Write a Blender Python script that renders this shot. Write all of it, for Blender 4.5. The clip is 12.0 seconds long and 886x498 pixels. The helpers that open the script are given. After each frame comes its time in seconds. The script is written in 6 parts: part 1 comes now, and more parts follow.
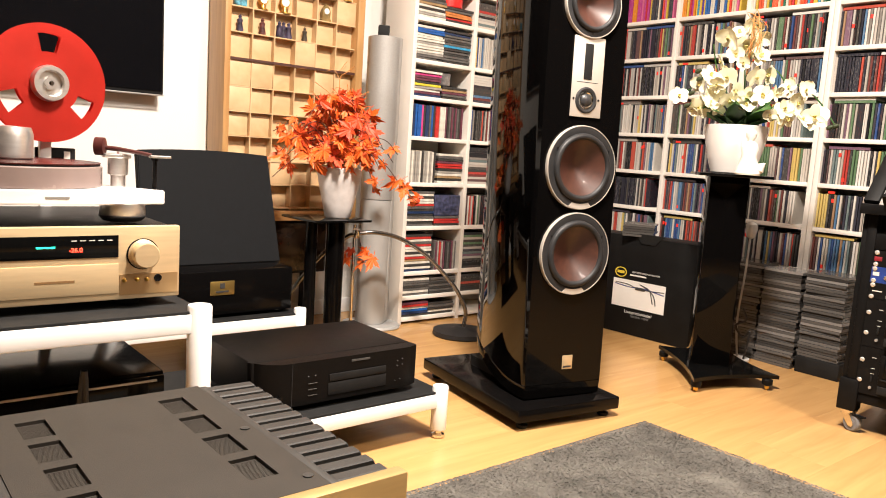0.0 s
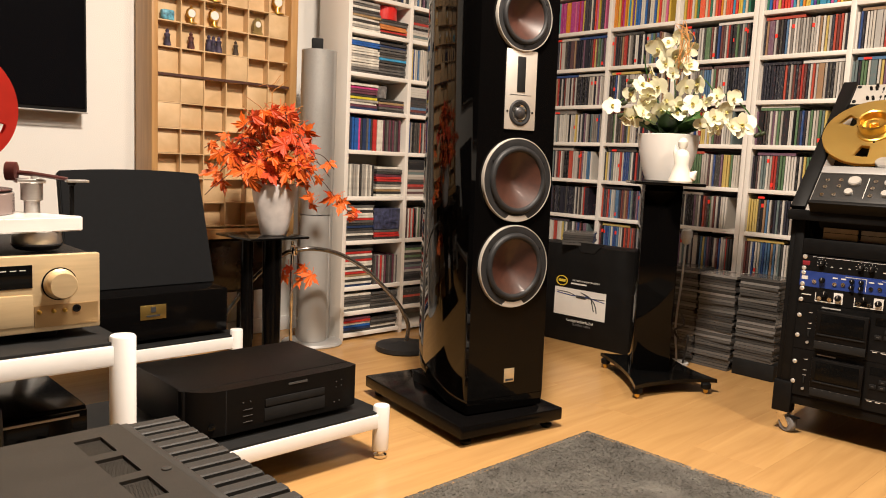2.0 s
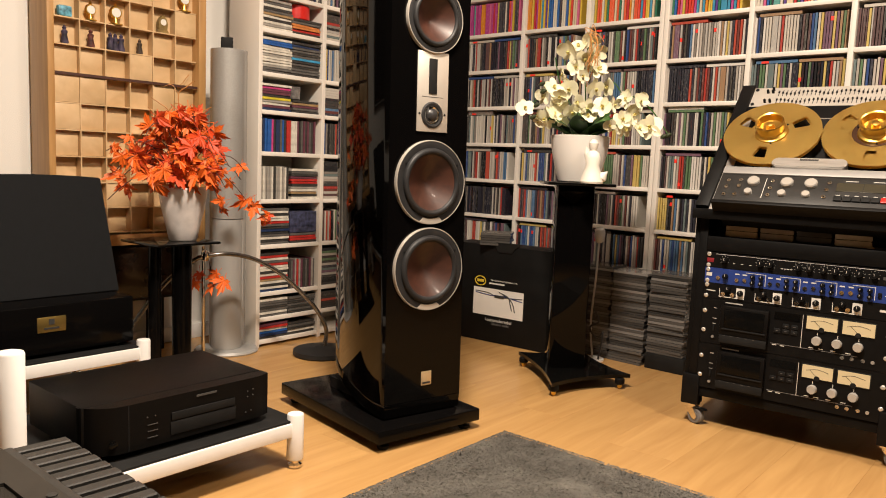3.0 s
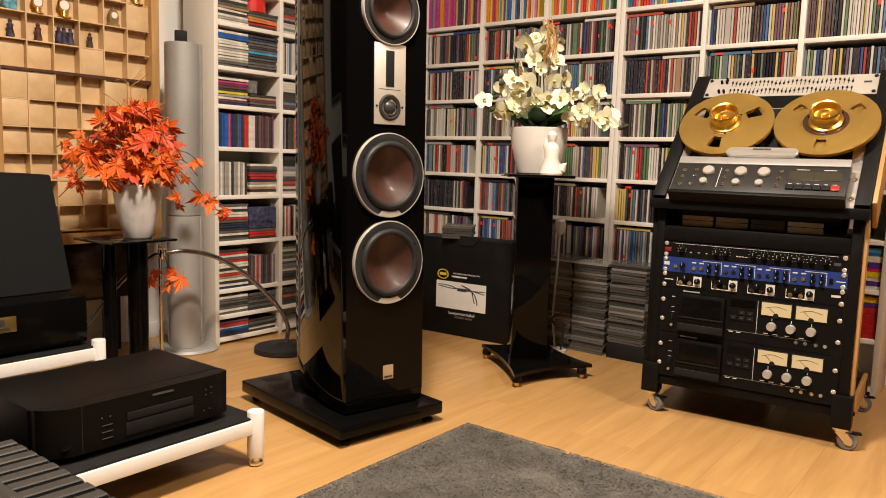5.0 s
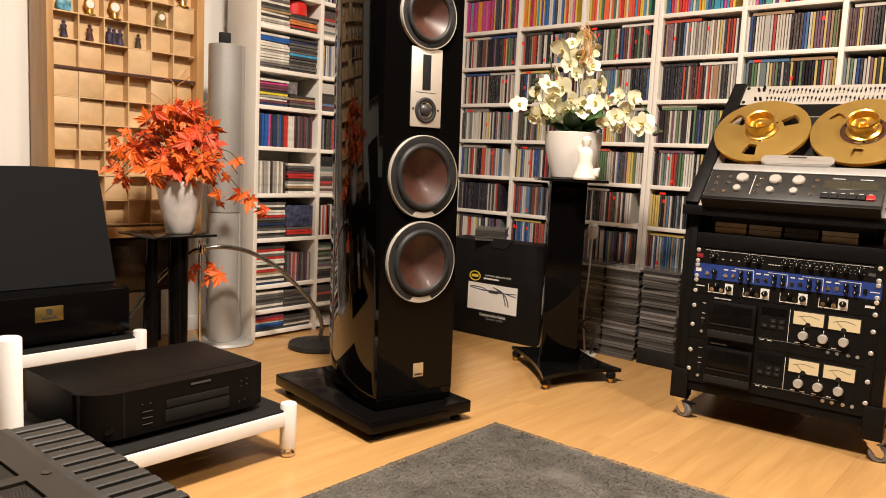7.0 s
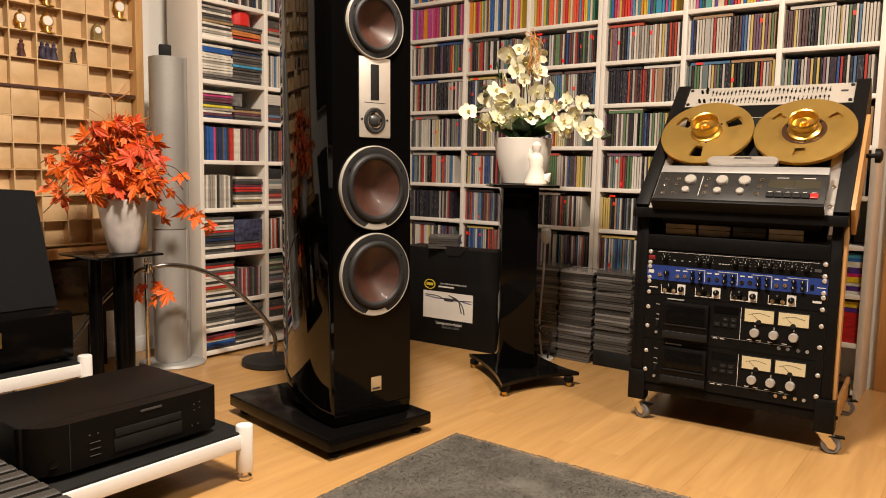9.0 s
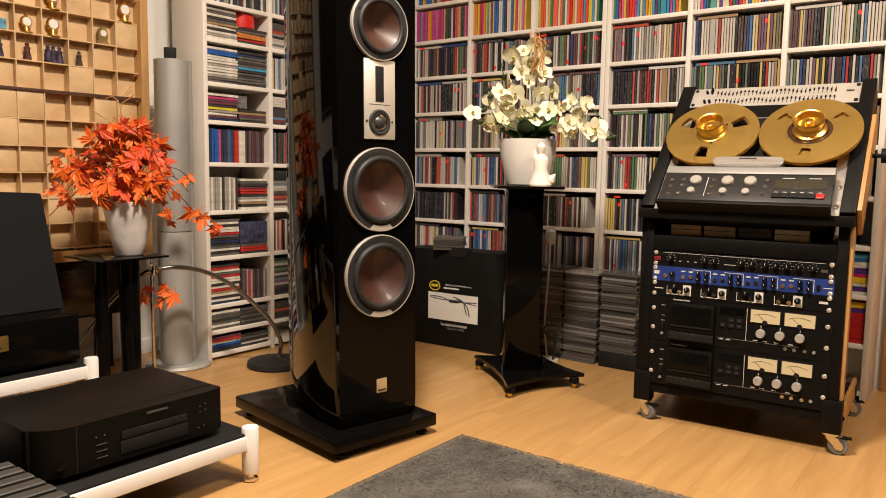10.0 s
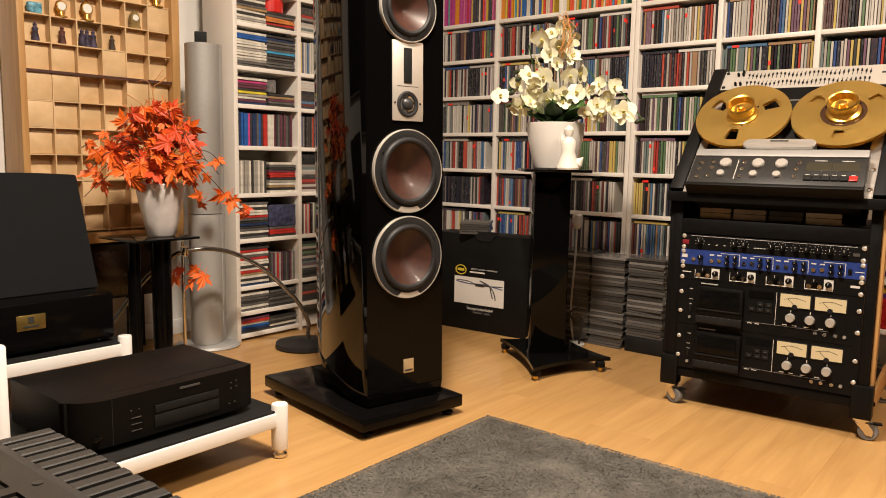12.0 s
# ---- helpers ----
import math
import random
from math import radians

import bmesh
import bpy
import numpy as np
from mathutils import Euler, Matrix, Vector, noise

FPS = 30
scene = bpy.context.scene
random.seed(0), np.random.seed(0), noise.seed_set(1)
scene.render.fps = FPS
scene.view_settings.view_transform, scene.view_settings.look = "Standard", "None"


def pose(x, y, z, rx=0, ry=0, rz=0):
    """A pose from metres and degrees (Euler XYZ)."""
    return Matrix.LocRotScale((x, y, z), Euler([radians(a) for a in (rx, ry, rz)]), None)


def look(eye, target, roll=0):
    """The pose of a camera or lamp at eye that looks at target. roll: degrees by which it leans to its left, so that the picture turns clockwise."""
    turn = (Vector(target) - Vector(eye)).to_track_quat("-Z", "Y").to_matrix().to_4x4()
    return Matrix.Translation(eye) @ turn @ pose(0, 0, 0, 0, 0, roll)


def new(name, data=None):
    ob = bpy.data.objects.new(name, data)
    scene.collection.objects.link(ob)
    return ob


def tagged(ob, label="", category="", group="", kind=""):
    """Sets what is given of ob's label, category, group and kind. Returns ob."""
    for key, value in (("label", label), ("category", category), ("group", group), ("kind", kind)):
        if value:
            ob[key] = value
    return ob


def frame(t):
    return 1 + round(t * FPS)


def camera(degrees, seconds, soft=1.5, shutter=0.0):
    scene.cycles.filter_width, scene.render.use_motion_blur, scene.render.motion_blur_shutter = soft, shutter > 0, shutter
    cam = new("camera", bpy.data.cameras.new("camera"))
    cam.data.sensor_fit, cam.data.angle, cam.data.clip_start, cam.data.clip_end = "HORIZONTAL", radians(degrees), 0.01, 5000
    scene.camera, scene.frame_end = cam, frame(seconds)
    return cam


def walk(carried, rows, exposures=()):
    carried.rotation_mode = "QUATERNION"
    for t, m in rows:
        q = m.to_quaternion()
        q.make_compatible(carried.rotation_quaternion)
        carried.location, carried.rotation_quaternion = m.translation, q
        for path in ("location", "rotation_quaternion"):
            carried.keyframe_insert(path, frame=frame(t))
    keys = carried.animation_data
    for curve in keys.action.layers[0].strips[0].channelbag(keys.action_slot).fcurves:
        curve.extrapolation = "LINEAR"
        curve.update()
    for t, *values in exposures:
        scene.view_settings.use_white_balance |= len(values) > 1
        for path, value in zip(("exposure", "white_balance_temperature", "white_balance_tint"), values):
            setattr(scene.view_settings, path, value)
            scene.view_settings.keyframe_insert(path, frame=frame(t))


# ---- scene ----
cam = camera(61.1, 12.0, soft=1.0)
PATH = [
    (0, (-0.044, 0.062, 0.71), (1.227, 1.584, 0.45), 3.7),
    (0.5, (-0.031, 0.064, 0.713), (1.289, 1.546, 0.462), 3.9),
    (1, (-0.026, 0.068, 0.717), (1.306, 1.542, 0.486), 3.3),
    (1.5, (-0.023, 0.072, 0.717), (1.312, 1.542, 0.48), 3.3),
    (2, (-0.011, 0.066, 0.727), (1.367, 1.497, 0.497), 2.6),
    (2.5, (0.008, 0.059, 0.732), (1.48, 1.392, 0.497), 2.0),
    (3, (0.018, 0.056, 0.736), (1.533, 1.342, 0.513), 2.3),
    (3.2, (0.026, 0.05, 0.744), (1.588, 1.276, 0.513), 1.9),
    (4.8, (0.032, 0.047, 0.733), (1.606, 1.261, 0.508), 1.7),
    (5, (0.031, 0.048, 0.73), (1.604, 1.262, 0.497), 1.7),
    (5.5, (0.025, 0.045, 0.728), (1.578, 1.281, 0.487), 1.8),
    (6, (-0.002, 0.032, 0.704), (1.509, 1.311, 0.42), 3.0),
    (6.5, (0.002, 0.021, 0.709), (1.501, 1.308, 0.394), 3.5),
    (7, (0.008, 0.022, 0.729), (1.524, 1.307, 0.5), 2.7),
    (7.5, (0.013, 0.024, 0.731), (1.545, 1.296, 0.535), 2.3),
    (7.7, (0.012, 0.025, 0.733), (1.55, 1.287, 0.524), 2.3),
    (9.3, (0.022, 0.042, 0.74), (1.623, 1.224, 0.531), 1.0),
    (9.5, (0.021, 0.042, 0.74), (1.617, 1.23, 0.533), 0.9),
    (10, (0.02, 0.042, 0.74), (1.61, 1.239, 0.533), 0.9),
    (10.5, (0.021, 0.042, 0.737), (1.607, 1.242, 0.525), 0.9),
    (11, (0.018, 0.041, 0.734), (1.596, 1.251, 0.523), 1.0),
    (11.5, (0.011, 0.039, 0.731), (1.571, 1.271, 0.516), 1.2),
    (12, (0.008, 0.039, 0.723), (1.554, 1.286, 0.484), 1.0),
]
walk(cam, [(t, look(eye, target, roll)) for t, eye, target, roll in PATH],
     [(0, 0.85, 5900, 10), (0.5, 0.48, 6000, 10), (1, 0.27, 6250, 10), (1.5, 0.2, 6250, 10), (2, 0.2, 6200, 10), (2.5, 0.15, 6300, 10), (3, 0.05, 6400, 10), (5, 0.02, 6400, 10),
      (6.5, 0.13, 6250, 10), (7, 0.19, 6200, 10), (7.5, 0.02, 6400, 10), (9.5, -0.02, 6400, 10), (12, 0.03, 6400, 10)])

# ---------- world and lights ----------
world = bpy.data.worlds.new("world")
scene.world = world
world.use_nodes = True
world.node_tree.nodes["Background"].inputs[0].default_value = (1.0, 0.85, 0.7, 1)
world.node_tree.nodes["Background"].inputs[1].default_value = 0.02


def lamp(name, at, target, size, watts, colour, shape="DISK"):
    data = bpy.data.lights.new(name, "AREA")
    data.shape, data.size, data.energy, data.color = shape, size, watts, colour
    ob = new(name, data)
    ob.matrix_world = look(at, target)
    return ob


WARM = (1.0, 0.835, 0.665)
lamp("ceiling_lamp_light", (0.82, 0.8, 2.38), (0.82, 0.801, 0), 0.34, 110, WARM)
lamp("second_lamp_light", (1.65, -0.55, 2.38), (1.65, -0.549, 0), 0.34, 42, WARM)


# ---------- materials ----------
def mat(name, colour=(0.8, 0.8, 0.8), rough=0.5, metal=0.0, vary=0.0, scale=20.0, bump=0.0, bump_scale=200.0, coat=0.0, spec=0.5, stretch=(1, 1, 1)):
    m = bpy.data.materials.new(name)
    m.use_nodes = True
    t = m.node_tree
    p = t.nodes["Principled BSDF"]
    p.inputs["Base Color"].default_value = (*colour, 1)
    p.inputs["Roughness"].default_value = rough
    p.inputs["Metallic"].default_value = metal
    p.inputs["Coat Weight"].default_value = coat
    p.inputs["Coat Roughness"].default_value = 0.05
    p.inputs["Specular IOR Level"].default_value = spec
    if vary or bump:
        co = t.nodes.new("ShaderNodeTexCoord")
        mp = t.nodes.new("ShaderNodeMapping")
        mp.inputs["Scale"].default_value = stretch
        t.links.new(co.outputs["Object"], mp.inputs["Vector"])
    if vary:
        n = t.nodes.new("ShaderNodeTexNoise")
        n.inputs["Scale"].default_value, n.inputs["Detail"].default_value = scale, 6
        t.links.new(mp.outputs[0], n.inputs["Vector"])
        r = t.nodes.new("ShaderNodeValToRGB")
        lo, hi = [tuple(max(0, min(1, c * k)) for c in colour) + (1,) for k in (1 - vary, 1 + vary)]
        r.color_ramp.elements[0].color, r.color_ramp.elements[1].color = lo, hi
        r.color_ramp.elements[0].position, r.color_ramp.elements[1].position = 0.3, 0.7
        t.links.new(n.outputs["Fac"], r.inputs[0])
        t.links.new(r.outputs[0], p.inputs["Base Color"])
        g = t.nodes.new("ShaderNodeMapRange")
        g.inputs["To Min"].default_value, g.inputs["To Max"].default_value = max(0.02, rough - 0.08), min(1, rough + 0.08)
        t.links.new(n.outputs["Fac"], g.inputs["Value"])
        t.links.new(g.outputs[0], p.inputs["Roughness"])
    if bump:
        n2 = t.nodes.new("ShaderNodeTexNoise")
        n2.inputs["Scale"].default_value, n2.inputs["Detail"].default_value = bump_scale, 3
        t.links.new(mp.outputs[0], n2.inputs["Vector"])
        b = t.nodes.new("ShaderNodeBump")
        b.inputs["Strength"].default_value, b.inputs["Distance"].default_value = bump, 0.002
        t.links.new(n2.outputs["Fac"], b.inputs["Height"])
        t.links.new(b.outputs[0], p.inputs["Normal"])
    return m


def emit(name, colour, strength):
    m = mat(name, (0.02, 0.02, 0.02), 0.3)
    p = m.node_tree.nodes["Principled BSDF"]
    p.inputs["Emission Color"].default_value = (*colour, 1)
    p.inputs["Emission Strength"].default_value = strength
    return m


def random_colours(name, colours, source="island", rough=0.25, marks=True):
    """A material that takes one of the colours for each piece, with faint print along it."""
    m = mat(name, rough=rough)
    t = m.node_tree
    p = t.nodes["Principled BSDF"]
    if source == "tone":
        at = t.nodes.new("ShaderNodeAttribute")
        at.attribute_name = "tone"
        g = at.outputs["Fac"]
    elif source == "island":
        g = t.nodes.new("ShaderNodeNewGeometry").outputs["Random Per Island"]
    else:
        g = t.nodes.new("ShaderNodeObjectInfo").outputs["Random"]
    r = t.nodes.new("ShaderNodeValToRGB")
    r.color_ramp.interpolation = "CONSTANT"
    e = r.color_ramp.elements
    while len(e) < len(colours):
        e.new(0.5)
    for i, c in enumerate(colours):
        e[i].position, e[i].color = i / len(colours), (*c, 1)
    pick = g
    t.links.new(pick, r.inputs[0])
    out = r.outputs[0]
    if marks:
        co = t.nodes.new("ShaderNodeTexCoord")
        mul = t.nodes.new("ShaderNodeMath")
        mul.operation = "MULTIPLY"
        mul.inputs[1].default_value = 6113.0
        t.links.new(g, mul.inputs[0])
        n = t.nodes.new("ShaderNodeTexNoise")
        n.noise_dimensions = "4D"
        n.inputs["Scale"].default_value, n.inputs["Detail"].default_value = 240, 2
        along = t.nodes.new("ShaderNodeMapping")
        along.inputs["Scale"].default_value = (1.5, 1.5, 0.3)
        t.links.new(co.outputs["Object"], along.inputs["Vector"])
        t.links.new(along.outputs[0], n.inputs["Vector"])
        t.links.new(mul.outputs[0], n.inputs["W"])
        st = t.nodes.new("ShaderNodeMapRange")
        st.inputs["From Min"].default_value, st.inputs["From Max"].default_value = 0.55, 0.6
        t.links.new(n.outputs["Fac"], st.inputs["Value"])
        fr = t.nodes.new("ShaderNodeMath")
        fr.operation = "FRACT"
        t.links.new(mul.outputs[0], fr.inputs[0])
        ink = t.nodes.new("ShaderNodeValToRGB")
        ink.color_ramp.interpolation = "CONSTANT"
        ink.color_ramp.elements[0].color = (0.75, 0.72, 0.66, 1)
        ink.color_ramp.elements[1].color = (0.03, 0.03, 0.04, 1)
        ink.color_ramp.elements[1].position = 0.5
        k = ink.color_ramp.elements.new(0.8)
        k.color = (0.5, 0.1, 0.06, 1)
        t.links.new(fr.outputs[0], ink.inputs[0])
        half = t.nodes.new("ShaderNodeMath")
        half.operation = "MULTIPLY"
        half.inputs[1].default_value = 0.1
        t.links.new(st.outputs[0], half.inputs[0])
        mix = t.nodes.new("ShaderNodeMix")
        mix.data_type = "RGBA"
        t.links.new(half.outputs[0], mix.inputs["Factor"])
        t.links.new(out, mix.inputs["A"])
        t.links.new(ink.outputs[0], mix.inputs["B"])
        out = mix.outputs["Result"]
    t.links.new(out, p.inputs["Base Color"])
    return m


def wood_mat(name, dark, light, axis=(1, 9, 9), rough=0.35, scale=3.0, each=False, coat=0.0):
    m = mat(name, light, rough, coat=coat)
    t = m.node_tree
    p = t.nodes["Principled BSDF"]
    co = t.nodes.new("ShaderNodeTexCoord")
    mp = t.nodes.new("ShaderNodeMapping")
    mp.inputs["Scale"].default_value = axis
    t.links.new(co.outputs["Object"], mp.inputs["Vector"])
    n = t.nodes.new("ShaderNodeTexNoise")
    n.noise_dimensions = "4D"
    n.inputs["Scale"].default_value, n.inputs["Detail"].default_value, n.inputs["Distortion"].default_value = scale, 8, 0.6
    t.links.new(mp.outputs[0], n.inputs["Vector"])
    r = t.nodes.new("ShaderNodeValToRGB")
    r.color_ramp.elements[0].color, r.color_ramp.elements[1].color = (*dark, 1), (*light, 1)
    r.color_ramp.elements[0].position, r.color_ramp.elements[1].position = 0.28, 0.68
    t.links.new(n.outputs["Fac"], r.inputs[0])
    out = r.outputs[0]
    if each:
        o = t.nodes.new("ShaderNodeObjectInfo")
        k = t.nodes.new("ShaderNodeMath")
        k.operation = "MULTIPLY"
        k.inputs[1].default_value = 40
        t.links.new(o.outputs["Random"], k.inputs[0])
        t.links.new(k.outputs[0], n.inputs["W"])
        h = t.nodes.new("ShaderNodeHueSaturation")
        v = t.nodes.new("ShaderNodeMapRange")
        v.inputs["To Min"].default_value, v.inputs["To Max"].default_value = 0.965, 1.03
        t.links.new(o.outputs["Random"], v.inputs["Value"])
        t.links.new(v.outputs[0], h.inputs["Value"])
        t.links.new(out, h.inputs["Color"])
        out = h.outputs[0]
    t.links.new(out, p.inputs["Base Color"])
    b = t.nodes.new("ShaderNodeBump")
    b.inputs["Strength"].default_value, b.inputs["Distance"].default_value = 0.08, 0.001
    t.links.new(n.outputs["Fac"], b.inputs["Height"])
    t.links.new(b.outputs[0], p.inputs["Normal"])
    return m


M_WALL = mat("wall_paint", (0.78, 0.76, 0.72), 0.85, vary=0.02, scale=3, bump=0.25, bump_scale=260)
# for walls out of view: dark so the black lacquer mirrors little light
M_DARKWALL = mat("dark_unseen_wall", (0.03, 0.02, 0.014), 0.85, vary=0.05, scale=3, bump=0.2, bump_scale=200)
M_CEIL = mat("ceiling_paint", (0.8, 0.79, 0.76), 0.9, bump=0.2, bump_scale=200)
M_FLOOR = wood_mat("beech_laminate", (0.415, 0.232, 0.084), (0.525, 0.31, 0.116), (1.2, 13, 13), 0.25, 2.2, each=True)
M_PINE = wood_mat("orange_pine", (0.42, 0.2, 0.06), (0.62, 0.34, 0.12), (12, 12, 1), 0.4, 2.5)
M_RUG = mat("rug_pile", (0.125, 0.117, 0.104), 1.0, vary=0.45, scale=14, bump=0.2, bump_scale=420, spec=0.1)
M_SHELF = mat("white_laminate", (0.75, 0.71, 0.65), 0.42, vary=0.03, scale=6, bump=0.05, bump_scale=90)
M_WHITE = mat("white_powder_coat", (0.82, 0.81, 0.79), 0.32, vary=0.02, scale=30, bump=0.06, bump_scale=500)
M_LACQ = mat("black_piano_lacquer", (0.002, 0.0018, 0.0018), 0.045, spec=0.16, bump=0.002, bump_scale=6)
M_LACQ2 = mat("black_base_lacquer", (0.003, 0.0027, 0.0027), 0.16, spec=0.12, bump=0.04, bump_scale=30)
M_BLACK = mat("black_steel", (0.0045, 0.0043, 0.0043), 0.5, spec=0.14, vary=0.2, scale=40, bump=0.1, bump_scale=500)
M_PLAYER = mat("black_brushed_case", (0.0042, 0.0036, 0.0033), 0.45, spec=0.13, vary=0.25, scale=30, bump=0.1, bump_scale=300, stretch=(1, 12, 12))
M_GLASS_B = mat("smoked_black_glass", (0.003, 0.003, 0.003), 0.08, spec=0.25)
M_MATT = mat("matt_black", (0.008, 0.008, 0.008), 0.7, spec=0.25, vary=0.3, scale=25, bump=0.15, bump_scale=300)
M_RUBBER = mat("rubber", (0.018, 0.018, 0.019), 0.5, spec=0.35, vary=0.2, scale=40)
M_GREY = mat("dark_grey_enamel", (0.026, 0.0225, 0.0185), 0.6, spec=0.22, vary=0.1, scale=20, bump=0.25, bump_scale=900)
M_FIN = mat("grey_cast_fins", (0.028, 0.0265, 0.0245), 0.5, spec=0.3, vary=0.1, scale=30, bump=0.15, bump_scale=600)
M_GOLD = mat("champagne_gold_panel", (0.72, 0.55, 0.32), 0.36, 0.55, vary=0.05, scale=12, bump=0.06, bump_scale=250, stretch=(1, 14, 14))
# M_GOLD darkened: the shade on the power amplifier front is in the colour
M_GOLD_SHADED = mat("shaded_gold_panel", (0.46, 0.33, 0.14), 0.4, 0.65, vary=0.06, scale=12, bump=0.06, bump_scale=250, stretch=(1, 14, 14))
M_REEL = mat("gold_anodised", (0.64, 0.45, 0.13), 0.38, 0.72, vary=0.05, scale=8, bump=0.04, bump_scale=120)
M_HUB = mat("polished_brass", (0.8, 0.52, 0.12), 0.28, 1.0)
M_RED = mat("red_anodised", (0.6, 0.035, 0.02), 0.4, 0.35, vary=0.06, scale=10)
M_ALU = mat("brushed_aluminium", (0.68, 0.66, 0.63), 0.34, 0.9, vary=0.08, scale=14, bump=0.05, bump_scale=200, stretch=(1, 10, 10))
M_SILVER = mat("satin_silver_paint", (0.45, 0.44, 0.42), 0.42, 0.6, vary=0.05, scale=8)
M_CHROME = mat("chrome", (0.8, 0.78, 0.75), 0.12, 1.0)
M_PLATE = mat("satin_silver_plate", (0.62, 0.58, 0.52), 0.42, 0.5, vary=0.04, scale=20, bump=0.05, bump_scale=600)
M_CONE = wood_mat("red_brown_wood_fibre", (0.03, 0.0105, 0.0065), (0.058, 0.02, 0.012), (6, 6, 6), 0.46, 7, coat=0.06)
M_BIRCH = wood_mat("birch_plywood", (0.5, 0.33, 0.16), (0.68, 0.48, 0.27), (3, 3, 3), 0.5, 4)
M_OAK = wood_mat("honey_oak", (0.36, 0.19, 0.065), (0.52, 0.3, 0.115), (12, 12, 1.2), 0.42, 3)
M_CERAM = mat("glazed_white_ceramic", (0.78, 0.75, 0.71), 0.16, coat=0.5)
M_MARBLE = mat("marbled_white_ceramic", (0.72, 0.67, 0.645), 0.38, vary=0.3, scale=11, coat=0.12)
M_MAPLE = mat("orange_maple_leaf", (0.78, 0.135, 0.013), 0.5, vary=0.4, scale=22, bump=0.2, bump_scale=150)
M_MAPLE2 = mat("red_maple_leaf", (0.6, 0.06, 0.01), 0.5, vary=0.4, scale=22, bump=0.2, bump_scale=150)
M_TWIG = mat("dark_twig", (0.06, 0.02, 0.012), 0.6, vary=0.3, scale=60)
M_TWIG2 = mat("tan_tendril", (0.45, 0.2, 0.05), 0.6, vary=0.3, scale=60)
M_PETAL = mat("cream_petal", (0.8, 0.77, 0.56), 0.5, vary=0.1, scale=24, bump=0.1, bump_scale=90)
M_LIP = mat("yellow_lip", (0.74, 0.66, 0.26), 0.5, vary=0.2, scale=60)
M_GREEN = mat("dark_green_leaf", (0.035, 0.1, 0.02), 0.35, vary=0.35, scale=14, bump=0.1, bump_scale=60)
M_BUD = mat("dark_bud", (0.03, 0.04, 0.015), 0.5)
M_SCREEN = mat("tv_screen", (0.004, 0.004, 0.005), 0.09, coat=0.3)
M_PAPER = mat("printed_white_card", (0.72, 0.7, 0.66), 0.45, vary=0.03, scale=30)
M_CARTON = mat("black_carton", (0.006, 0.006, 0.006), 0.5, spec=0.15, vary=0.25, scale=14, bump=0.1, bump_scale=60)
M_BLUE = mat("blue_panel", (0.016, 0.04, 0.2), 0.4, vary=0.08, scale=25)
M_METER = emit("lit_meter_face", (1.0, 0.74, 0.36), 0.12)
M_METER.node_tree.nodes["Principled BSDF"].inputs["Base Color"].default_value = (0.5, 0.42, 0.26, 1)
M_LED_R = emit("red_display", (1.0, 0.05, 0.02), 5)
M_LED_G = emit("green_display", (0.05, 1.0, 0.55), 2)
M_INK = mat("pale_print", (0.6, 0.58, 0.54), 0.6)
M_INKD = mat("dark_print", (0.03, 0.03, 0.03), 0.6)
M_REDTAG = mat("red_sticker", (0.8, 0.03, 0.015), 0.5)
M_YELLOW = mat("yellow_print", (0.65, 0.5, 0.04), 0.5)
M_CLEAR = mat("clear_polystyrene", (0.16, 0.15, 0.145), 0.12, vary=0.5, scale=60, spec=0.8)
M_ACRYL = mat("frosted_acrylic", (0.8, 0.77, 0.75), 0.22, vary=0.03, scale=20, coat=0.4)
M_PLATTER = mat("smoky_acrylic_platter", (0.21, 0.16, 0.145), 0.25, vary=0.06, scale=20, coat=0.3)
M_REDBOX = mat("red_plastic", (0.6, 0.02, 0.015), 0.3, vary=0.1, scale=30)
M_FIG = mat("painted_figurine", (0.1, 0.035, 0.03), 0.5, vary=0.8, scale=60)
M_FIG2 = mat("painted_figurine_blue", (0.05, 0.04, 0.07), 0.5, vary=0.9, scale=50)
M_DIAL = mat("white_dial", (0.75, 0.73, 0.68), 0.35, vary=0.03, scale=50)
M_TYRE = mat("grey_castor_tyre", (0.16, 0.16, 0.165), 0.55, vary=0.1, scale=40)

CD_COLOURS = [
    (0.5, 0.47, 0.42), (0.58, 0.55, 0.5), (0.42, 0.39, 0.35), (0.53, 0.5, 0.45), (0.03, 0.03, 0.035), (0.36, 0.33, 0.29), (0.6, 0.57, 0.53),
    (0.2, 0.18, 0.16), (0.014, 0.014, 0.016), (0.02, 0.02, 0.03), (0.06, 0.055, 0.05), (0.02, 0.02, 0.022), (0.4, 0.38, 0.35), (0.03, 0.03, 0.04),
    (0.36, 0.045, 0.035), (0.14, 0.045, 0.04), (0.05, 0.048, 0.046), (0.4, 0.07, 0.045), (0.3, 0.19, 0.11), (0.1, 0.06, 0.06), (0.5, 0.46, 0.4),
    (0.035, 0.07, 0.2), (0.08, 0.16, 0.28), (0.04, 0.04, 0.055), (0.13, 0.17, 0.17), (0.16, 0.09, 0.13), (0.5, 0.38, 0.12), (0.1, 0.17, 0.09), (0.44, 0.4, 0.36)]
FILM_COLOURS = [
    (0.6, 0.22, 0.02), (0.6, 0.42, 0.06), (0.05, 0.25, 0.4), (0.6, 0.05, 0.03), (0.4, 0.05, 0.22), (0.6, 0.5, 0.35), (0.03, 0.16, 0.1), (0.1, 0.05, 0.25), (0.65, 0.1, 0.04),
    (0.05, 0.05, 0.06), (0.5, 0.36, 0.05), (0.6, 0.56, 0.48), (0.03, 0.12, 0.35), (0.45, 0.03, 0.04), (0.1, 0.3, 0.28), (0.55, 0.12, 0.25)]
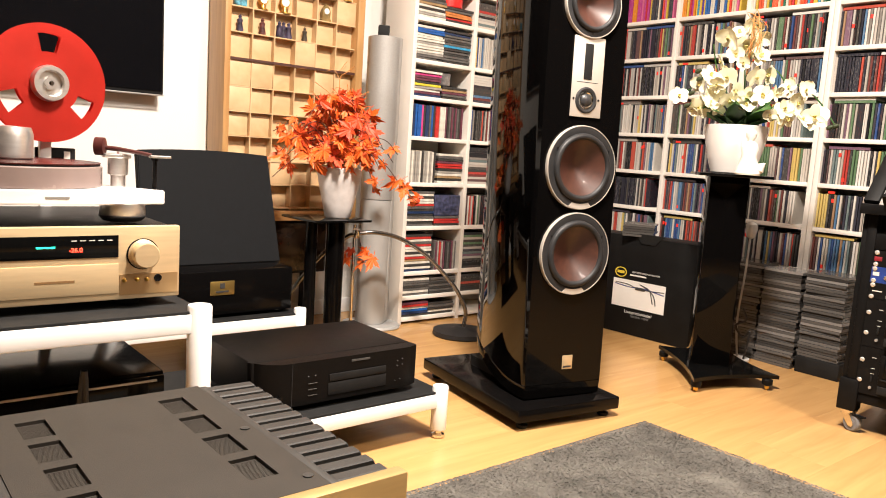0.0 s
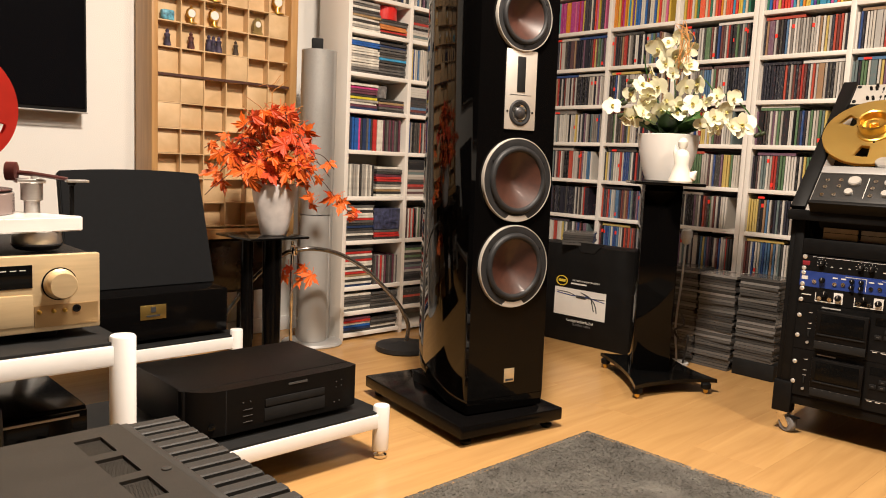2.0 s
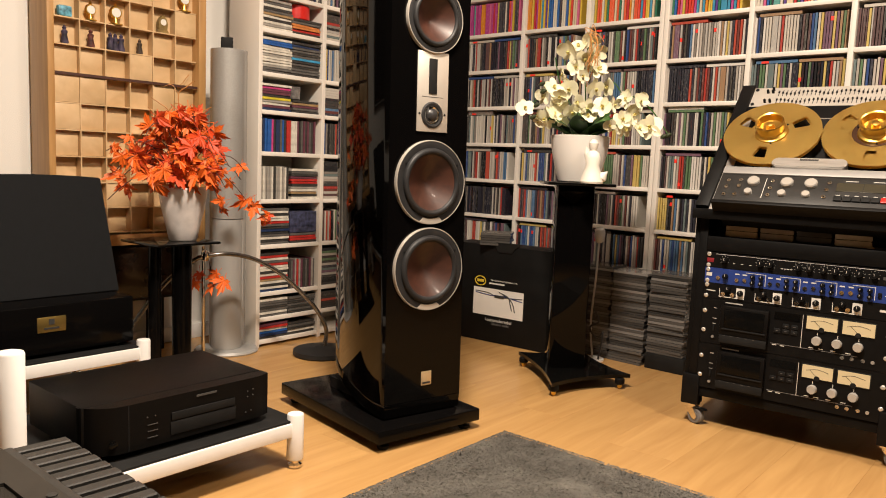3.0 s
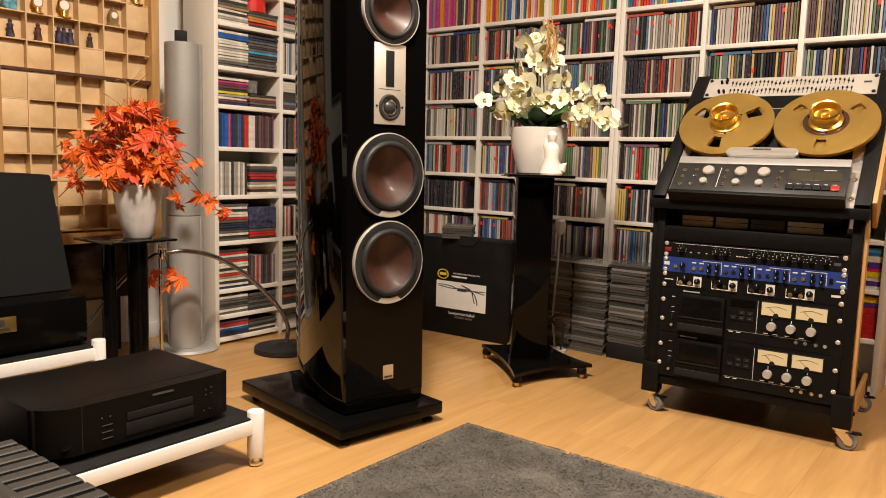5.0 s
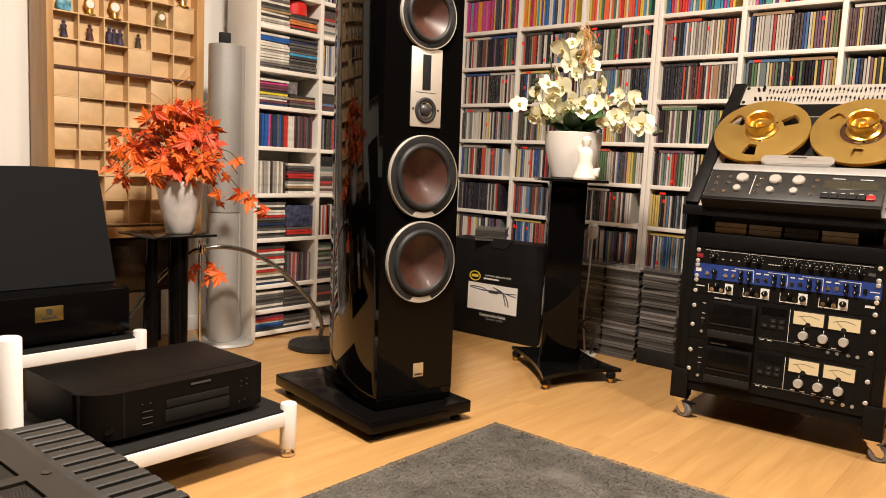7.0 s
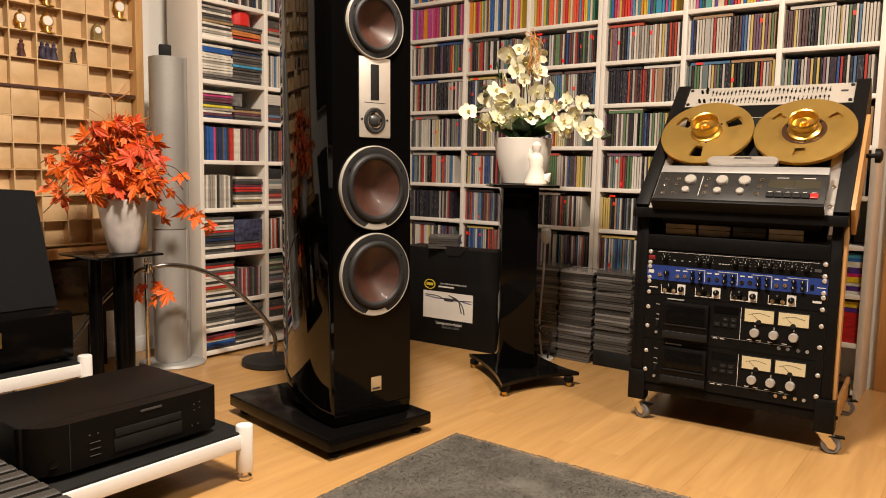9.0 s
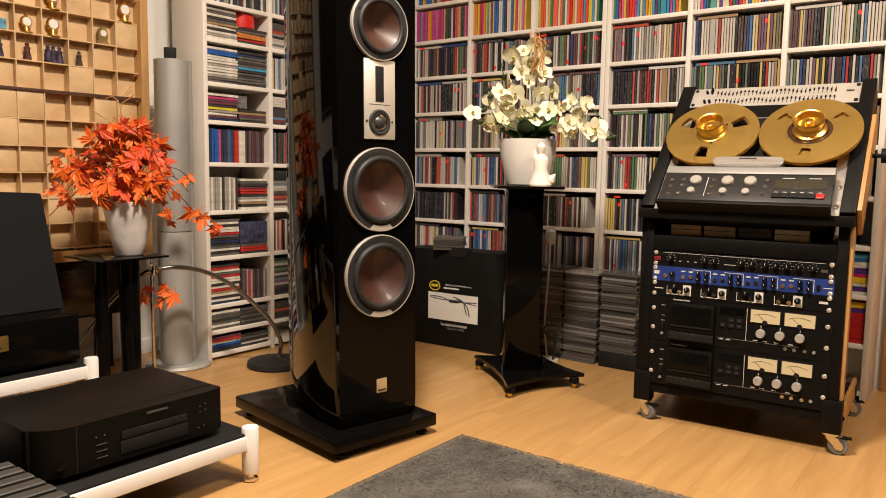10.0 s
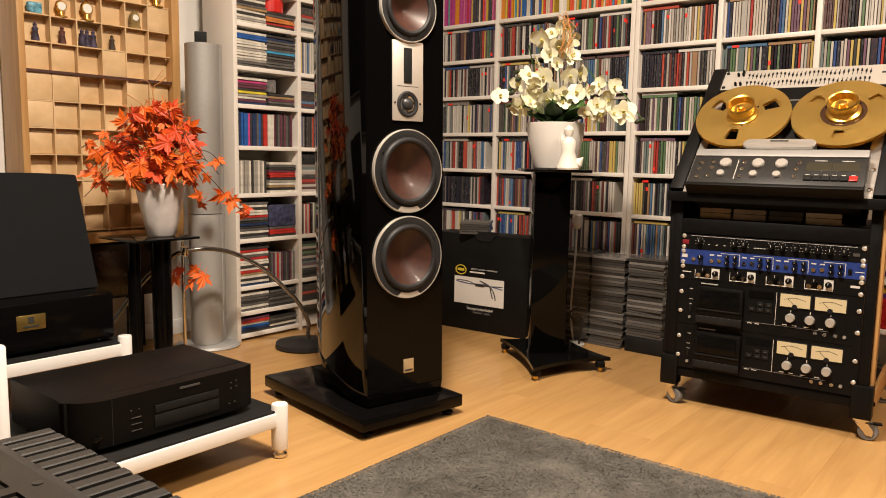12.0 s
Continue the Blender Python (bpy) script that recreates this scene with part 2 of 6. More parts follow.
M_CDS = random_colours("cd_spines", CD_COLOURS, "tone")
M_FILMS = random_colours("film_spines", FILM_COLOURS, "tone")
M_CASES = random_colours("clear_case_edges", [(0.08, 0.075, 0.07), (0.11, 0.103, 0.096), (0.05, 0.047, 0.044), (0.21, 0.197, 0.184), (0.09, 0.084, 0.078), (0.035, 0.033, 0.031), (0.14, 0.13, 0.12), (0.065, 0.061, 0.057)], rough=0.2, marks=False)


# ---------- mesh helpers ----------
def box(bm, x0, y0, z0, x1, y1, z1, m=None, bevel=0.0):
    if x0 > x1:
        x0, x1 = x1, x0
    if y0 > y1:
        y0, y1 = y1, y0
    if z0 > z1:
        z0, z1 = z1, z0
    vs = [bm.verts.new((x, y, z)) for x in (x0, x1) for y in (y0, y1) for z in (z0, z1)]
    fs = [bm.faces.new([vs[i] for i in q]) for q in ((0, 1, 3, 2), (4, 6, 7, 5), (0, 4, 5, 1), (2, 3, 7, 6), (0, 2, 6, 4), (1, 5, 7, 3))]
    if bevel:
        es = list({e for f in fs for e in f.edges})
        r = bmesh.ops.bevel(bm, geom=es, offset=bevel, segments=2, affect="EDGES", profile=0.5)
        vs = list({v for v in vs if v.is_valid} | {v for f in r["faces"] for v in f.verts})
    if m is not None:
        bmesh.ops.transform(bm, matrix=m, verts=vs)
    return vs


def lathe(bm, profile, n=24, m=None, cap=True):
    """A turned form round z from (radius, z) pairs."""
    rings = []
    for r, z in profile:
        rings.append([bm.verts.new((r * math.cos(2 * math.pi * i / n), r * math.sin(2 * math.pi * i / n), z)) for i in range(n)])
    for a, b in zip(rings, rings[1:]):
        for i in range(n):
            bm.faces.new((a[i], a[(i + 1) % n], b[(i + 1) % n], b[i]))
    if cap:
        if profile[0][0] > 1e-5:
            bm.faces.new(list(reversed(rings[0])))
        if profile[-1][0] > 1e-5:
            bm.faces.new(rings[-1])
    vs = [v for ring in rings for v in ring]
    if m is not None:
        bmesh.ops.transform(bm, matrix=m, verts=vs)
    return vs


def cyl(bm, r, z0, z1, n=20, m=None, bevel=0.0):
    if bevel:
        return lathe(bm, [(r - bevel, z0), (r, z0 + bevel), (r, z1 - bevel), (r - bevel, z1)], n, m)
    return lathe(bm, [(r, z0), (r, z1)], n, m)


def tube(bm, pts, r, n=8):
    """A round bar along points; r may be one radius or one for each point."""
    pts = [Vector(p) for p in pts]
    rs = r if isinstance(r, (list, tuple)) else [r] * len(pts)
    rings = []
    side = Vector((0.31, 0.17, 0.93))
    for i, p in enumerate(pts):
        d = (pts[min(i + 1, len(pts) - 1)] - pts[max(i - 1, 0)]).normalized()
        a = d.cross(side)
        if a.length < 1e-3:
            a = d.cross(Vector((1, 0, 0)))
        a.normalize()
        b = d.cross(a)
        rings.append([bm.verts.new(p + rs[i] * (a * math.cos(2 * math.pi * k / n) + b * math.sin(2 * math.pi * k / n))) for k in range(n)])
    for a, b in zip(rings, rings[1:]):
        for k in range(n):
            bm.faces.new((a[k], a[(k + 1) % n], b[(k + 1) % n], b[k]))
    bm.faces.new(list(reversed(rings[0])))
    bm.faces.new(rings[-1])


def curve_pts(pts, steps=8):
    """A smooth line through points."""
    pts = [Vector(p) for p in pts]
    out = []
    for i in range(len(pts) - 1):
        p0, p1, p2, p3 = pts[max(i - 1, 0)], pts[i], pts[i + 1], pts[min(i + 2, len(pts) - 1)]
        for k in range(steps):
            t = k / steps
            out.append(0.5 * (2 * p1 + (p2 - p0) * t + (2 * p0 - 5 * p1 + 4 * p2 - p3) * t * t + (3 * p1 - p0 - 3 * p2 + p3) * t ** 3))
    return out + [pts[-1]]


def prism(bm, outline, z0, z1, m=None):
    lo = [bm.verts.new((x, y, z0)) for x, y in outline]
    hi = [bm.verts.new((x, y, z1)) for x, y in outline]
    n = len(outline)
    bm.faces.new(list(reversed(lo)))
    bm.faces.new(hi)
    for i in range(n):
        bm.faces.new((lo[i], lo[(i + 1) % n], hi[(i + 1) % n], hi[i]))
    if m is not None:
        bmesh.ops.transform(bm, matrix=m, verts=lo + hi)
    return lo + hi


def link(name, bm, material, smooth=None):
    bmesh.ops.recalc_face_normals(bm, faces=bm.faces)
    me = bpy.data.meshes.new(name)
    bm.to_mesh(me)
    bm.free()
    me.materials.append(material)
    if smooth is not None:
        me.polygons.foreach_set("use_smooth", [True] * len(me.polygons))
        me.set_sharp_from_angle(angle=radians(smooth))
    return new(name, me)


def part(name, bm, material, parent, label="", smooth=35):
    ob = link(name, bm, material, smooth)
    ob.parent = parent
    if label:
        tagged(ob, label)
    return ob


def thing(name, label, category, m=None, group="", kind=""):
    ob = new(name)
    ob.empty_display_size = 0.05
    if m is not None:
        ob.matrix_world = m
    return tagged(ob, label, category, group, kind)


def one(name, bm, material, label, category, m=None, group="", kind="", smooth=35):
    ob = link(name, bm, material, smooth)
    if m is not None:
        ob.matrix_world = m
    return tagged(ob, label, category, group, kind)


def B():
    return bmesh.new()


def boxed(*args, **kw):
    bm = bmesh.new()
    box(bm, *args, **kw)
    return bm


def turned(profile, n=24, m=None):
    bm = bmesh.new()
    lathe(bm, profile, n, m)
    return bm


def ringed(profile, n=24, m=None):
    """A turned ring with an open middle."""
    bm = bmesh.new()
    lathe(bm, list(profile) + [profile[0]], n, m, cap=False)
    bmesh.ops.remove_doubles(bm, verts=bm.verts, dist=1e-6)
    return bm


def piped(pts, r, n=8):
    bm = bmesh.new()
    tube(bm, pts, r, n)
    return bm


def words(name, text, size, m, material, parent):
    """Flat raised lettering with the built-in font, as a mesh under its thing."""
    cu = bpy.data.curves.new(name, "FONT")
    cu.body, cu.size, cu.extrude, cu.align_x, cu.align_y = text, size, 0.0003, "CENTER", "CENTER"
    tmp = new(name + "_tmp", cu)
    me = bpy.data.meshes.new_from_object(tmp.evaluated_get(bpy.context.evaluated_depsgraph_get()))
    bpy.data.objects.remove(tmp)
    bpy.data.curves.remove(cu)
    me.materials.clear()
    me.materials.append(material)
    ob = new(name, me)
    ob.parent, ob.matrix_local = parent, m
    return ob


FACE = pose(0, 0, 0, 90, 0, 0)  # z of a turned form points to -y, the front


# ---------- the room ----------
XW, YW, X0, Y0, ZC = 3.0, 2.75, -3.0, -4.2, 2.5
floor = one("floor", boxed(X0 - 0.1, Y0 - 0.1, -0.12, XW + 0.1, YW + 0.1, -0.008), mat("floor_screed", (0.1, 0.06, 0.03), 0.8), "warm beech laminate floor of long planks", "floor", kind="structure")
one("ceiling", boxed(X0 - 0.1, Y0 - 0.1, ZC, XW + 0.1, YW + 0.1, ZC + 0.1), M_CEIL, "plain white painted ceiling", "ceiling", kind="structure")
one("wall_north", boxed(X0 - 0.1, YW, -0.008, XW + 0.1, YW + 0.1, ZC), M_WALL, "white painted wall behind the equipment", "wall", kind="structure")
# unseen south and west walls, added dark to keep the reflections dark
one("wall_south", boxed(X0 - 0.1, Y0 - 0.1, -0.008, XW + 0.1, Y0, ZC), M_DARKWALL, "unseen closing wall, kept dark brown to dim reflections", "wall", kind="structure")
one("wall_west", boxed(X0 - 0.1, Y0, -0.008, X0, YW, ZC), M_DARKWALL, "unseen closing wall, kept dark brown to dim reflections", "wall", kind="structure")
bm = B()
box(bm, XW, 0.26, -0.008, XW + 0.1, YW, ZC)
box(bm, XW, -0.56, 2.03, XW + 0.1, 0.26, ZC)
one("wall_east", bm, M_WALL, "white painted wall with a wooden door", "wall", kind="structure")
# unseen piece set apart as dark, for the loudspeaker front's reflection
one("wall_east_far", boxed(XW, Y0, -0.008, XW + 0.1, -0.561, ZC), M_DARKWALL, "unseen closing wall, kept dark brown to dim reflections", "wall", kind="structure")
door = thing("door_1", "honey-coloured wooden door in a wooden frame", "door", kind="structure")
part("door_leaf", boxed(XW + 0.02, -0.54, 0.005, XW + 0.06, 0.24, 2.0, bevel=0.003), M_PINE, door)
bm = B()
box(bm, XW - 0.022, 0.235, 0.0, XW - 0.002, 0.355, 2.09, bevel=0.004)
box(bm, XW - 0.022, -0.625, 0.0, XW - 0.002, -0.535, 2.09, bevel=0.004)
box(bm, XW - 0.022, -0.534, 2.0, XW - 0.002, 0.234, 2.09, bevel=0.004)
part("door_frame", bm, M_PINE, door)
bm = B()
cyl(bm, 0.01, 0, 0.05, 12, pose(XW + 0.02, -0.47, 1.03, 0, -90, 0))
box(bm, XW - 0.04, -0.475, 1.02, XW - 0.025, -0.36, 1.04, bevel=0.004)
part("door_handle", bm, M_CHROME, door)
bm = B()
box(bm, X0, YW - 0.014, 0, XW - 0.02, YW - 0.001, 0.06, bevel=0.003)
one("baseboard", bm, M_WHITE, "white baseboard along the wall", "baseboard", kind="structure")
cl = thing("ceiling_lamp", "round white ceiling lamp", "lamp", pose(0.82, 0.8, 0))
part("canopy", turned([(0.12, 2.4), (0.19, 2.41), (0.19, 2.46), (0.08, 2.498)], 32), M_WHITE, cl)
rl = thing("ceiling_lamp", "round white ceiling lamp", "lamp", pose(1.65, -0.55, 0))
part("canopy", turned([(0.12, 2.4), (0.19, 2.41), (0.19, 2.46), (0.08, 2.498)], 32), M_WHITE, rl)

# the rug
RX0, RX1, RY0, RY1 = 0.5, 1.674, -0.9, 1.211
bm = B()
NX, NY = 90, 160
grid = []
for i in range(NX + 1):
    col = []
    for j in range(NY + 1):
        x, y = RX0 + (RX1 - RX0) * i / NX, RY0 + (RY1 - RY0) * j / NY
        edge = min(i, NX - i, j, NY - j)
        z = 0.0135 + 0.0004 * noise.noise((x * 45, y * 45, 0)) + 0.0006 * noise.noise((x * 9, y * 9, 3))
        if edge == 0:
            w = 0.005 * noise.noise((x * 40, y * 40, 7))
            x, y, z = x + w, y + w, 0.001
        elif edge == 1:
            z *= 0.85
        col.append(bm.verts.new((x, y, z)))
    grid.append(col)
for i in range(NX):
    for j in range(NY):
        bm.faces.new((grid[i][j], grid[i + 1][j], grid[i + 1][j + 1], grid[i][j + 1]))
rug = one("rug", bm, M_RUG, "dark grey short-pile rug on the wooden floor", "rug", smooth=180)


tuft = random.Random(3)
tv_, tf_ = [], []
for k in range(125000):
    x, y = tuft.uniform(RX0 + 0.02, RX1 - 0.003), RY1 - 0.003 - 1.0 * tuft.random() ** 1.25
    rim = min(RX1 - x, RY1 - y)
    a, b = tuft.uniform(0, 6.283), tuft.uniform(0, 6.283)
    w, l, h = 0.0022, tuft.uniform(0.003, 0.0075), tuft.uniform(0.0152, 0.0168)
    h -= 0.008 * max(0.0, 1 - rim / 0.014) + 0.0012 * max(0.0, noise.noise((x * 11, y * 11, 5)))
    n = len(tv_)
    tv_ += [(x - w * math.cos(a), y - w * math.sin(a), 0.014), (x + w * math.cos(a), y + w * math.sin(a), 0.014), (x + l * math.cos(b), y + l * math.sin(b), h)]
    tf_.append((n, n + 1, n + 2))
me = bpy.data.meshes.new("fleece")
me.from_pydata(tv_, [], tf_)
me.materials.append(mat("rug_tufts", (0.128, 0.12, 0.107), 0.95, vary=0.3, scale=7, spec=0.1))
pile_ob = new("fleece", me)
pile_ob.parent = rug
tagged(pile_ob, kind="stuff")


# ---------- shelves ----------
def rack_of_boards(name, label, m, xs, zs, depth, height, t=0.018, doubles=()):
    """A bookcase in its own frame: x along the front, y into the depth. xs: centres of the uprights."""
    ob = thing(name, label, "shelf", m)
    for x in xs:
        part("upright", boxed(x - t / 2, 0, 0, x + t / 2, depth, height, bevel=0.0012), M_SHELF, ob)
    for a, b in zip(xs, xs[1:]):
        for z in zs:
            part("board", boxed(a + t / 2, 0.001, z, b - t / 2, depth - 0.006, z + t * 0.88, bevel=0.0012), M_SHELF, ob)
    part("back_panel", boxed(xs[0] + t / 2, depth - 0.005, 0.001, xs[-1] - t / 2, depth - 0.001, height - 0.001), M_SHELF, ob)
    return ob


EAST = pose(2.8, 0, 0, 0, 0, -90)  # local x runs along -y, local y into the wall
RZ = [0.016, 0.174, 0.338, 0.5, 0.663, 0.828, 0.993, 1.157, 1.32, 1.485, 1.65, 1.815, 1.98]
U1 = [-2.33, -2.007, -1.686, -1.362]
U2 = [-1.342, -1.024, -0.694, -0.385]
rack_of_boards("shelf", "tall white shelf packed full of CD cases", EAST, U1, RZ, 0.19, 1.996)
rack_of_boards("shelf", "tall white shelf packed full of CD cases", EAST, U2, RZ, 0.19, 1.996)
NORTH = pose(0, 2.437, 0)
LX = [1.734, 2.04, 2.358, 2.678]
LZ = [0.012, 0.1, 0.2, 0.385, 0.561, 0.743, 0.9, 1.041, 1.201, 1.336, 1.5, 1.66, 1.82, 1.98]
rack_of_boards("shelf", "narrow white shelf with stacked and upright CD cases", NORTH, LX, LZ, 0.193, 1.996)


rnd = random.Random(11)


class Pieces:
    """Many small boxes gathered into one mesh."""

    def __init__(self):
        self.v, self.f, self.tone, self.pick, self.left = [], [], [], 0.3, 0

    def add(self, x0, y0, z0, x1, y1, z1, m=None, lean=0.0):
        # neighbours in a run look alike, with strays in between
        if self.left <= 0:
            self.pick, self.left, self.spread = rnd.random(), rnd.randint(3, 14), rnd.choice((0.03, 0.12, 0.25, 0.5))
        self.left -= 1
        stray = rnd.random() < 0.42
        self.tone.append(rnd.random() if stray else (self.pick + rnd.uniform(0, self.spread)) % 1.0)
        k = len(self.v)
        for x in (x0, x1):
            for y in (y0, y1):
                for z in (z0, z1):
                    p = Vector((x + lean * (z - z0), y, z))
                    self.v.append(tuple(m @ p if m is not None else p))
        self.f += [tuple(k + i for i in q) for q in ((0, 1, 3, 2), (4, 6, 7, 5), (0, 4, 5, 1), (2, 3, 7, 6), (0, 2, 6, 4), (1, 5, 7, 3))]

    def link(self, name, material, label, category, kind="stuff"):
        me = bpy.data.meshes.new(name)
        me.from_pydata(self.v, [], self.f)
        me.materials.append(material)
        at = me.attributes.new("tone", "FLOAT", "FACE")
        at.data.foreach_set("value", [t for t in self.tone for _ in range(6)])
        me.update()
        ob = new(name, me)
        return tagged(ob, label, category, kind=kind)


cds, films, tags = Pieces(), Pieces(), Pieces()


CD_MESHES = {}


def single_case(x0, y0, z0, x1, y1, z1, m):
    """One CD case as a thing of its own; cases of one size and colour share a mesh."""
    w, h, tone = round(x1 - x0, 3), round(z1 - z0, 3), int(rnd.random() * 40) / 40 + 0.01
    if rnd.random() < 0.75 and CD_MESHES:
        tone = (single_case.last + rnd.choice((0, 0, 0.025, 0.1, 0.3))) % 1.0
        tone = int(tone * 40) / 40 + 0.01
    single_case.last = tone
    key = (w, h, round(tone, 3))
    if key not in CD_MESHES:
        me = bpy.data.meshes.new("cd_case")
        q = [(x, y, z) for x in (0, w) for y in (0, 0.14) for z in (0, h)]
        me.from_pydata(q, [], [(0, 1, 3, 2), (4, 6, 7, 5), (0, 4, 5, 1), (2, 3, 7, 6), (0, 2, 6, 4), (1, 5, 7, 3)])
        me.materials.append(M_CDS)
        at = me.attributes.new("tone", "FLOAT", "FACE")
        at.data.foreach_set("value", [tone] * 6)
        me.update()
        CD_MESHES[key] = me
    ob = new("cd_case", CD_MESHES[key])
    ob.matrix_world = m @ pose(x0, y0, z0)
    tagged(ob, "upright CD case with a coloured spine on a white shelf", "CD case", "CD cases on the white shelves")


single_case.last = 0.3


def upright_row(a, b, z, m, store, height=0.125, wide=0.0098, tags_too=True):
    """Cases side by side from a to b, standing on z."""
    x = a + 0.002
    while x < b - wide - 0.002:
        w = wide * (1.0 if rnd.random() < 0.9 else rnd.choice((0.55, 2.2)))
        if x + w > b - 0.001:
            break
        y = 0.012 + rnd.uniform(0, 0.006)
        h = height + rnd.uniform(-0.001, 0.0015) + (0.004 if rnd.random() < 0.06 else 0)
        alone = store is cds and 0.65 < z < 0.8 and a < -1.05
        (single_case if alone else store.add)(x, y, z + 0.0005, x + w - (0.0028 if w > 0.007 else 0.0012), y + 0.14, z + h, m)
        if tags_too and rnd.random() < 0.055:
            tz = z + h - rnd.choice((0.012, 0.016, 0.1, 0.05, 0.02))
            tags.add(x + 0.0005, y - 0.0012, tz - 0.014, x + min(w, 0.012), y - 0.0002, tz, m)
        x += w
    return x


def flat_on_top(a, b, z, m, store, n):
    x = a + rnd.uniform(0.004, 0.02)
    while x + 0.142 < b:
        for k in range(n - (rnd.random() < 0.3)):
            dx = rnd.uniform(-0.003, 0.003)
            store.add(x + dx, 0.014, z + k * 0.0102, x + 0.14 + dx, 0.13, z + k * 0.0102 + 0.0096, m)
        if rnd.random() < 0.3:
            tags.add(x + 0.02, 0.0125, z + 0.001, x + 0.045, 0.0138, z + 0.009, m)
        x += 0.146 + rnd.uniform(0, 0.02)


end_piles = []
for us in (U1, U2):
    for a, b in zip(us, us[1:]):
        for k, z in enumerate(RZ[:-1]):
            base = z + 0.0158
            room = RZ[k + 1] - base
            a1, b1 = a + 0.009, b - 0.009
            if z > 1.3:
                upright_row(a1, b1 - rnd.uniform(0, 0.02), base, m=EAST, store=films, height=min(0.137, room - 0.006), wide=0.0108, tags_too=False)
                continue
            if b > -0.4 and z < 0.45:
                if z > 0.15:
                    end_piles.append((a1, base, room))
                continue
            end = upright_row(a1, b1 - (0.0 if rnd.random() < 0.7 else 0.04), base, EAST, cds)
            if room > 0.14 and z > 0.3:
                flat_on_top(a1, b1, base + 0.1275, EAST, cds, 1 if room < 0.149 else 2)
cds.link("cd_cases", M_CDS, "rows of CD cases with coloured spines packed on a white shelf", "CD cases")
films.link("film_cases", M_FILMS, "rows of colourful film cases on the upper shelves", "film cases")


# coloured flat cases on the end column
bright = dict(zip(range(9), ((0.5, 0.02, 0.12), (0.03, 0.12, 0.35), (0.65, 0.45, 0.02), (0.5, 0.03, 0.2), (0.06, 0.25, 0.4), (0.6, 0.58, 0.5), (0.08, 0.03, 0.2), (0.45, 0.02, 0.02), (0.02, 0.05, 0.2))))
bright_mats = [mat("bright_card", c, 0.3, vary=0.25, scale=60) for c in bright.values()]
for k, (a1, base, room) in enumerate(end_piles):
    z = base + 0.0005
    while z < base + min(room - 0.02, 0.13):
        h = rnd.choice((0.011, 0.016, 0.02))
        i = 7 if k == 0 and z < base + 0.1 else rnd.randrange(7)
        for dx in (0.004, 0.155):
            one("film_case", boxed(a1 + dx, 0.012, z, a1 + dx + 0.138, 0.19 - 0.01, z + h - 0.0008), bright_mats[i], "bright coloured film case lying flat on a shelf", "film case", EAST, "film cases lying on the end shelf", smooth=None)
        z += h


# single cases on the narrow shelf
def case_mesh(name, w, d, h):
    bm = B()
    box(bm, -w / 2, 0, 0, w / 2, d, h)
    me = bpy.data.meshes.new(name)
    bmesh.ops.recalc_face_normals(bm, faces=bm.faces)
    bm.to_mesh(me)
    bm.free()
    return me


PALETTE = {}


def tint(colour):
    key = tuple(round(c, 3) for c in colour)
    if key not in PALETTE:
        PALETTE[key] = mat("case_card", key, 0.3, vary=0.25, scale=45)
    return PALETTE[key]


LCOL = dict(k=(0.04, 0.038, 0.036), w=(0.6, 0.57, 0.5), g=(0.3, 0.28, 0.25), r=(0.42, 0.03, 0.025), b=(0.02, 0.09, 0.32), n=(0.02, 0.035, 0.09), p=(0.5, 0.05, 0.2), y=(0.6, 0.5, 0.04), o=(0.5, 0.18, 0.05), m=(0.12, 0.04, 0.06), t=(0.3, 0.2, 0.1), s=(0.1, 0.095, 0.09), c=(0.05, 0.28, 0.5))
MESHES = {}


def case(x, y, z, w, d, h, key):
    q = (round(w, 4), round(d, 4), round(h, 4), key)
    if q not in MESHES:
        MESHES[q] = case_mesh("cd_case", w, d, h)
        MESHES[q].materials.append(tint(LCOL[key]))
    ob = new("cd_case", MESHES[q])
    ob.matrix_world = NORTH @ pose(x, y, z, 0, 0, rnd.uniform(-2, 2) if h < 0.03 else 0)
    return tagged(ob, CASE_LABEL[key], "CD case", "CD cases on the narrow shelf")


CASE_LABEL = {k: f"{v} CD case on a white shelf" for k, v in dict(k="black plastic", w="white plastic", g="pale grey plastic", r="bright red plastic", b="bright blue plastic", n="dark navy plastic", p="hot pink plastic", y="bright yellow plastic", o="orange brown plastic", m="dark wine-red plastic", t="tan brown plastic", s="smoky grey plastic", c="light blue plastic").items()}


def pile(x, z, keys, w=0.138, h=0.0101):
    for k in keys:
        case(x + rnd.uniform(-0.003, 0.003), 0.008 + rnd.uniform(0, 0.006), z, w, 0.12, h - 0.0016, k)
        z += h
    return z


def stand(x, z, keys, w=0.0102, h=0.125):
    for k in keys:
        ww = w * 2 if k.isupper() else w
        case(x + ww / 2, 0.01 + rnd.uniform(0, 0.005), z, ww - 0.0018, 0.14, h + rnd.uniform(-0.002, 0.002), k.lower())
        x += ww
    return x


T = 0.0162
c1, c2 = LX[0] + 0.009 + 0.072, LX[0] + 0.009 + 0.213
z = LZ[9] + T
stand(LX[0] + 0.012, z, "wkksnwbsggkwknskmwkksgkknwsk")
z = LZ[8] + T
pile(c1, z, "wgwkwtskwsg")
pile(c2, z, "kroosk")
z = LZ[7] + T
pile(c1, z, "ssgwwwgwwwbbws"[:13])
pile(c2, z, "ksskskcskssnks"[:13])
z = LZ[6] + T
pile(c1, z, "nmwgykmmpwto"[:10])
pile(c2 + 0.003, z, "ksmtk", w=0.13)
z = LZ[5] + T
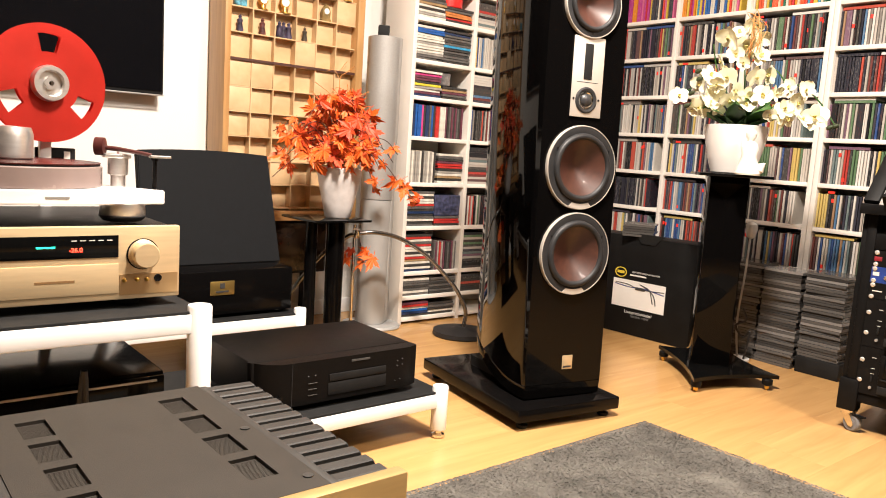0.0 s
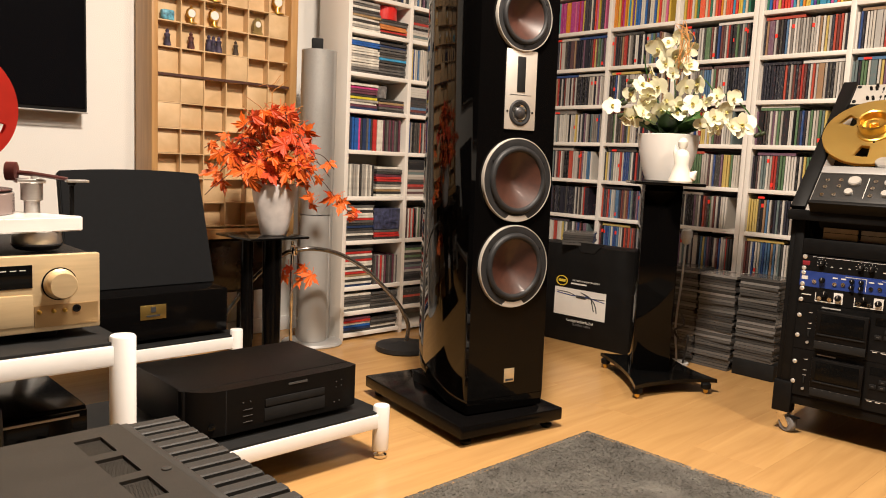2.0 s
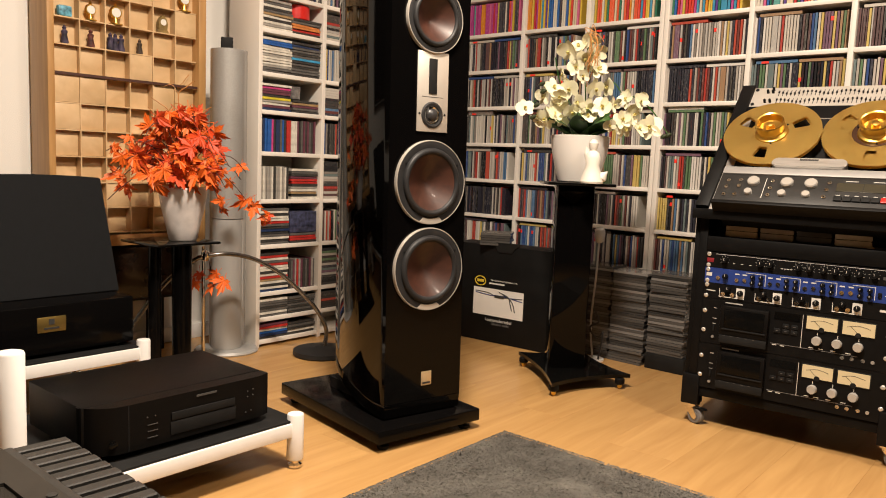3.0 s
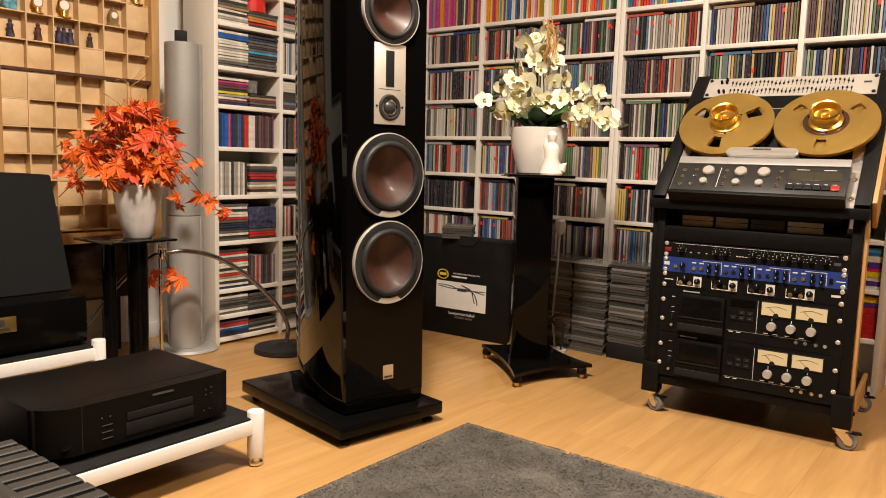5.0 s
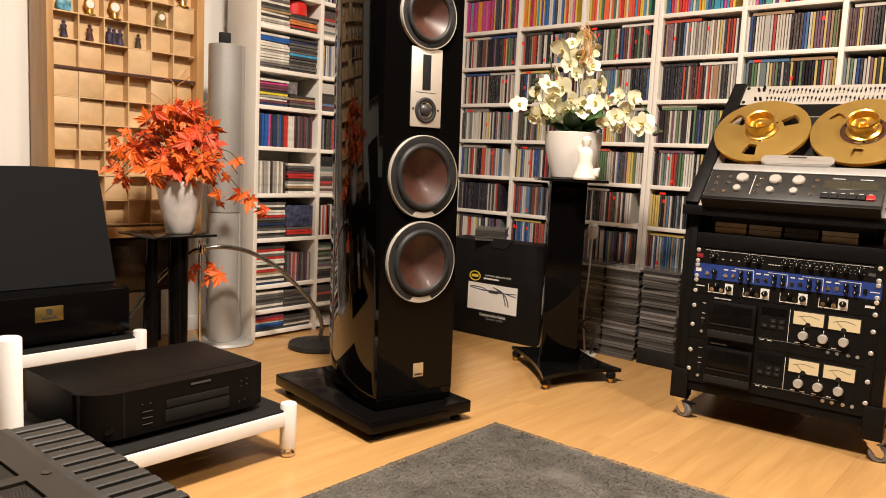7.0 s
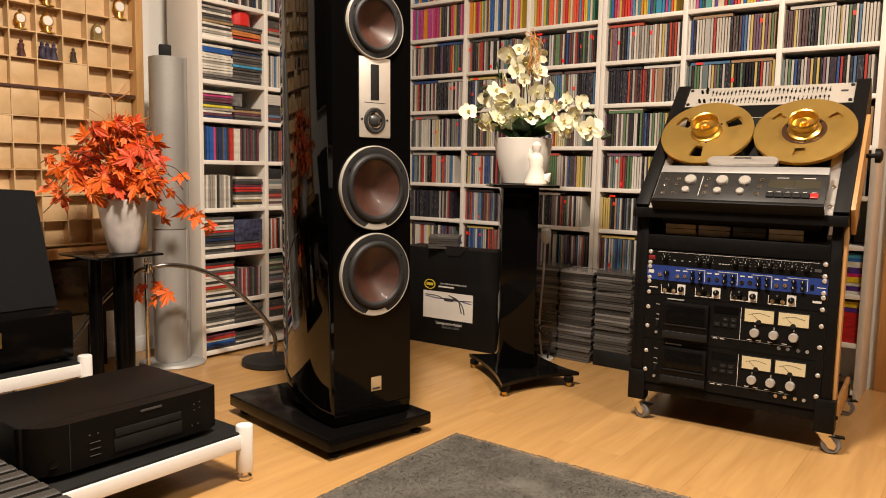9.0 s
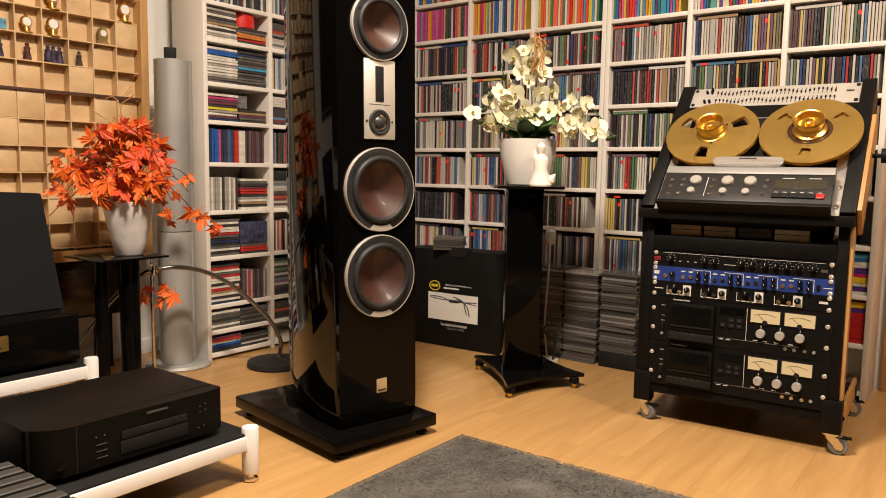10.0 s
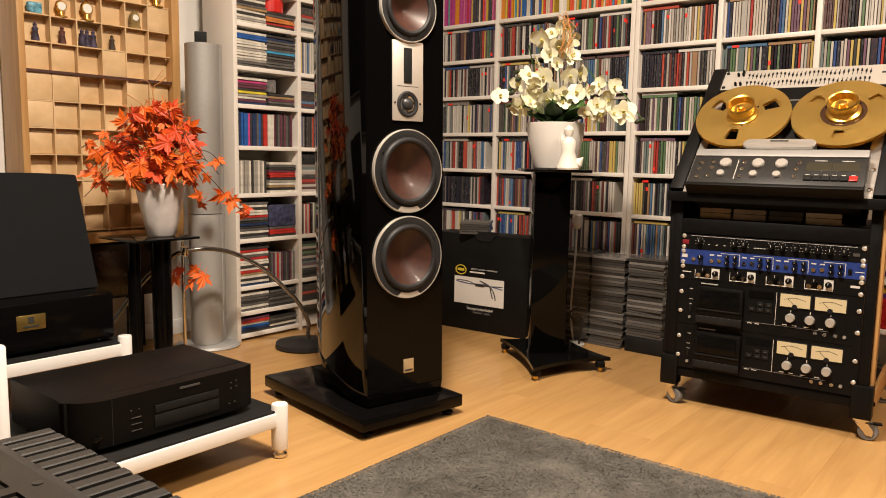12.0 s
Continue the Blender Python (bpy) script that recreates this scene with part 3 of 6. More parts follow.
stand(LX[0] + 0.011, z, "knbBpknnsbkRWwmksmkmskmgnk"[:23])
z = LZ[4] + T
stand(LX[0] + 0.013, z, "gwgggwkggwgwk")
pile(c2 + 0.003, z, "wktwgkrrmksw"[:12], w=0.132)
z = LZ[3] + T
pile(c1, z, "skwsknksrwwkws"[:14])
top = pile(c2 + 0.002, z, "krrs", w=0.132)
z = LZ[2] + T
pile(c1, z, "nwkwtrwkwwrswrkk"[:15])
stand(LX[0] + 0.155, z, "ksmgrgmkskmgs", h=0.118)
z = LZ[1] + T
pile(c1, z, "swskssw")
pile(c2, z, "kskskss", h=0.0098)
z = LZ[0] + T
pile(c1, z, "knbwrm")
pile(c2, z, "kwksk")
more = Pieces()
for a, b in ((LX[1], LX[2]), (LX[2], LX[3])):
    for k in range(1, 12):
        z, gap = LZ[k] + T, LZ[k + 1] - LZ[k] - T
        if gap > 0.13 and k % 2:
            upright_row(a + 0.01, b - 0.01, z, NORTH, more, tags_too=False)
        else:
            for cx in (a + 0.012, a + 0.157):
                for j in range(int(gap / 0.0102) - 1):
                    dx = rnd.uniform(0, 0.006)
                    more.add(cx + dx, 0.01, z + j * 0.0102, cx + dx + 0.138, 0.13, z + j * 0.0102 + 0.0096, NORTH)
more.link("cd_cases", M_CDS, "piled and upright CD cases on the narrow white shelf", "CD cases")
tags.link("sticker", M_REDTAG, "small red stickers on CD cases", "stickers")
# boxes among the cases
one("storage_tin", turned([(0.052, 0), (0.055, 0.003), (0.055, 0.05), (0.05, 0.055)], 28), M_REDBOX, "round red tin on a pile of CD cases", "tin", NORTH @ pose(c2 - 0.01, 0.07, LZ[8] + T + 0.0612))
one("box_set", boxed(-0.068, 0, 0, 0.068, 0.13, 0.085, bevel=0.002), mat("printed_navy_card", (0.04, 0.045, 0.09), 0.35, vary=0.9, scale=60), "dark navy box set with printed figures", "box set", NORTH @ pose(c2 + 0.002, 0.012, top + 0.0004))
one("tea_light_glass", turned([(0.02, 0), (0.024, 0.003), (0.026, 0.05), (0.022, 0.05), (0.02, 0.01)], 20), M_CLEAR, "small smoky glass on a pile of CD cases", "glass", NORTH @ pose(c2 - 0.035, 0.04, LZ[6] + T + 0.0506))


# ---------- display case with small compartments ----------
CX0, CX1, CZ0, CZ1, CY, CD = 1.04, 1.605, 0.41, 1.628, 2.605, 0.13
dc = thing("display_case", "honey oak display case with small square plywood compartments", "display case")
for a, b, c, d in ((CX0, CX0 + 0.022, CZ0, CZ1), (CX1 - 0.03, CX1, CZ0, CZ1)):
    part("side", boxed(a, CY - 0.008, c, b, CY + CD, d, bevel=0.002), M_OAK, dc)
part("bottom_rail", boxed(CX0 + 0.022, CY - 0.006, CZ0, CX1 - 0.03, CY + CD, CZ0 + 0.038, bevel=0.002), M_OAK, dc)
part("top_rail", boxed(CX0 + 0.022, CY - 0.006, CZ1 - 0.03, CX1 - 0.03, CY + CD, CZ1, bevel=0.002), M_OAK, dc)
part("back_panel", boxed(CX0 + 0.022, CY + 0.038, CZ0 + 0.038, CX1 - 0.03, CY + 0.044, CZ1 - 0.03), M_BIRCH, dc)
CXS = [1.062, 1.1465, 1.2315, 1.3165, 1.4015, 1.4865, 1.572]
CZS = [0.457, 0.543, 0.6285, 0.7145, 0.801, 0.8885, 0.982, 1.0745, 1.1605, 1.248, 1.335, 1.422, 1.508]
for x in CXS[1:-1]:
    part("divider", boxed(x - 0.002, CY + 0.002, CZ0 + 0.039, x + 0.002, CY + 0.0378, CZ1 - 0.031), M_BIRCH, dc)
for k, z in enumerate(CZS):
    for a, b in zip(CXS, CXS[1:]):
        t = 0.0035 if k == 6 else 0.002
        part("board", boxed(a + 0.0022, CY + 0.003, z - t, b - 0.0022, CY + 0.0378, z + t), M_BIRCH, dc)
bm = B()
box(bm, CX0 + 0.024, CY - 0.0025, 0.9775, CX1 - 0.032, CY + 0.001, 0.9865)
part("split_line", bm, M_TWIG, dc)
# closed fronts over some compartments
FRONTS = {(0, 5): 0.004, (1, 5): 0.004, (4, 5): 0.008, (0, 4): 0.004, (3, 6): 0.004, (5, 8): 0.004, (1, 4): 0.018, (0, 3): 0.02, (1, 3): 0.022, (0, 6): 0.02, (1, 6): 0.021,
          (5, 5): 0.02, (2, 4): 0.026, (4, 7): 0.024, (3, 9): 0.006, (4, 10): 0.005, (1, 10): 0.02, (2, 1): 0.006, (4, 2): 0.005}
for (i, k), d in FRONTS.items():
    part("insert", boxed(CXS[i] + 0.0026, CY + d, CZS[k] + 0.0026, CXS[i + 1] - 0.0026, CY + 0.0375, CZS[k + 1] - 0.0026, bevel=0.0008), M_BIRCH, dc)


def cell(i, k):
    return (CXS[i] + CXS[i + 1]) / 2, CY + 0.018, CZS[k + 1] + 0.0022


def clock(i, k, s=1.0):
    x, y, z = cell(i, k)
    ob = thing("miniature_clock", "small brass ornamental clock with a white dial", "clock", pose(x, y, z), "miniature clocks in the display case")
    part("base", turned([(0.02 * s, 0), (0.02 * s, 0.004), (0.008 * s, 0.008), (0.006 * s, 0.02 * s)], 16), M_HUB, ob)
    part("case", turned([(0.0, -0.006), (0.017 * s, -0.006), (0.019 * s, 0), (0.017 * s, 0.006), (0.0, 0.006)], 20, pose(0, 0, 0.036 * s, 90)), M_HUB, ob)
    part("dial", turned([(0.0135 * s, 0.0), (0.0135 * s, 0.0006)], 20, pose(0, -0.0066, 0.036 * s, 90)), M_DIAL, ob)
    part("finial", turned([(0.004, 0), (0.006, 0.004), (0.0, 0.012)], 10, pose(0, 0, 0.053 * s)), M_HUB, ob)


def mantel_clock(i, k):
    x, y, z = cell(i, k)
    ob = thing("miniature_clock", "small olive wooden mantel clock with a round dial", "clock", pose(x, y, z), "miniature clocks in the display case")
    out = [(-0.02, 0), (0.02, 0), (0.02, 0.006), (0.015, 0.012), (0.017, 0.035), (0.012, 0.05), (0.0, 0.062), (-0.012, 0.05), (-0.017, 0.035), (-0.015, 0.012), (-0.02, 0.006)]
    bm = B()
    prism(bm, out, -0.009, 0.009, pose(0, 0, 0, 90))
    part("case", bm, mat("olive_wood", (0.22, 0.15, 0.05), 0.4, vary=0.3, scale=60), ob)
    part("dial", turned([(0.011, 0.0), (0.011, 0.0006)], 18, pose(0, -0.0098, 0.037, 90)), M_DIAL, ob)


def figure(i, k, material, n=1, s=1.0):
    x, y, z = cell(i, k)
    bm = B()
    for j in range(n):
        dx = (j - (n - 1) / 2) * 0.019
        lathe(bm, [(0.011 * s, 0), (0.013 * s, 0.006), (0.008 * s, 0.03 * s), (0.0105 * s, 0.04 * s), (0.005 * s, 0.046 * s), (0.007 * s, 0.052 * s), (0.0, 0.06 * s)], 12, pose(dx, 0.004 * (j % 2), 0))
    one("figurine", bm, material, "small dark painted figurine in a wooden compartment", "figurine", pose(x, y, z), "figurines in the display case")


figure(1, 6, M_FIG)
figure(2, 6, M_FIG2, 3)
figure(3, 6, mat("dark_bronze", (0.07, 0.05, 0.035), 0.4, vary=0.5, scale=50), 1, 0.9)
figure(0, 6, M_FIG2)
clock(1, 7), clock(2, 7, 1.15), clock(5, 8, 1.25), clock(2, 8, 1.2)
mantel_clock(4, 7)
x, y, z = cell(0, 7)
one("toy_building", boxed(-0.022, -0.012, 0, 0.022, 0.012, 0.035, bevel=0.006), mat("painted_toy", (0.1, 0.3, 0.4), 0.5, vary=0.8, scale=70), "small blue and yellow painted toy house", "ornament", pose(x, y, z))
x, y, z = cell(5, 5)
one("ornament", piped(curve_pts([(-0.02, 0, 0.002), (-0.005, 0, 0.012), (0.008, 0, 0.03), (0.02, 0, 0.045)]), 0.0012, 6), M_TWIG2, "thin bronze ornament with spread arms", "ornament", pose(x, y, z))

# dark panel below the case, and the television
lp = thing("low_cabinet", "dark brown glossy low cabinet below the display case", "cabinet", pose(0, 0, 0))
part("body", boxed(0.95, 2.64, 0.2, 1.5, 2.74, 0.405, bevel=0.003), M_MATT, lp)
for k in range(2):
    part("front_panel", boxed(0.96 + k * 0.266, 2.632, 0.21, 1.224 + k * 0.266, 2.64, 0.398, bevel=0.002), mat("dark_brown_gloss", (0.022, 0.013, 0.008), 0.16, spec=0.4, vary=0.5, scale=12, bump=0.02, bump_scale=30), lp)
for x in (1.0, 1.45):
    part("foot", boxed(x - 0.02, 2.66, 0.0, x + 0.02, 2.72, 0.2), M_MATT, lp)
tv = thing("television", "large flat black television on the wall", "television")
part("housing", boxed(-0.42, 2.692, 0.836, 0.866, 2.735, 1.58, bevel=0.004), M_MATT, tv)
part("screen", boxed(-0.41, 2.6885, 0.848, 0.859, 2.6915, 1.575), M_SCREEN, tv)
part("trim", boxed(-0.42, 2.688, 0.831, 0.866, 2.693, 0.836, bevel=0.001), M_SILVER, tv, "thin silver lower edge")
part("wall_mount", boxed(-0.05, 2.735, 1.0, 0.5, 2.749, 1.4), M_BLACK, tv)


# ---------- floor-standing loudspeaker ----------
SPK = pose(1.381, 1.383, 0, 0, 0, -9.5)
LEAN = pose(0.125, 0.005, 0.0625, -1.2, 0, -3.5) @ pose(-0.125, 0, -0.0625)  # the cabinet leans back and turns in a little
sp = thing("loudspeaker", "tall glossy black floor-standing loudspeaker with brown cones on a plinth", "loudspeaker", SPK)
part("base_plate", boxed(-0.056, -0.045, 0.024, 0.292, 0.47, 0.059, bevel=0.004), M_LACQ2, sp, "black lacquered base plate")
for x, y in ((-0.02, -0.015), (0.26, -0.015), (-0.02, 0.44), (0.26, 0.44)):
    part("foot", turned([(0.013, 0), (0.016, 0.004), (0.016, 0.01), (0.006, 0.012), (0.006, 0.0245)], 16, pose(x, y, 0)), M_BLACK, sp)
half = [(0.0, 0.0), (-0.0045, 0.054), (-0.0065, 0.108), (-0.0045, 0.162), (0.002, 0.216), (0.013, 0.27), (0.031, 0.324), (0.056, 0.3725), (0.083, 0.41), (0.11, 0.44)]
outline = curve_pts([(x, y, 0) for x, y in half], 4)
outline = [(p.x, p.y) for p in outline]
outline = outline + [(0.249 - x, y) for x, y in reversed(outline)]


def under(y):
    return 0.064 + 0.115 * max(0.0, (y - 0.03) / 0.4) ** 1.4


bm = B()
rings = []
for f in (0.0, 0.35, 0.36, 0.37, 1.0):
    ring = []
    for x, y in outline:
        z0, z1 = under(y), 1.225
        seam = z0 + 0.036
        z = {0.0: z0, 0.35: seam - 0.001, 0.36: seam, 0.37: seam + 0.001, 1.0: z1}[f]
        k = 0.994 if f == 0.36 else (0.985 if f == 0.0 else 1.0)
        ring.append(bm.verts.new((0.1245 + (x - 0.1245) * k, 0.2 + (y - 0.2) * k, z)))
    rings.append(ring)
n = len(outline)
DRIVERS = ((0.458, 0.111, 0.128), (0.688, 0.111, 0.128), (1.111, 0.0885, 0.1295))  # height, radius, middle
for a, b in zip(rings, rings[1:]):
    for i in range(n):
        if i < n - 1 or b is not rings[-1]:
            bm.faces.new((a[i], a[(i + 1) % n], b[(i + 1) % n], b[i]))
bm.faces.new(list(reversed(rings[0])))
bm.faces.new(rings[-1])
rim = [rings[-2][n - 1], rings[-2][0], rings[-1][0], rings[-1][n - 1]]
rim_edges = [bm.edges.get((p, q)) or bm.edges.new((p, q)) for p, q in zip(rim, rim[1:] + rim[:1])]
for z, rad, mid in DRIVERS:
    vs = [bm.verts.new((mid + 0.8 * rad * math.cos(2 * math.pi * k / 48), rim[0].co.y, z + 0.8 * rad * math.sin(2 * math.pi * k / 48))) for k in range(48)]
    rim_edges += [bm.edges.new((vs[k], vs[(k + 1) % 48])) for k in range(48)]
bmesh.ops.triangle_fill(bm, use_beauty=True, edges=rim_edges, normal=(0, -1, 0))
part("cabinet", bm, M_LACQ, sp, smooth=40).matrix_local = LEAN
part("plinth_block", boxed(0.05, 0.05, 0.0592, 0.2, 0.36, 0.09), M_MATT, sp)


def driver(z, r, name, mid=0.128):
    at = pose(mid, 0, z, 90)
    dr = part(name, ringed([(r - 0.0035, 0.0), (r, 0.0), (r, 0.008), (r - 0.0012, 0.0105), (r - 0.0028, 0.0105), (r - 0.0035, 0.003)], 64, at), M_PLATE, sp, "driver with a silver ring and a red-brown cone")
    part("frame_ring", ringed([(r * 0.74, 0.001), (r - 0.0037, 0.001), (r - 0.0037, 0.0095), (r * 0.9, 0.0105), (r * 0.8, 0.009)], 64, at), M_RUBBER, dr)
    pr = [(r * 0.82, 0.008)]
    for k in range(9):
        a = math.pi * k / 8
        pr.append((r * 0.735 + r * 0.075 * math.cos(a), 0.0105 + 0.008 * math.sin(a)))
    bm = B()
    lathe(bm, pr, 64, at, cap=False)
    part("surround", bm, M_RUBBER, dr, "black rubber surround")
    pr = [(r * q, 0.0125 - 0.034 * (1 - (q / 0.67) ** 1.5)) for q in (0.67, 0.6, 0.52, 0.44, 0.36, 0.28, 0.2, 0.12, 0.05, 0.002)]
    bm = B()
    lathe(bm, pr, 64, at, cap=False)
    part("cone", bm, M_CONE, dr, "red-brown wood fibre cone")
    for k in range(3):
        a = radians(60 * k * 2 + 30)
        part("screw", turned([(0.0025, 0.009), (0.0025, 0.0112), (0.0005, 0.0115)], 8, pose(mid + 0.86 * r * math.cos(a), 0, z + 0.86 * r * math.sin(a), 90)), M_BLACK, dr)
    dr.matrix_local = LEAN
    return dr


d1, d2, d3 = [driver(z, rad, "woofer" if rad > 0.1 else "midrange_driver", mid) for z, rad, mid in DRIVERS]
for dr, z, r in ((d1, 0.458, 0.111), (d2, 0.688, 0.111)):
    bm = B()
    pts = [(0.985 * r * math.cos(a), 0.985 * r * math.sin(a)) for a in [radians(250 + 4 * k) for k in range(11)]]
    pts += [(0.86 * r * math.cos(a), 0.86 * r * math.sin(a)) for a in [radians(286 - 4 * k) for k in range(9)]]
    prism(bm, pts, 0.0095, 0.0118, pose(0.128, 0, z, 90))
    part("badge", bm, M_PLATE, dr)
tw = part("tweeter_plate", boxed(0.0795, -0.0045, 0.82, 0.1785, -0.0005, 1.027, bevel=0.002), M_PLATE, sp, "satin silver tweeter plate")
tw.matrix_local = LEAN
part("ribbon", boxed(0.1145, -0.0062, 0.918, 0.1405, -0.0046, 1.009, bevel=0.0006), M_MATT, tw)
part("bezel", turned([(0.034, 0.0045), (0.034, 0.0065), (0.03, 0.0085), (0.024, 0.007), (0.023, 0.0045)], 40, pose(0.127, 0, 0.864, 90)), M_RUBBER, tw)
part("dome", turned([(0.0165, 0.006), (0.0155, 0.0075), (0.0125, 0.0105), (0.0075, 0.0128), (0.0004, 0.0138)], 32, pose(0.127, 0, 0.864, 90)), mat("tweeter_dome", (0.03, 0.03, 0.032), 0.35), tw)
part("dome_ring", ringed([(0.0205, 0.0068), (0.0195, 0.0092), (0.0172, 0.008)], 32, pose(0.127, 0, 0.864, 90)), M_CHROME, tw)
for x in (0.087, 0.1675):
    part("screw", turned([(0.003, 0.0045), (0.003, 0.0058), (0.0002, 0.006)], 10, pose(x, 0, 0.8665, 90)), M_BLACK, tw)
part("print_line", boxed(0.094, -0.0049, 0.9095, 0.161, -0.0045, 0.911), M_INKD, tw)
bd = part("name_badge", boxed(0.1155, -0.002, 0.1395, 0.149, -0.0003, 0.178, bevel=0.0006), M_GOLD, sp, "small pale gold square badge")
bd.matrix_local = LEAN
part("print_line", boxed(0.1195, -0.0026, 0.144, 0.145, -0.002, 0.149), M_INKD, bd)


# ---------- pedestal with orchid ----------
ped = thing("pedestal", "glossy black square pedestal column on a shaped base plate", "pedestal")
bm = B()
cs = [(2.05, 1.3), (2.352, 1.175), (2.53, 1.47), (2.318, 1.615)]
out = []
for k in range(4):
    a, b = Vector(cs[k]), Vector(cs[(k + 1) % 4])
    mid = (Vector((2.3, 1.39)) - (a + b) / 2) * 0.16
    for j in range(8):
        u = j / 8
        s = 1 - (1 - 2 * u) ** 2
        p = a.lerp(b, u) + mid * s
        out.append((p.x, p.y))
prism(bm, out, 0.038, 0.05)
part("base_plate", bm, M_GLASS_B, ped)
for x, y in ((2.085, 1.312), (2.325, 1.2), (2.49, 1.45), (2.31, 1.585)):
    ft = part("foot", turned([(0.012, 0.016), (0.017, 0.02), (0.017, 0.034), (0.012, 0.038)], 14, pose(x, y, 0)), M_BLACK, ped)
    part("spike", turned([(0.003, 0.0), (0.008, 0.006), (0.008, 0.016)], 10, pose(x, y, 0)), M_HUB, ft, "small brass spike")
COL = pose(2.295, 1.405, 0, 0, 0, -50)
bm = B()
box(bm, -0.062, -0.058, 0.05, 0.062, 0.058, 0.684, COL, bevel=0.003)
part("column", bm, M_LACQ, ped)
bm = B()
box(bm, -0.105, -0.12, 0.684, 0.12, 0.11, 0.694, COL, bevel=0.002)
part("top_plate", bm, M_GLASS_B, ped)
pot = one("flower_pot", turned([(0.0, 0), (0.062, 0), (0.068, 0.004), (0.082, 0.05), (0.094, 0.1), (0.102, 0.156), (0.098, 0.158), (0.09, 0.12), (0.085, 0.12), (0.0, 0.118)], 48), M_CERAM, "round glossy white ceramic flower pot on a black pedestal", "flower pot", pose(2.3, 1.395, 0.6945))


def petal_mesh(name, l, w, m, cup=0.25):
    bm = B()
    N = 8
    rows = []
    for i in range(N + 1):
        u = i / N
        ww = w * 0.5 * max(0.06, math.sqrt(max(0.0, 1 - (2 * u ** 0.85 - 1) ** 2)))
        rows.append([bm.verts.new((s * ww, l * u, cup * l * (u * u * 0.6 + 0.35 * s * s * u))) for s in (-1, -0.5, 0, 0.5, 1)])
    for a, b in zip(rows, rows[1:]):
        for k in range(4):
            bm.faces.new((a[k], a[k + 1], b[k + 1], b[k]))
    if m is not None:
        bmesh.ops.transform(bm, matrix=m, verts=bm.verts)
    return bm


def merge(bms):
    out = B()
    for b in bms:
        me = bpy.data.meshes.new("tmp")
        b.to_mesh(me)
        b.free()
        out.from_mesh(me)
        bpy.data.meshes.remove(me)
    return out


orchid = thing("orchid", "cream white artificial orchid with dark green leaves in a white pot", "orchid", pose(2.3, 1.395, 0.815))
r2 = random.Random(23)
flower_me = []
for v in range(6):
    k = 0.88 + 0.055 * v
    ps = [petal_mesh("p", 0.04 * k, (0.047 if a in (18, 162) else 0.027) * k, pose(0, 0, 0, r2.uniform(-22, 26), r2.uniform(-14, 14), a - 90 + r2.uniform(-9, 9)), r2.uniform(-0.1, 0.42)) for a in (18, 90, 162, 234, 306)]
    bm = merge(ps)
    ob = link("flower", bm, M_PETAL, 180)
    lm = merge([petal_mesh("l", 0.012, 0.014, pose(0, 0, 0.003, 45, 0, a), 0.5) for a in (0, 120, 240)])
    lo = link("lip", lm, M_LIP, 180)
    flower_me.append((ob.data, lo.data))
    bpy.data.objects.remove(ob), bpy.data.objects.remove(lo)


def flower(at, face, s=1.0):
    me, lip = r2.choice(flower_me)
    ob = new("flower", me)
    ob.parent = orchid
    q = Vector(face).to_track_quat("Z", "Y").to_matrix().to_4x4()
    ob.matrix_local = Matrix.Translation(at) @ q @ pose(0, 0, 0, r2.uniform(-26, 26), r2.uniform(-30, 30), r2.uniform(-40, 40)) @ Matrix.Scale(s, 4)
    lo = new("lip", lip)
    lo.parent = ob


# frame of the bouquet: u to the right of the viewer, v towards the viewer, w up
UR, VR = Vector((0.51, -0.86, 0)), Vector((-0.86, -0.51, 0))


def uvw(u, v, w):
    return UR * u + VR * v + Vector((0, 0, w))


stems = [
    [(0, 0, 0), (0.01, 0.02, 0.15), (0.0, 0.03, 0.27), (0.015, 0.05, 0.36)],
    [(0, 0.01, 0), (-0.06, 0.03, 0.12), (-0.1, 0.05, 0.19), (-0.15, 0.07, 0.15), (-0.19, 0.08, 0.12)],
    [(0.01, 0.0, 0), (0.07, 0.03, 0.1), (0.15, 0.05, 0.17), (0.22, 0.07, 0.13), (0.285, 0.09, 0.04)],
    [(0, 0, 0), (-0.03, -0.03, 0.12), (-0.08, -0.03, 0.22), (-0.1, 0.0, 0.3)],
    [(0, 0, 0), (0.05, -0.03, 0.12), (0.09, 0.0, 0.22), (0.13, 0.02, 0.18)]]
for s in stems:
    part("stem", piped(curve_pts([uvw(*p) for p in s], 5), 0.0022, 6), M_GREEN, orchid)
spots = [(0.015, 0.05, 0.35), (-0.03, 0.05, 0.33), (0.04, 0.04, 0.31), (-0.005, 0.07, 0.29), (0.05, 0.05, 0.26), (-0.07, 0.05, 0.31), (-0.09, 0.05, 0.24), (-0.06, 0.07, 0.19),
         (0.0, 0.08, 0.23), (0.04, 0.09, 0.19), (-0.015, 0.09, 0.14), (-0.05, 0.1, 0.11), (-0.1, 0.08, 0.14), (-0.13, 0.08, 0.19), (-0.13, 0.09, 0.1), (-0.17, 0.07, 0.16), (-0.16, 0.09, 0.09),
         (0.02, 0.1, 0.1), (0.07, 0.09, 0.13), (0.1, 0.1, 0.07), (0.14, 0.09, 0.06), (0.11, 0.08, 0.11), (0.155, 0.08, 0.13), (0.18, 0.09, 0.08), (0.2, 0.08, 0.12), (0.24, 0.09, 0.04), (-0.255, 0.08, 0.12),
         (-0.02, 0.09, 0.12), (0.05, 0.09, 0.12), (-0.19, 0.07, 0.08), (0.15, 0.09, 0.03), (0.09, 0.05, 0.2), (-0.04, 0.04, 0.26), (0.2, 0.09, 0.03)]
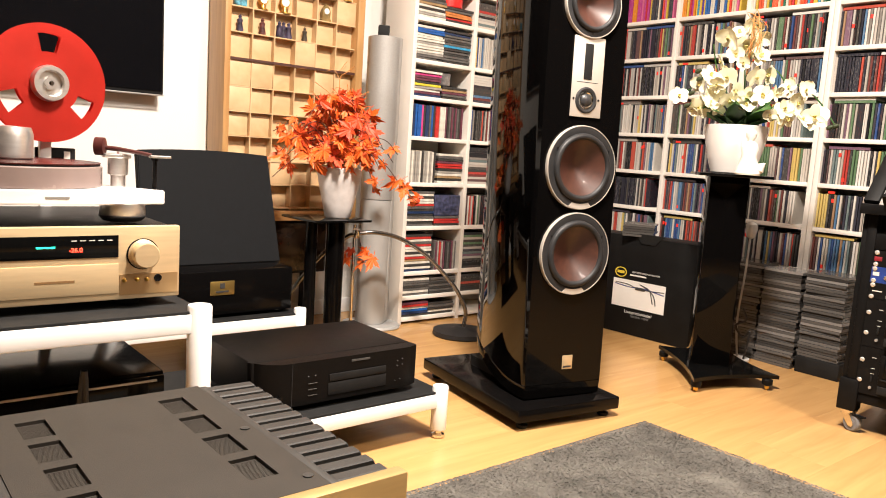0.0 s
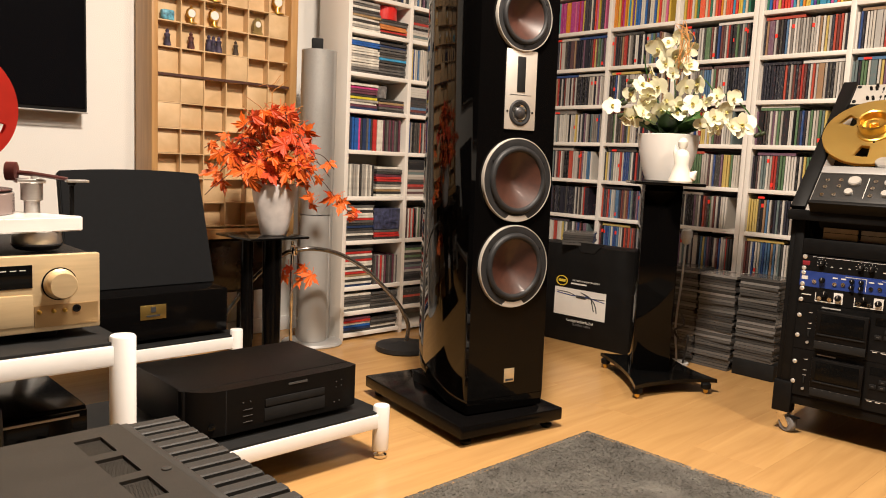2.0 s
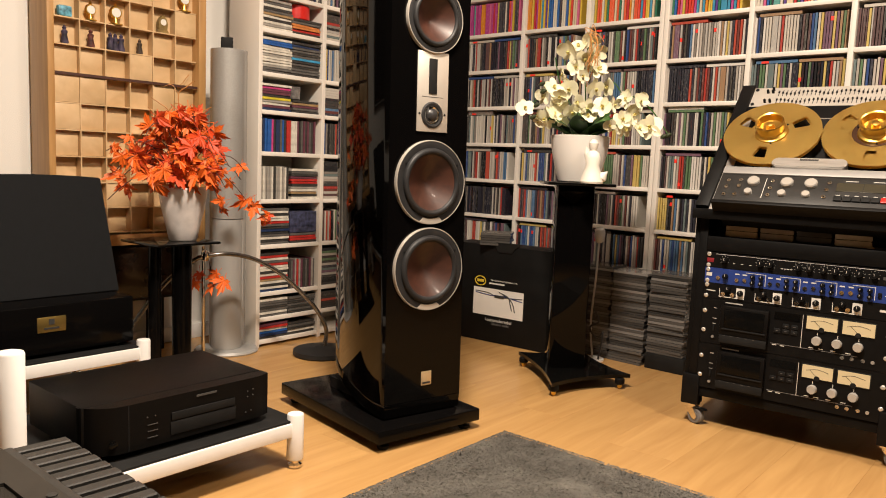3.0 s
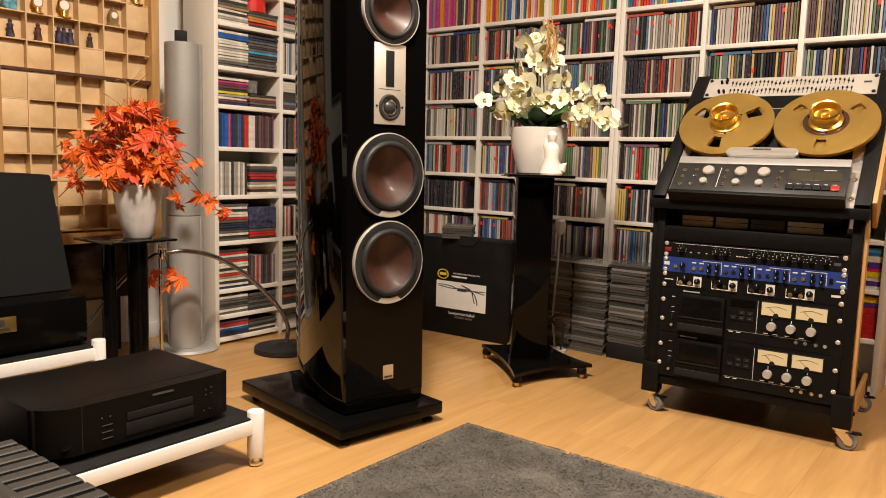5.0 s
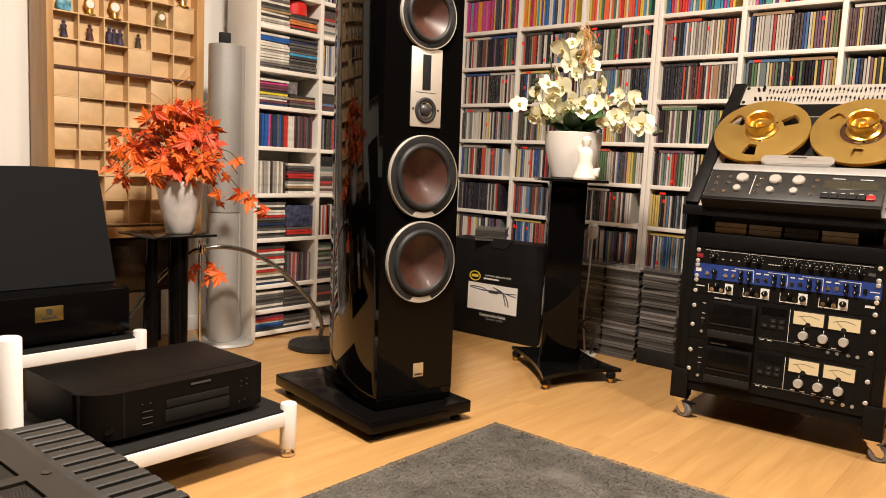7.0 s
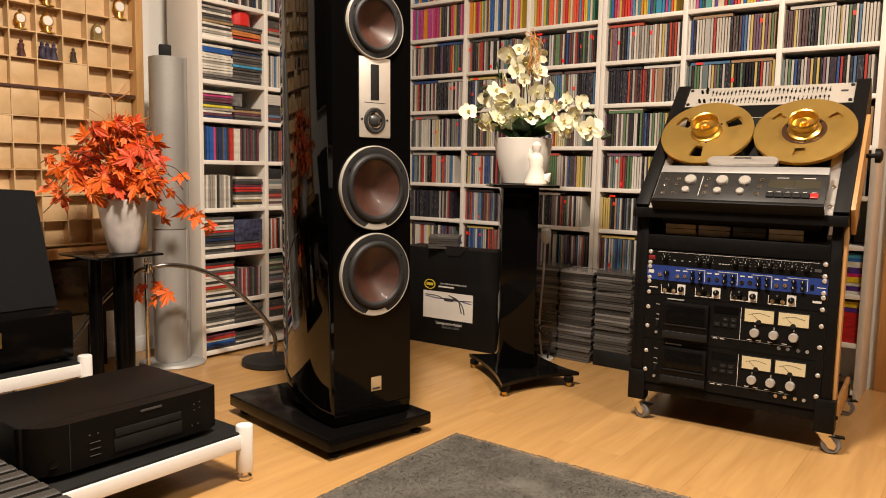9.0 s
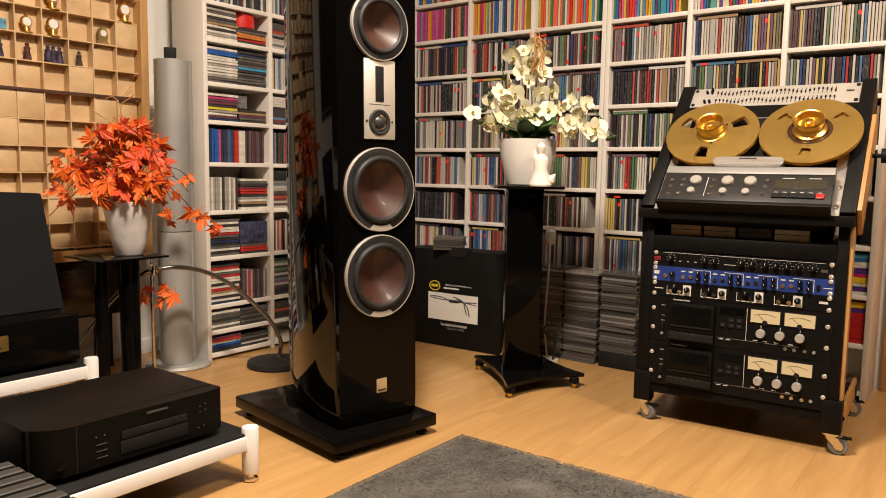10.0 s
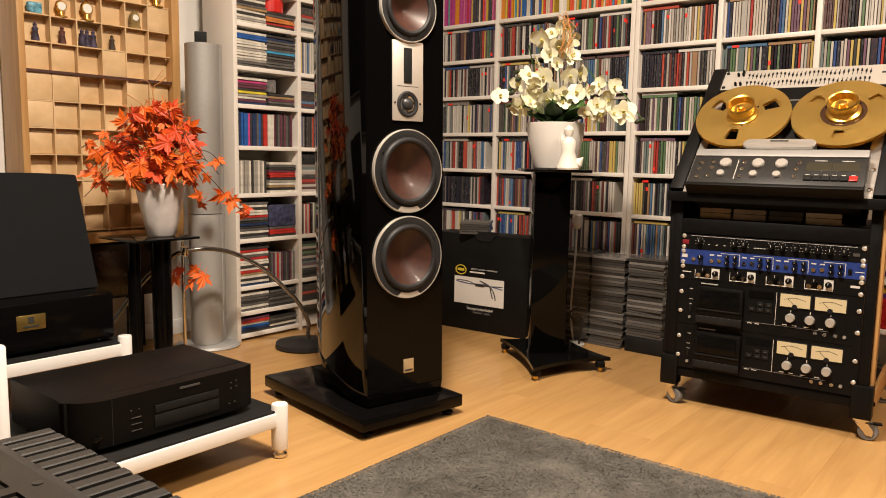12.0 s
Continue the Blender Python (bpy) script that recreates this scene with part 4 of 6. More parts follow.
for u, v, w in spots:
    u *= 0.74 if u < 0 else 0.92
    w += 0.03 if u > 0.1 else 0.0
    flower(uvw(u, v + r2.uniform(-0.02, 0.02), w), VR * 1.0 + UR * (u * 3 + r2.uniform(-1.0, 1.0)) + Vector((0, 0, r2.uniform(-0.7, 0.9))), r2.uniform(0.66, 1.0))
for k in range(6):
    u, w = r2.gauss(0, 0.06), r2.uniform(0.08, 0.3)
    flower(uvw(u * (1.2 - 2 * w), 0.06 + r2.uniform(-0.05, 0.04), w), VR + UR * r2.uniform(-1.3, 1.3) + Vector((0, 0, r2.uniform(-0.8, 1.0))), r2.uniform(0.65, 0.95))
for u, v, w in ((-0.15, 0.1, 0.13), (-0.13, 0.1, 0.175), (-0.16, 0.1, 0.09), (0.265, 0.1, 0.04), (0.28, 0.09, 0.045), (-0.135, 0.1, 0.2)):
    part("bud", turned([(0.0, -0.012), (0.006, -0.008), (0.008, 0.0), (0.006, 0.008), (0.0, 0.013)], 10, Matrix.Translation(uvw(u, v, w)) @ pose(0, 0, 0, 60, 20, 0)), M_BUD, orchid)
for a, l, up in ((10, 0.15, 0.75), (55, 0.16, 0.8), (95, 0.17, 0.7), (130, 0.19, 0.6), (165, 0.17, 0.85), (200, 0.18, 0.6), (240, 0.16, 0.8), (285, 0.18, 0.65), (330, 0.17, 0.8), (75, 0.13, 1.1), (150, 0.13, 1.1), (215, 0.14, 1.05)):
    part("leaf", petal_mesh("leaf", l, 0.062, pose(0, 0, 0.02, math.degrees(up), 0, a + 60), -0.35), M_GREEN, orchid, smooth=180)
for k in range(5):
    a = r2.uniform(-0.02, 0.04)
    part("tendril", piped(curve_pts([uvw(0.01, 0.03, 0.2), uvw(a, 0.08, 0.3 + 0.01 * k), uvw(0.03 - a, 0.06, 0.4 - 0.01 * k), uvw(a + 0.02, 0.08, 0.34), uvw(0.01 * k, 0.1, 0.26)], 6), 0.0013, 5), M_TWIG2, orchid)
bm = B()
lathe(bm, [(0.036, 0), (0.038, 0.006), (0.03, 0.03), (0.022, 0.06), (0.026, 0.082), (0.02, 0.098), (0.009, 0.106), (0.015, 0.118), (0.016, 0.13), (0.009, 0.141), (0.0, 0.144)], 20)
lathe(bm, [(0.0, -0.022), (0.014, -0.014), (0.018, 0.004), (0.0, 0.03)], 12, pose(0.03, -0.004, 0.02, 20, 40, 0))
lathe(bm, [(0.0, -0.03), (0.01, -0.02), (0.012, 0.01), (0.0, 0.04)], 10, pose(-0.012, 0.02, 0.085, -15, -10, 0))
one("figurine", bm, mat("cream_plaster", (0.78, 0.74, 0.66), 0.55, bump=0.3, bump_scale=60), "small cream plaster statuette leaning on the white pot", "figurine", pose(2.2, 1.285, 0.6945, 0, 0, -50))

# ---------- cable carton and the piles of empty cases ----------
CART = pose(2.513, 2.078, 0, 0, 0, -87)
ct = thing("carton", "black cardboard carton with a white picture label, standing on the floor", "carton", CART)
bm = B()
box(bm, -0.03, 0, 0.001, 0.5, 0.13, 0.412, bevel=0.003)
part("body", bm, M_CARTON, ct)
bm = B()
prism(bm, [(0.15, 0.425), (0.31, 0.425), (0.28, 0.405), (0.265, 0.385), (0.2, 0.385), (0.185, 0.405)], 0.0, 0.004, pose(0, 0.0, 0, 90))
part("flap", bm, M_MATT, ct)
lab = part("label_card", boxed(0.083, -0.0016, 0.114, 0.33, -0.0002, 0.229), M_PAPER, ct, "white label with a picture of cables")
for k, pts in enumerate((((0.095, 0.21), (0.15, 0.208), (0.2, 0.195), (0.3, 0.2)), ((0.095, 0.204), (0.16, 0.198), (0.22, 0.2), (0.3, 0.188)), ((0.21, 0.212), (0.25, 0.19), (0.265, 0.165), (0.27, 0.14)), ((0.2, 0.215), (0.24, 0.2), (0.25, 0.175), (0.258, 0.145)))):
    part("printed_cable", piped(curve_pts([(0.083 + (x - 0.085) * 1.12, -0.0022, z + 0.003) for x, z in pts], 5), 0.0016 if k < 2 else 0.0022, 5), M_INKD if k != 1 else M_BLUE, lab)
part("printed_plug", boxed(0.19, -0.0036, 0.193, 0.236, -0.0016, 0.205, bevel=0.0005), M_INKD, lab)
lg = B()
lathe(lg, [(0.03, 0.0003), (0.03, 0.0016), (0.025, 0.0016), (0.025, 0.0003), (0.03, 0.0003)], 28, pose(0.115, 0, 0.257, 90) @ Matrix.Diagonal((0.95, 0.7, 1, 1)), cap=False)
box(lg, 0.098, -0.0014, 0.252, 0.132, -0.0003, 0.263)
part("logo", lg, M_YELLOW, ct)
words("lettering", "Lautsprecherkabel", 0.0175, pose(0.213, -0.0006, 0.096, 90), M_PAPER, ct)
words("lettering", "Speaker cable", 0.0155, pose(0.222, -0.0006, 0.081, 90), mat("grey_print", (0.16, 0.16, 0.16), 0.6), ct)
words("lettering", "DEUTSCHE KABELMANUFAKTUR", 0.0088, pose(0.232, -0.0006, 0.264, 90), M_PAPER, ct)
part("print_line", boxed(0.16, -0.0012, 0.248, 0.236, -0.0003, 0.254), M_PAPER, ct)
r3 = random.Random(5)


def jewel_pile(x, y, z, n, turn, label):
    pl = Pieces()
    for k in range(n):
        m = pose(x + r3.uniform(-0.005, 0.004), y + r3.uniform(-0.003, 0.003), 0, 0, 0, turn + r3.uniform(-2.2, 2.2))
        pl.add(-0.071, -0.062, z, 0.071, 0.062, z + 0.0091, m)
        z += 0.0102
    pl.link("jewel_case_pile", M_CASES, label, "empty CD cases")
    return z


for y, n in ((1.502, 36), (1.353, 35), (1.196, 30)):
    low = 0.06 if n == 30 else 0.0
    jewel_pile(2.725, y, low + 0.0005, n, -90, "tall pile of clear empty CD cases on the floor")
one("storage_box", boxed(2.655, 1.115, 0.0, 2.79, 1.268, 0.0595, bevel=0.003), M_MATT, "flat black box under a pile of clear cases", "box")
jewel_pile(2.575, 1.93, 0.4126, 5, 30, "short pile of clear CD cases on the black carton")
gl = thing("gooseneck_lamp", "small silver gooseneck lamp beside the piles of cases", "lamp")
part("stem", piped(curve_pts([(2.6, 1.46, 0.012), (2.6, 1.475, 0.15), (2.6, 1.465, 0.33), (2.6, 1.462, 0.44), (2.6, 1.46, 0.47)], 6), 0.004, 8), M_SILVER, gl)
part("head", turned([(0.008, 0.46), (0.016, 0.468), (0.021, 0.49), (0.02, 0.512), (0.012, 0.522), (0.0, 0.524)], 20, pose(2.6, 1.46, 0)), M_SILVER, gl)
part("base", turned([(0.045, 0.0), (0.045, 0.008), (0.02, 0.014)], 24, pose(2.6, 1.46, 0)), M_WHITE, gl)
part("cable", piped(curve_pts([(2.585, 1.45, 0.2), (2.58, 1.43, 0.16), (2.585, 1.47, 0.13), (2.59, 1.44, 0.09), (2.58, 1.41, 0.12), (2.59, 1.43, 0.004)], 6), 0.004, 6), M_RUBBER, gl)

# ---------- arc lamp, silver column speaker ----------
M_GUN = mat("dark_chrome", (0.22, 0.21, 0.2), 0.22, 0.9)
arc = thing("arc_lamp_stand", "bent chrome tube stand with a round black foot", "lamp stand")
A = [(1.868, 2.2, 0.03), (1.876, 2.2, 0.095), (1.835, 2.21, 0.175), (1.766, 2.22, 0.249), (1.683, 2.24, 0.325), (1.588, 2.27, 0.38), (1.491, 2.29, 0.401), (1.43, 2.32, 0.391), (1.4, 2.335, 0.38), (1.318, 2.38, 0.303), (1.229, 2.41, 0.181), (1.16, 2.43, 0.07)]
part("tube", piped(curve_pts(A, 6), 0.008, 12), M_GUN, arc)
part("post", piped([(1.435, 2.335, 0.0), (1.435, 2.335, 0.39), (1.435, 2.335, 0.425)], 0.006, 10), M_CHROME, arc)
part("clamp", turned([(0.012, 0.0), (0.014, 0.004), (0.014, 0.03), (0.008, 0.036)], 12, pose(1.433, 2.32, 0.378)), M_CHROME, arc)
part("base", turned([(0.105, 0.0), (0.11, 0.006), (0.108, 0.02), (0.03, 0.028), (0.02, 0.034)], 40, pose(1.862, 2.205, 0)), M_RUBBER, arc, "heavy round black foot")
cs_ = thing("column_speaker", "slim silver column speaker on an oval foot", "loudspeaker", pose(1.622, 2.478, 0, 0, 0, -38))
bm = B()
out = [(0.056 * math.cos(a), -0.06 * math.sin(a) - 0.005) for a in [math.pi * k / 14 for k in range(15)]] + [(-0.056, 0.035), (0.056, 0.035)]
prism(bm, out, 0.02, 0.505)
M_PALE = mat("pale_silver_paint", (0.43, 0.43, 0.42), 0.45, 0.15, vary=0.04, scale=8)
part("lower_body", bm, M_PALE, cs_)
bm = B()
prism(bm, [(x * 1.03, y * 1.03) for x, y in out], 0.508, 1.118)
part("grille", bm, mat("silver_grille_cloth", (0.36, 0.355, 0.34), 0.55, 0.3, vary=0.06, scale=200, bump=0.4, bump_scale=1200), cs_)
bm = B()
prism(bm, [(-0.058, 0.0), (-0.066, 0.03), (-0.06, 0.05), (0.06, 0.05), (0.066, 0.03), (0.058, 0.0)], 0.02, 1.123)
part("rear_shell", bm, M_PALE, cs_)
bm = B()
lathe(bm, [(0.115, 0.0), (0.118, 0.005), (0.112, 0.014), (0.06, 0.02)], 40, Matrix.Diagonal((1, 0.85, 1, 1)))
part("foot", bm, M_PALE, cs_)
one("small_receiver", boxed(-0.02, -0.015, 0, 0.022, 0.018, 0.045, bevel=0.003), M_MATT, "small black receiver box on the silver column", "receiver", pose(1.637, 2.513, 1.1235, 0, 0, -30))
one("cable", piped(curve_pts([(1.66, 2.74, 1.15), (1.665, 2.74, 1.5), (1.66, 2.742, 2.0), (1.66, 2.742, 2.49)], 4), 0.003, 6), M_RUBBER, "thin dark cable running up the white wall", "cable")

# ---------- small glass table with maple bouquet ----------
tb = thing("side_table", "small side table with a smoked glass top and two black pillars", "table")
TC = pose(1.294, 2.3, 0, 0, 0, 2)
bm = B()
box(bm, -0.112, -0.112, 0.449, 0.112, 0.112, 0.457, TC, bevel=0.002)
part("glass_top", bm, M_GLASS_B, tb)
part("pillar", turned([(0.02, 0.012), (0.02, 0.449)], 20, pose(1.229, 2.285, 0)), M_LACQ2, tb)
part("pillar", turned([(0.03, 0.012), (0.032, 0.449)], 24, pose(1.318, 2.275, 0)), M_LACQ2, tb)
bm = B()
box(bm, -0.112, -0.112, 0.0, 0.112, 0.112, 0.012, TC, bevel=0.002)
part("base_plate", bm, M_LACQ2, tb)
VA = Vector((1.325, 2.28, 0.4575))
one("vase", turned([(0.0, 0), (0.04, 0), (0.044, 0.004), (0.054, 0.05), (0.067, 0.105), (0.075, 0.15), (0.077, 0.169), (0.073, 0.172), (0.068, 0.15), (0.0, 0.14)], 40), M_MARBLE, "marbled white ceramic vase on a glass table", "vase", Matrix.Translation(VA))
mp = thing("maple_bouquet", "bunch of bright orange artificial maple leaves in a vase", "bouquet", Matrix.Translation(VA + Vector((0, 0, 0.18))))


def maple_mesh(seed):
    r = random.Random(seed)
    pts = []
    lobes = [(-125, 0.5), (-62, 0.85), (0, 1.1), (62, 0.85), (125, 0.5)]
    for k, (a, l) in enumerate(lobes):
        l *= r.uniform(0.85, 1.1)
        for da, f in ((-26, 0.5), (-16, 0.7), (-9, 0.66), (0, 1.0), (9, 0.66), (16, 0.7), (26, 0.5)):
            b = radians(a + da + 90)
            pts.append((l * f * math.cos(b), l * f * math.sin(b)))
        if k < 4:
            b = radians((a + lobes[k + 1][0]) / 2 + 90)
            pts.append((0.34 * math.cos(b), 0.34 * math.sin(b)))
    bm = B()
    c = bm.verts.new((0, 0, 0))
    bend = r.uniform(0.12, 0.4)
    vs = [bm.verts.new((x, y, -bend * (x * x + y * y) + 0.08 * math.sin(7 * x + seed))) for x, y in pts]
    for a, b in zip(vs, vs[1:]):
        bm.faces.new((c, a, b))
    tube(bm, [(0, 0, 0), (0, -0.35, -0.03), (0.05, -0.75, -0.12)], [0.022, 0.018, 0.02], 4)
    me = bpy.data.meshes.new("leaf")
    bm.to_mesh(me)
    bm.free()
    me.materials.append(M_MAPLE if seed % 3 else M_MAPLE2)
    return me


LEAVES = [maple_mesh(k) for k in range(6)]
r4 = random.Random(8)
MU, MV = Vector((0.79, -0.61, 0)), Vector((-0.61, -0.79, 0))


def muv(u, v, w):
    return MU * u + MV * v + Vector((0, 0, w))


def leaf(at, size, parent=None):
    ob = new("leaf", r4.choice(LEAVES))
    ob.parent = parent or mp
    face = MV * r4.uniform(0.3, 1.0) + MU * r4.uniform(-0.7, 0.7) + Vector((0, 0, r4.uniform(-0.3, 0.9)))
    q = face.to_track_quat("Z", "Y").to_matrix().to_4x4()
    ob.matrix_local = Matrix.Translation(at) @ q @ pose(0, 0, 0, 0, 0, r4.uniform(90, 270)) @ Matrix.Scale(size, 4)
    return ob


branches = []
for k in range(26):
    a = math.pi * (0.02 + 0.96 * k / 25)
    reach = r4.uniform(0.1, 0.165) * (1.0 + 0.25 * abs(math.cos(a)))
    v = r4.uniform(-0.07, 0.12)
    u, w = reach * math.cos(a), 0.02 + 0.19 * math.sin(a) * r4.uniform(0.75, 1.1)
    branches.append([(0, 0, -0.02), (u * 0.35, v * 0.5, w * 0.75 + 0.03), (u * 0.75, v, w + 0.02), (u, v * 1.2, w - 0.03 * abs(math.cos(a)))])
branches += [[(0, 0, 0), (0.08, 0.05, 0.07), (0.16, 0.06, 0.01), (0.22, 0.07, -0.06), (0.28, 0.07, -0.11)], [(0, 0, 0), (0.07, 0.08, 0.04), (0.11, 0.09, -0.02), (0.125, 0.09, -0.08)],
             [(0, 0, 0), (-0.08, 0.06, 0.05), (-0.16, 0.08, -0.0), (-0.21, 0.09, -0.05)], [(0, 0, 0), (-0.09, 0.02, 0.12), (-0.17, 0.03, 0.13), (-0.225, 0.03, 0.1)]]
for n_b, b in enumerate(branches):
    grown = 1.0 if n_b < 26 else 0.72
    pts = curve_pts([muv(*p) for p in b], 5)
    part("twig", piped(pts, 0.0014, 5), M_TWIG, mp)
    for j, p in enumerate(pts[4:]):
        if r4.random() < 0.27:
            leaf(p + Vector((r4.uniform(-0.015, 0.015), r4.uniform(-0.015, 0.015), r4.uniform(-0.01, 0.02))), grown * r4.uniform(0.045, 0.066))
for k in range(9):
    leaf(muv(-0.1 + 0.025 * k + r4.uniform(-0.01, 0.01), 0.085 + r4.uniform(-0.01, 0.015), 0.03 + r4.uniform(0, 0.025)), r4.uniform(0.05, 0.066))
for k in range(18):
    a, rr = r4.uniform(0, 2 * math.pi), r4.uniform(0.0, 0.12)
    leaf(muv(rr * math.cos(a) * 1.1, 0.06 + r4.uniform(-0.03, 0.05), 0.06 + 0.07 * r4.uniform(-1, 1)), r4.uniform(0.05, 0.068))
for u, w, turn in ((-0.01, 0.33, 0.05), (-0.04, 0.27, -0.05), (0.03, 0.25, 0.06), (0.0, 0.22, 0.04), (-0.07, 0.24, -0.03)):
    part("tendril", piped(curve_pts([muv(0, 0, 0.1), muv(u * 0.4, 0.02, w * 0.6), muv(u, 0.03, w * 0.86), muv(u + turn * 0.5, 0.035, w * 0.94), muv(u + turn, 0.04, w)], 6), 0.0016, 5), M_TWIG2, mp)
    part("tendril", piped(curve_pts([muv(u, 0.03, w * 0.86), muv(u - turn * 0.4, 0.03, w * 0.95), muv(u - turn * 0.9, 0.03, w * 0.93)], 5), 0.0012, 5), M_TWIG2, mp)
hb = thing("maple_sprig", "small orange maple sprig hanging from the chrome stand", "sprig", Matrix.Translation((1.44, 2.305, 0.4)))
part("twig", piped(curve_pts([(0, 0.012, 0.0), (-0.005, -0.01, -0.04), (0.0, -0.02, -0.08), (0.02, -0.02, -0.1)], 5), 0.0014, 5), M_TWIG, hb)
for u, w, s in ((-0.045, -0.09, 0.05), (-0.03, -0.06, 0.036), (0.012, -0.105, 0.05), (0.05, -0.085, 0.06), (0.025, -0.06, 0.036)):
    leaf(muv(u, 0.03, w), s, hb)


# ---------- white tube stands ----------
def tube_stand(label, x0, x1, y0, y1, deck, low=0.012, top=None, r=0.02, cap=0.0):
    """Four round legs, four rails and a black board; deck: height of the board's top."""
    ob = thing("equipment_stand", label, "equipment stand")
    top = top or deck + 0.012
    for x in (x0, x1):
        for y in (y0, y1):
            leg = part("leg", turned([(r * 0.96, 0.022), (r, 0.024), (r, top - 0.004), (r * 0.92, top - 0.001), (r * 0.7, top)], 28, pose(x, y, 0)), M_WHITE, ob)
            part("levelling_foot", turned([(0.014, 0.0), (0.0165, 0.003), (0.0165, 0.009), (0.008, 0.012), (0.008, 0.022)], 18, pose(x, y, 0)), M_CHROME, leg)
    h = 0.034
    z0, z1 = deck - 0.006 - h, deck - 0.006
    for y in (y0, y1):
        part("rail", boxed(x0 + r * 0.8, y - 0.011, z0, x1 - r * 0.8, y + 0.011, z1, bevel=0.003), M_WHITE, ob)
    for x in (x0, x1):
        part("rail", boxed(x - 0.011, y0 + r * 0.8, z0, x + 0.011, y1 - r * 0.8, z1, bevel=0.003), M_WHITE, ob)
    part("board", boxed(x0 - 0.006, y0 - 0.006, deck - 0.0055, x1 + 0.006, y1 + 0.006, deck, bevel=0.0015), M_MATT, ob, "matt black board")
    return ob


tube_stand("low white tube stand with a black board", 0.5, 1.123, 1.434, 1.87, 0.12, top=0.134)
sA = tube_stand("tall white tube stand carrying an amplifier and turntable", -0.28, 0.467, 1.336, 1.86, 0.402, top=0.412, r=0.0215)
tube_stand("white tube stand with a black board", 0.52, 1.08, 2.075, 2.52, 0.187, top=0.203, r=0.019)

# disc player
M_BRIGHT = mat("bright_silver_knob", (0.68, 0.65, 0.6), 0.2, 0.55)
M_DIMINK = mat("dim_silver_print", (0.06, 0.057, 0.054), 0.5)
dp = thing("disc_player", "black disc player with a rounded front on a low stand", "disc player", pose(0.01, -0.007, 0.0266) @ Matrix.Scale(0.9655, 4))
bm = B()
FX0, FX1, FY = 0.662, 1.102, 1.527
cy = []
for k in range(17):
    u = k / 16
    cy.append((FX0 + (FX1 - FX0) * u, FY + 0.05 * (1 - min(1, u / 0.16)) ** 2 + 0.012 * max(0, (u - 0.9) / 0.1) ** 2))
prism(bm, cy + [(FX1, FY + 0.04), (FX0, FY + 0.06)], 0.112, 0.213)
part("front_panel", bm, M_PLAYER, dp, smooth=50)
part("housing", boxed(FX0 + 0.002, FY + 0.0405, 0.114, FX1 - 0.002, 1.83, 0.2145, bevel=0.003), M_PLAYER, dp)
for x in (FX0 + 0.05, FX1 - 0.05):
    for y in (FY + 0.07, 1.79):
        part("foot", turned([(0.02, 0.0968), (0.022, 0.112)], 18, pose(x, y, 0)), M_RUBBER, dp)
part("disc_drawer", boxed(0.84, FY - 0.003, 0.158, 1.0, FY - 0.0005, 0.176, bevel=0.001), M_MATT, dp)
part("display_window", boxed(0.838, FY - 0.002, 0.125, 1.002, FY - 0.0005, 0.155, bevel=0.001), M_MATT, dp)
part("seam", boxed(0.7435, FY - 0.0008, 0.113, 0.745, FY + 0.004, 0.212), M_RUBBER, dp)
for k, z in enumerate((0.132, 0.146, 0.16)):
    part("button", boxed(0.785, FY - 0.002, z, 0.808, FY - 0.0005, z + 0.0014), M_DIMINK, dp)
for x, z in ((0.785, 0.178), (0.803, 0.178), (1.035, 0.183), (1.05, 0.186), (1.035, 0.17), (1.05, 0.172), (1.03, 0.133), (1.045, 0.135)):
    part("button", turned([(0.0014, 0.0), (0.0014, 0.0024), (0.0008, 0.003)], 8, pose(x, FY, z, 90)), M_DIMINK, dp)
part("power_button", turned([(0.009, 0.0), (0.009, 0.002), (0.007, 0.003), (0.0, 0.003)], 20, pose(0.712, FY + 0.003, 0.135, 90)), M_GLASS_B, dp)
part("name_bar", boxed(0.9, FY - 0.0022, 0.1985, 0.951, FY - 0.0005, 0.203), M_DIMINK, dp, "small silver name bar")

# big power amplifier on the floor stand
AX0, AX1, AY0, AY1, AZ = 0.004, 0.453, 0.716, 1.095, 0.348
pa = thing("power_amplifier", "large grey power amplifier with heat-sink fins and champagne gold front", "amplifier")
bm = B()
part("front_panel", boxed(AX0 - 0.005, AY0 - 0.022, 0.148, AX1 + 0.002, AY0 - 0.001, AZ + 0.002, bevel=0.003), M_GOLD_SHADED, pa, "champagne gold front panel")
bm = B()
prism(bm, [(0.0, 0.0), (0.045, 0.0), (0.037, -0.035), (0.01, -0.035)], 0.17, 0.318, pose(AX1 - 0.075, AY0 - 0.0222, 0))
part("front_handle", bm, M_GOLD_SHADED, pa)
bm = B()
prism(bm, [(0.0, 0.0), (0.045, 0.0), (0.037, -0.035), (0.01, -0.035)], 0.17, 0.318, pose(AX0 + 0.035, AY0 - 0.0222, 0))
part("front_handle", bm, M_GOLD_SHADED, pa)
bx0, bx1 = AX0 + 0.085, AX1 - 0.085
part("chassis", boxed(bx0 - 0.0, AY0, 0.155, bx1, AY1 - 0.004, AZ - 0.012), M_GREY, pa)
bm = B()
holes = []
for x0 in (0.126, 0.298):
    for k in range(4):
        y0 = AY0 + 0.051 + k * 0.0765
        holes.append((x0, y0, x0 + 0.034, y0 + 0.058))
xs = sorted({bx0, bx1} | {v for h in holes for v in (h[0], h[2])})
ys = sorted({AY0 + 0.001, AY1 - 0.004} | {v for h in holes for v in (h[1], h[3])})
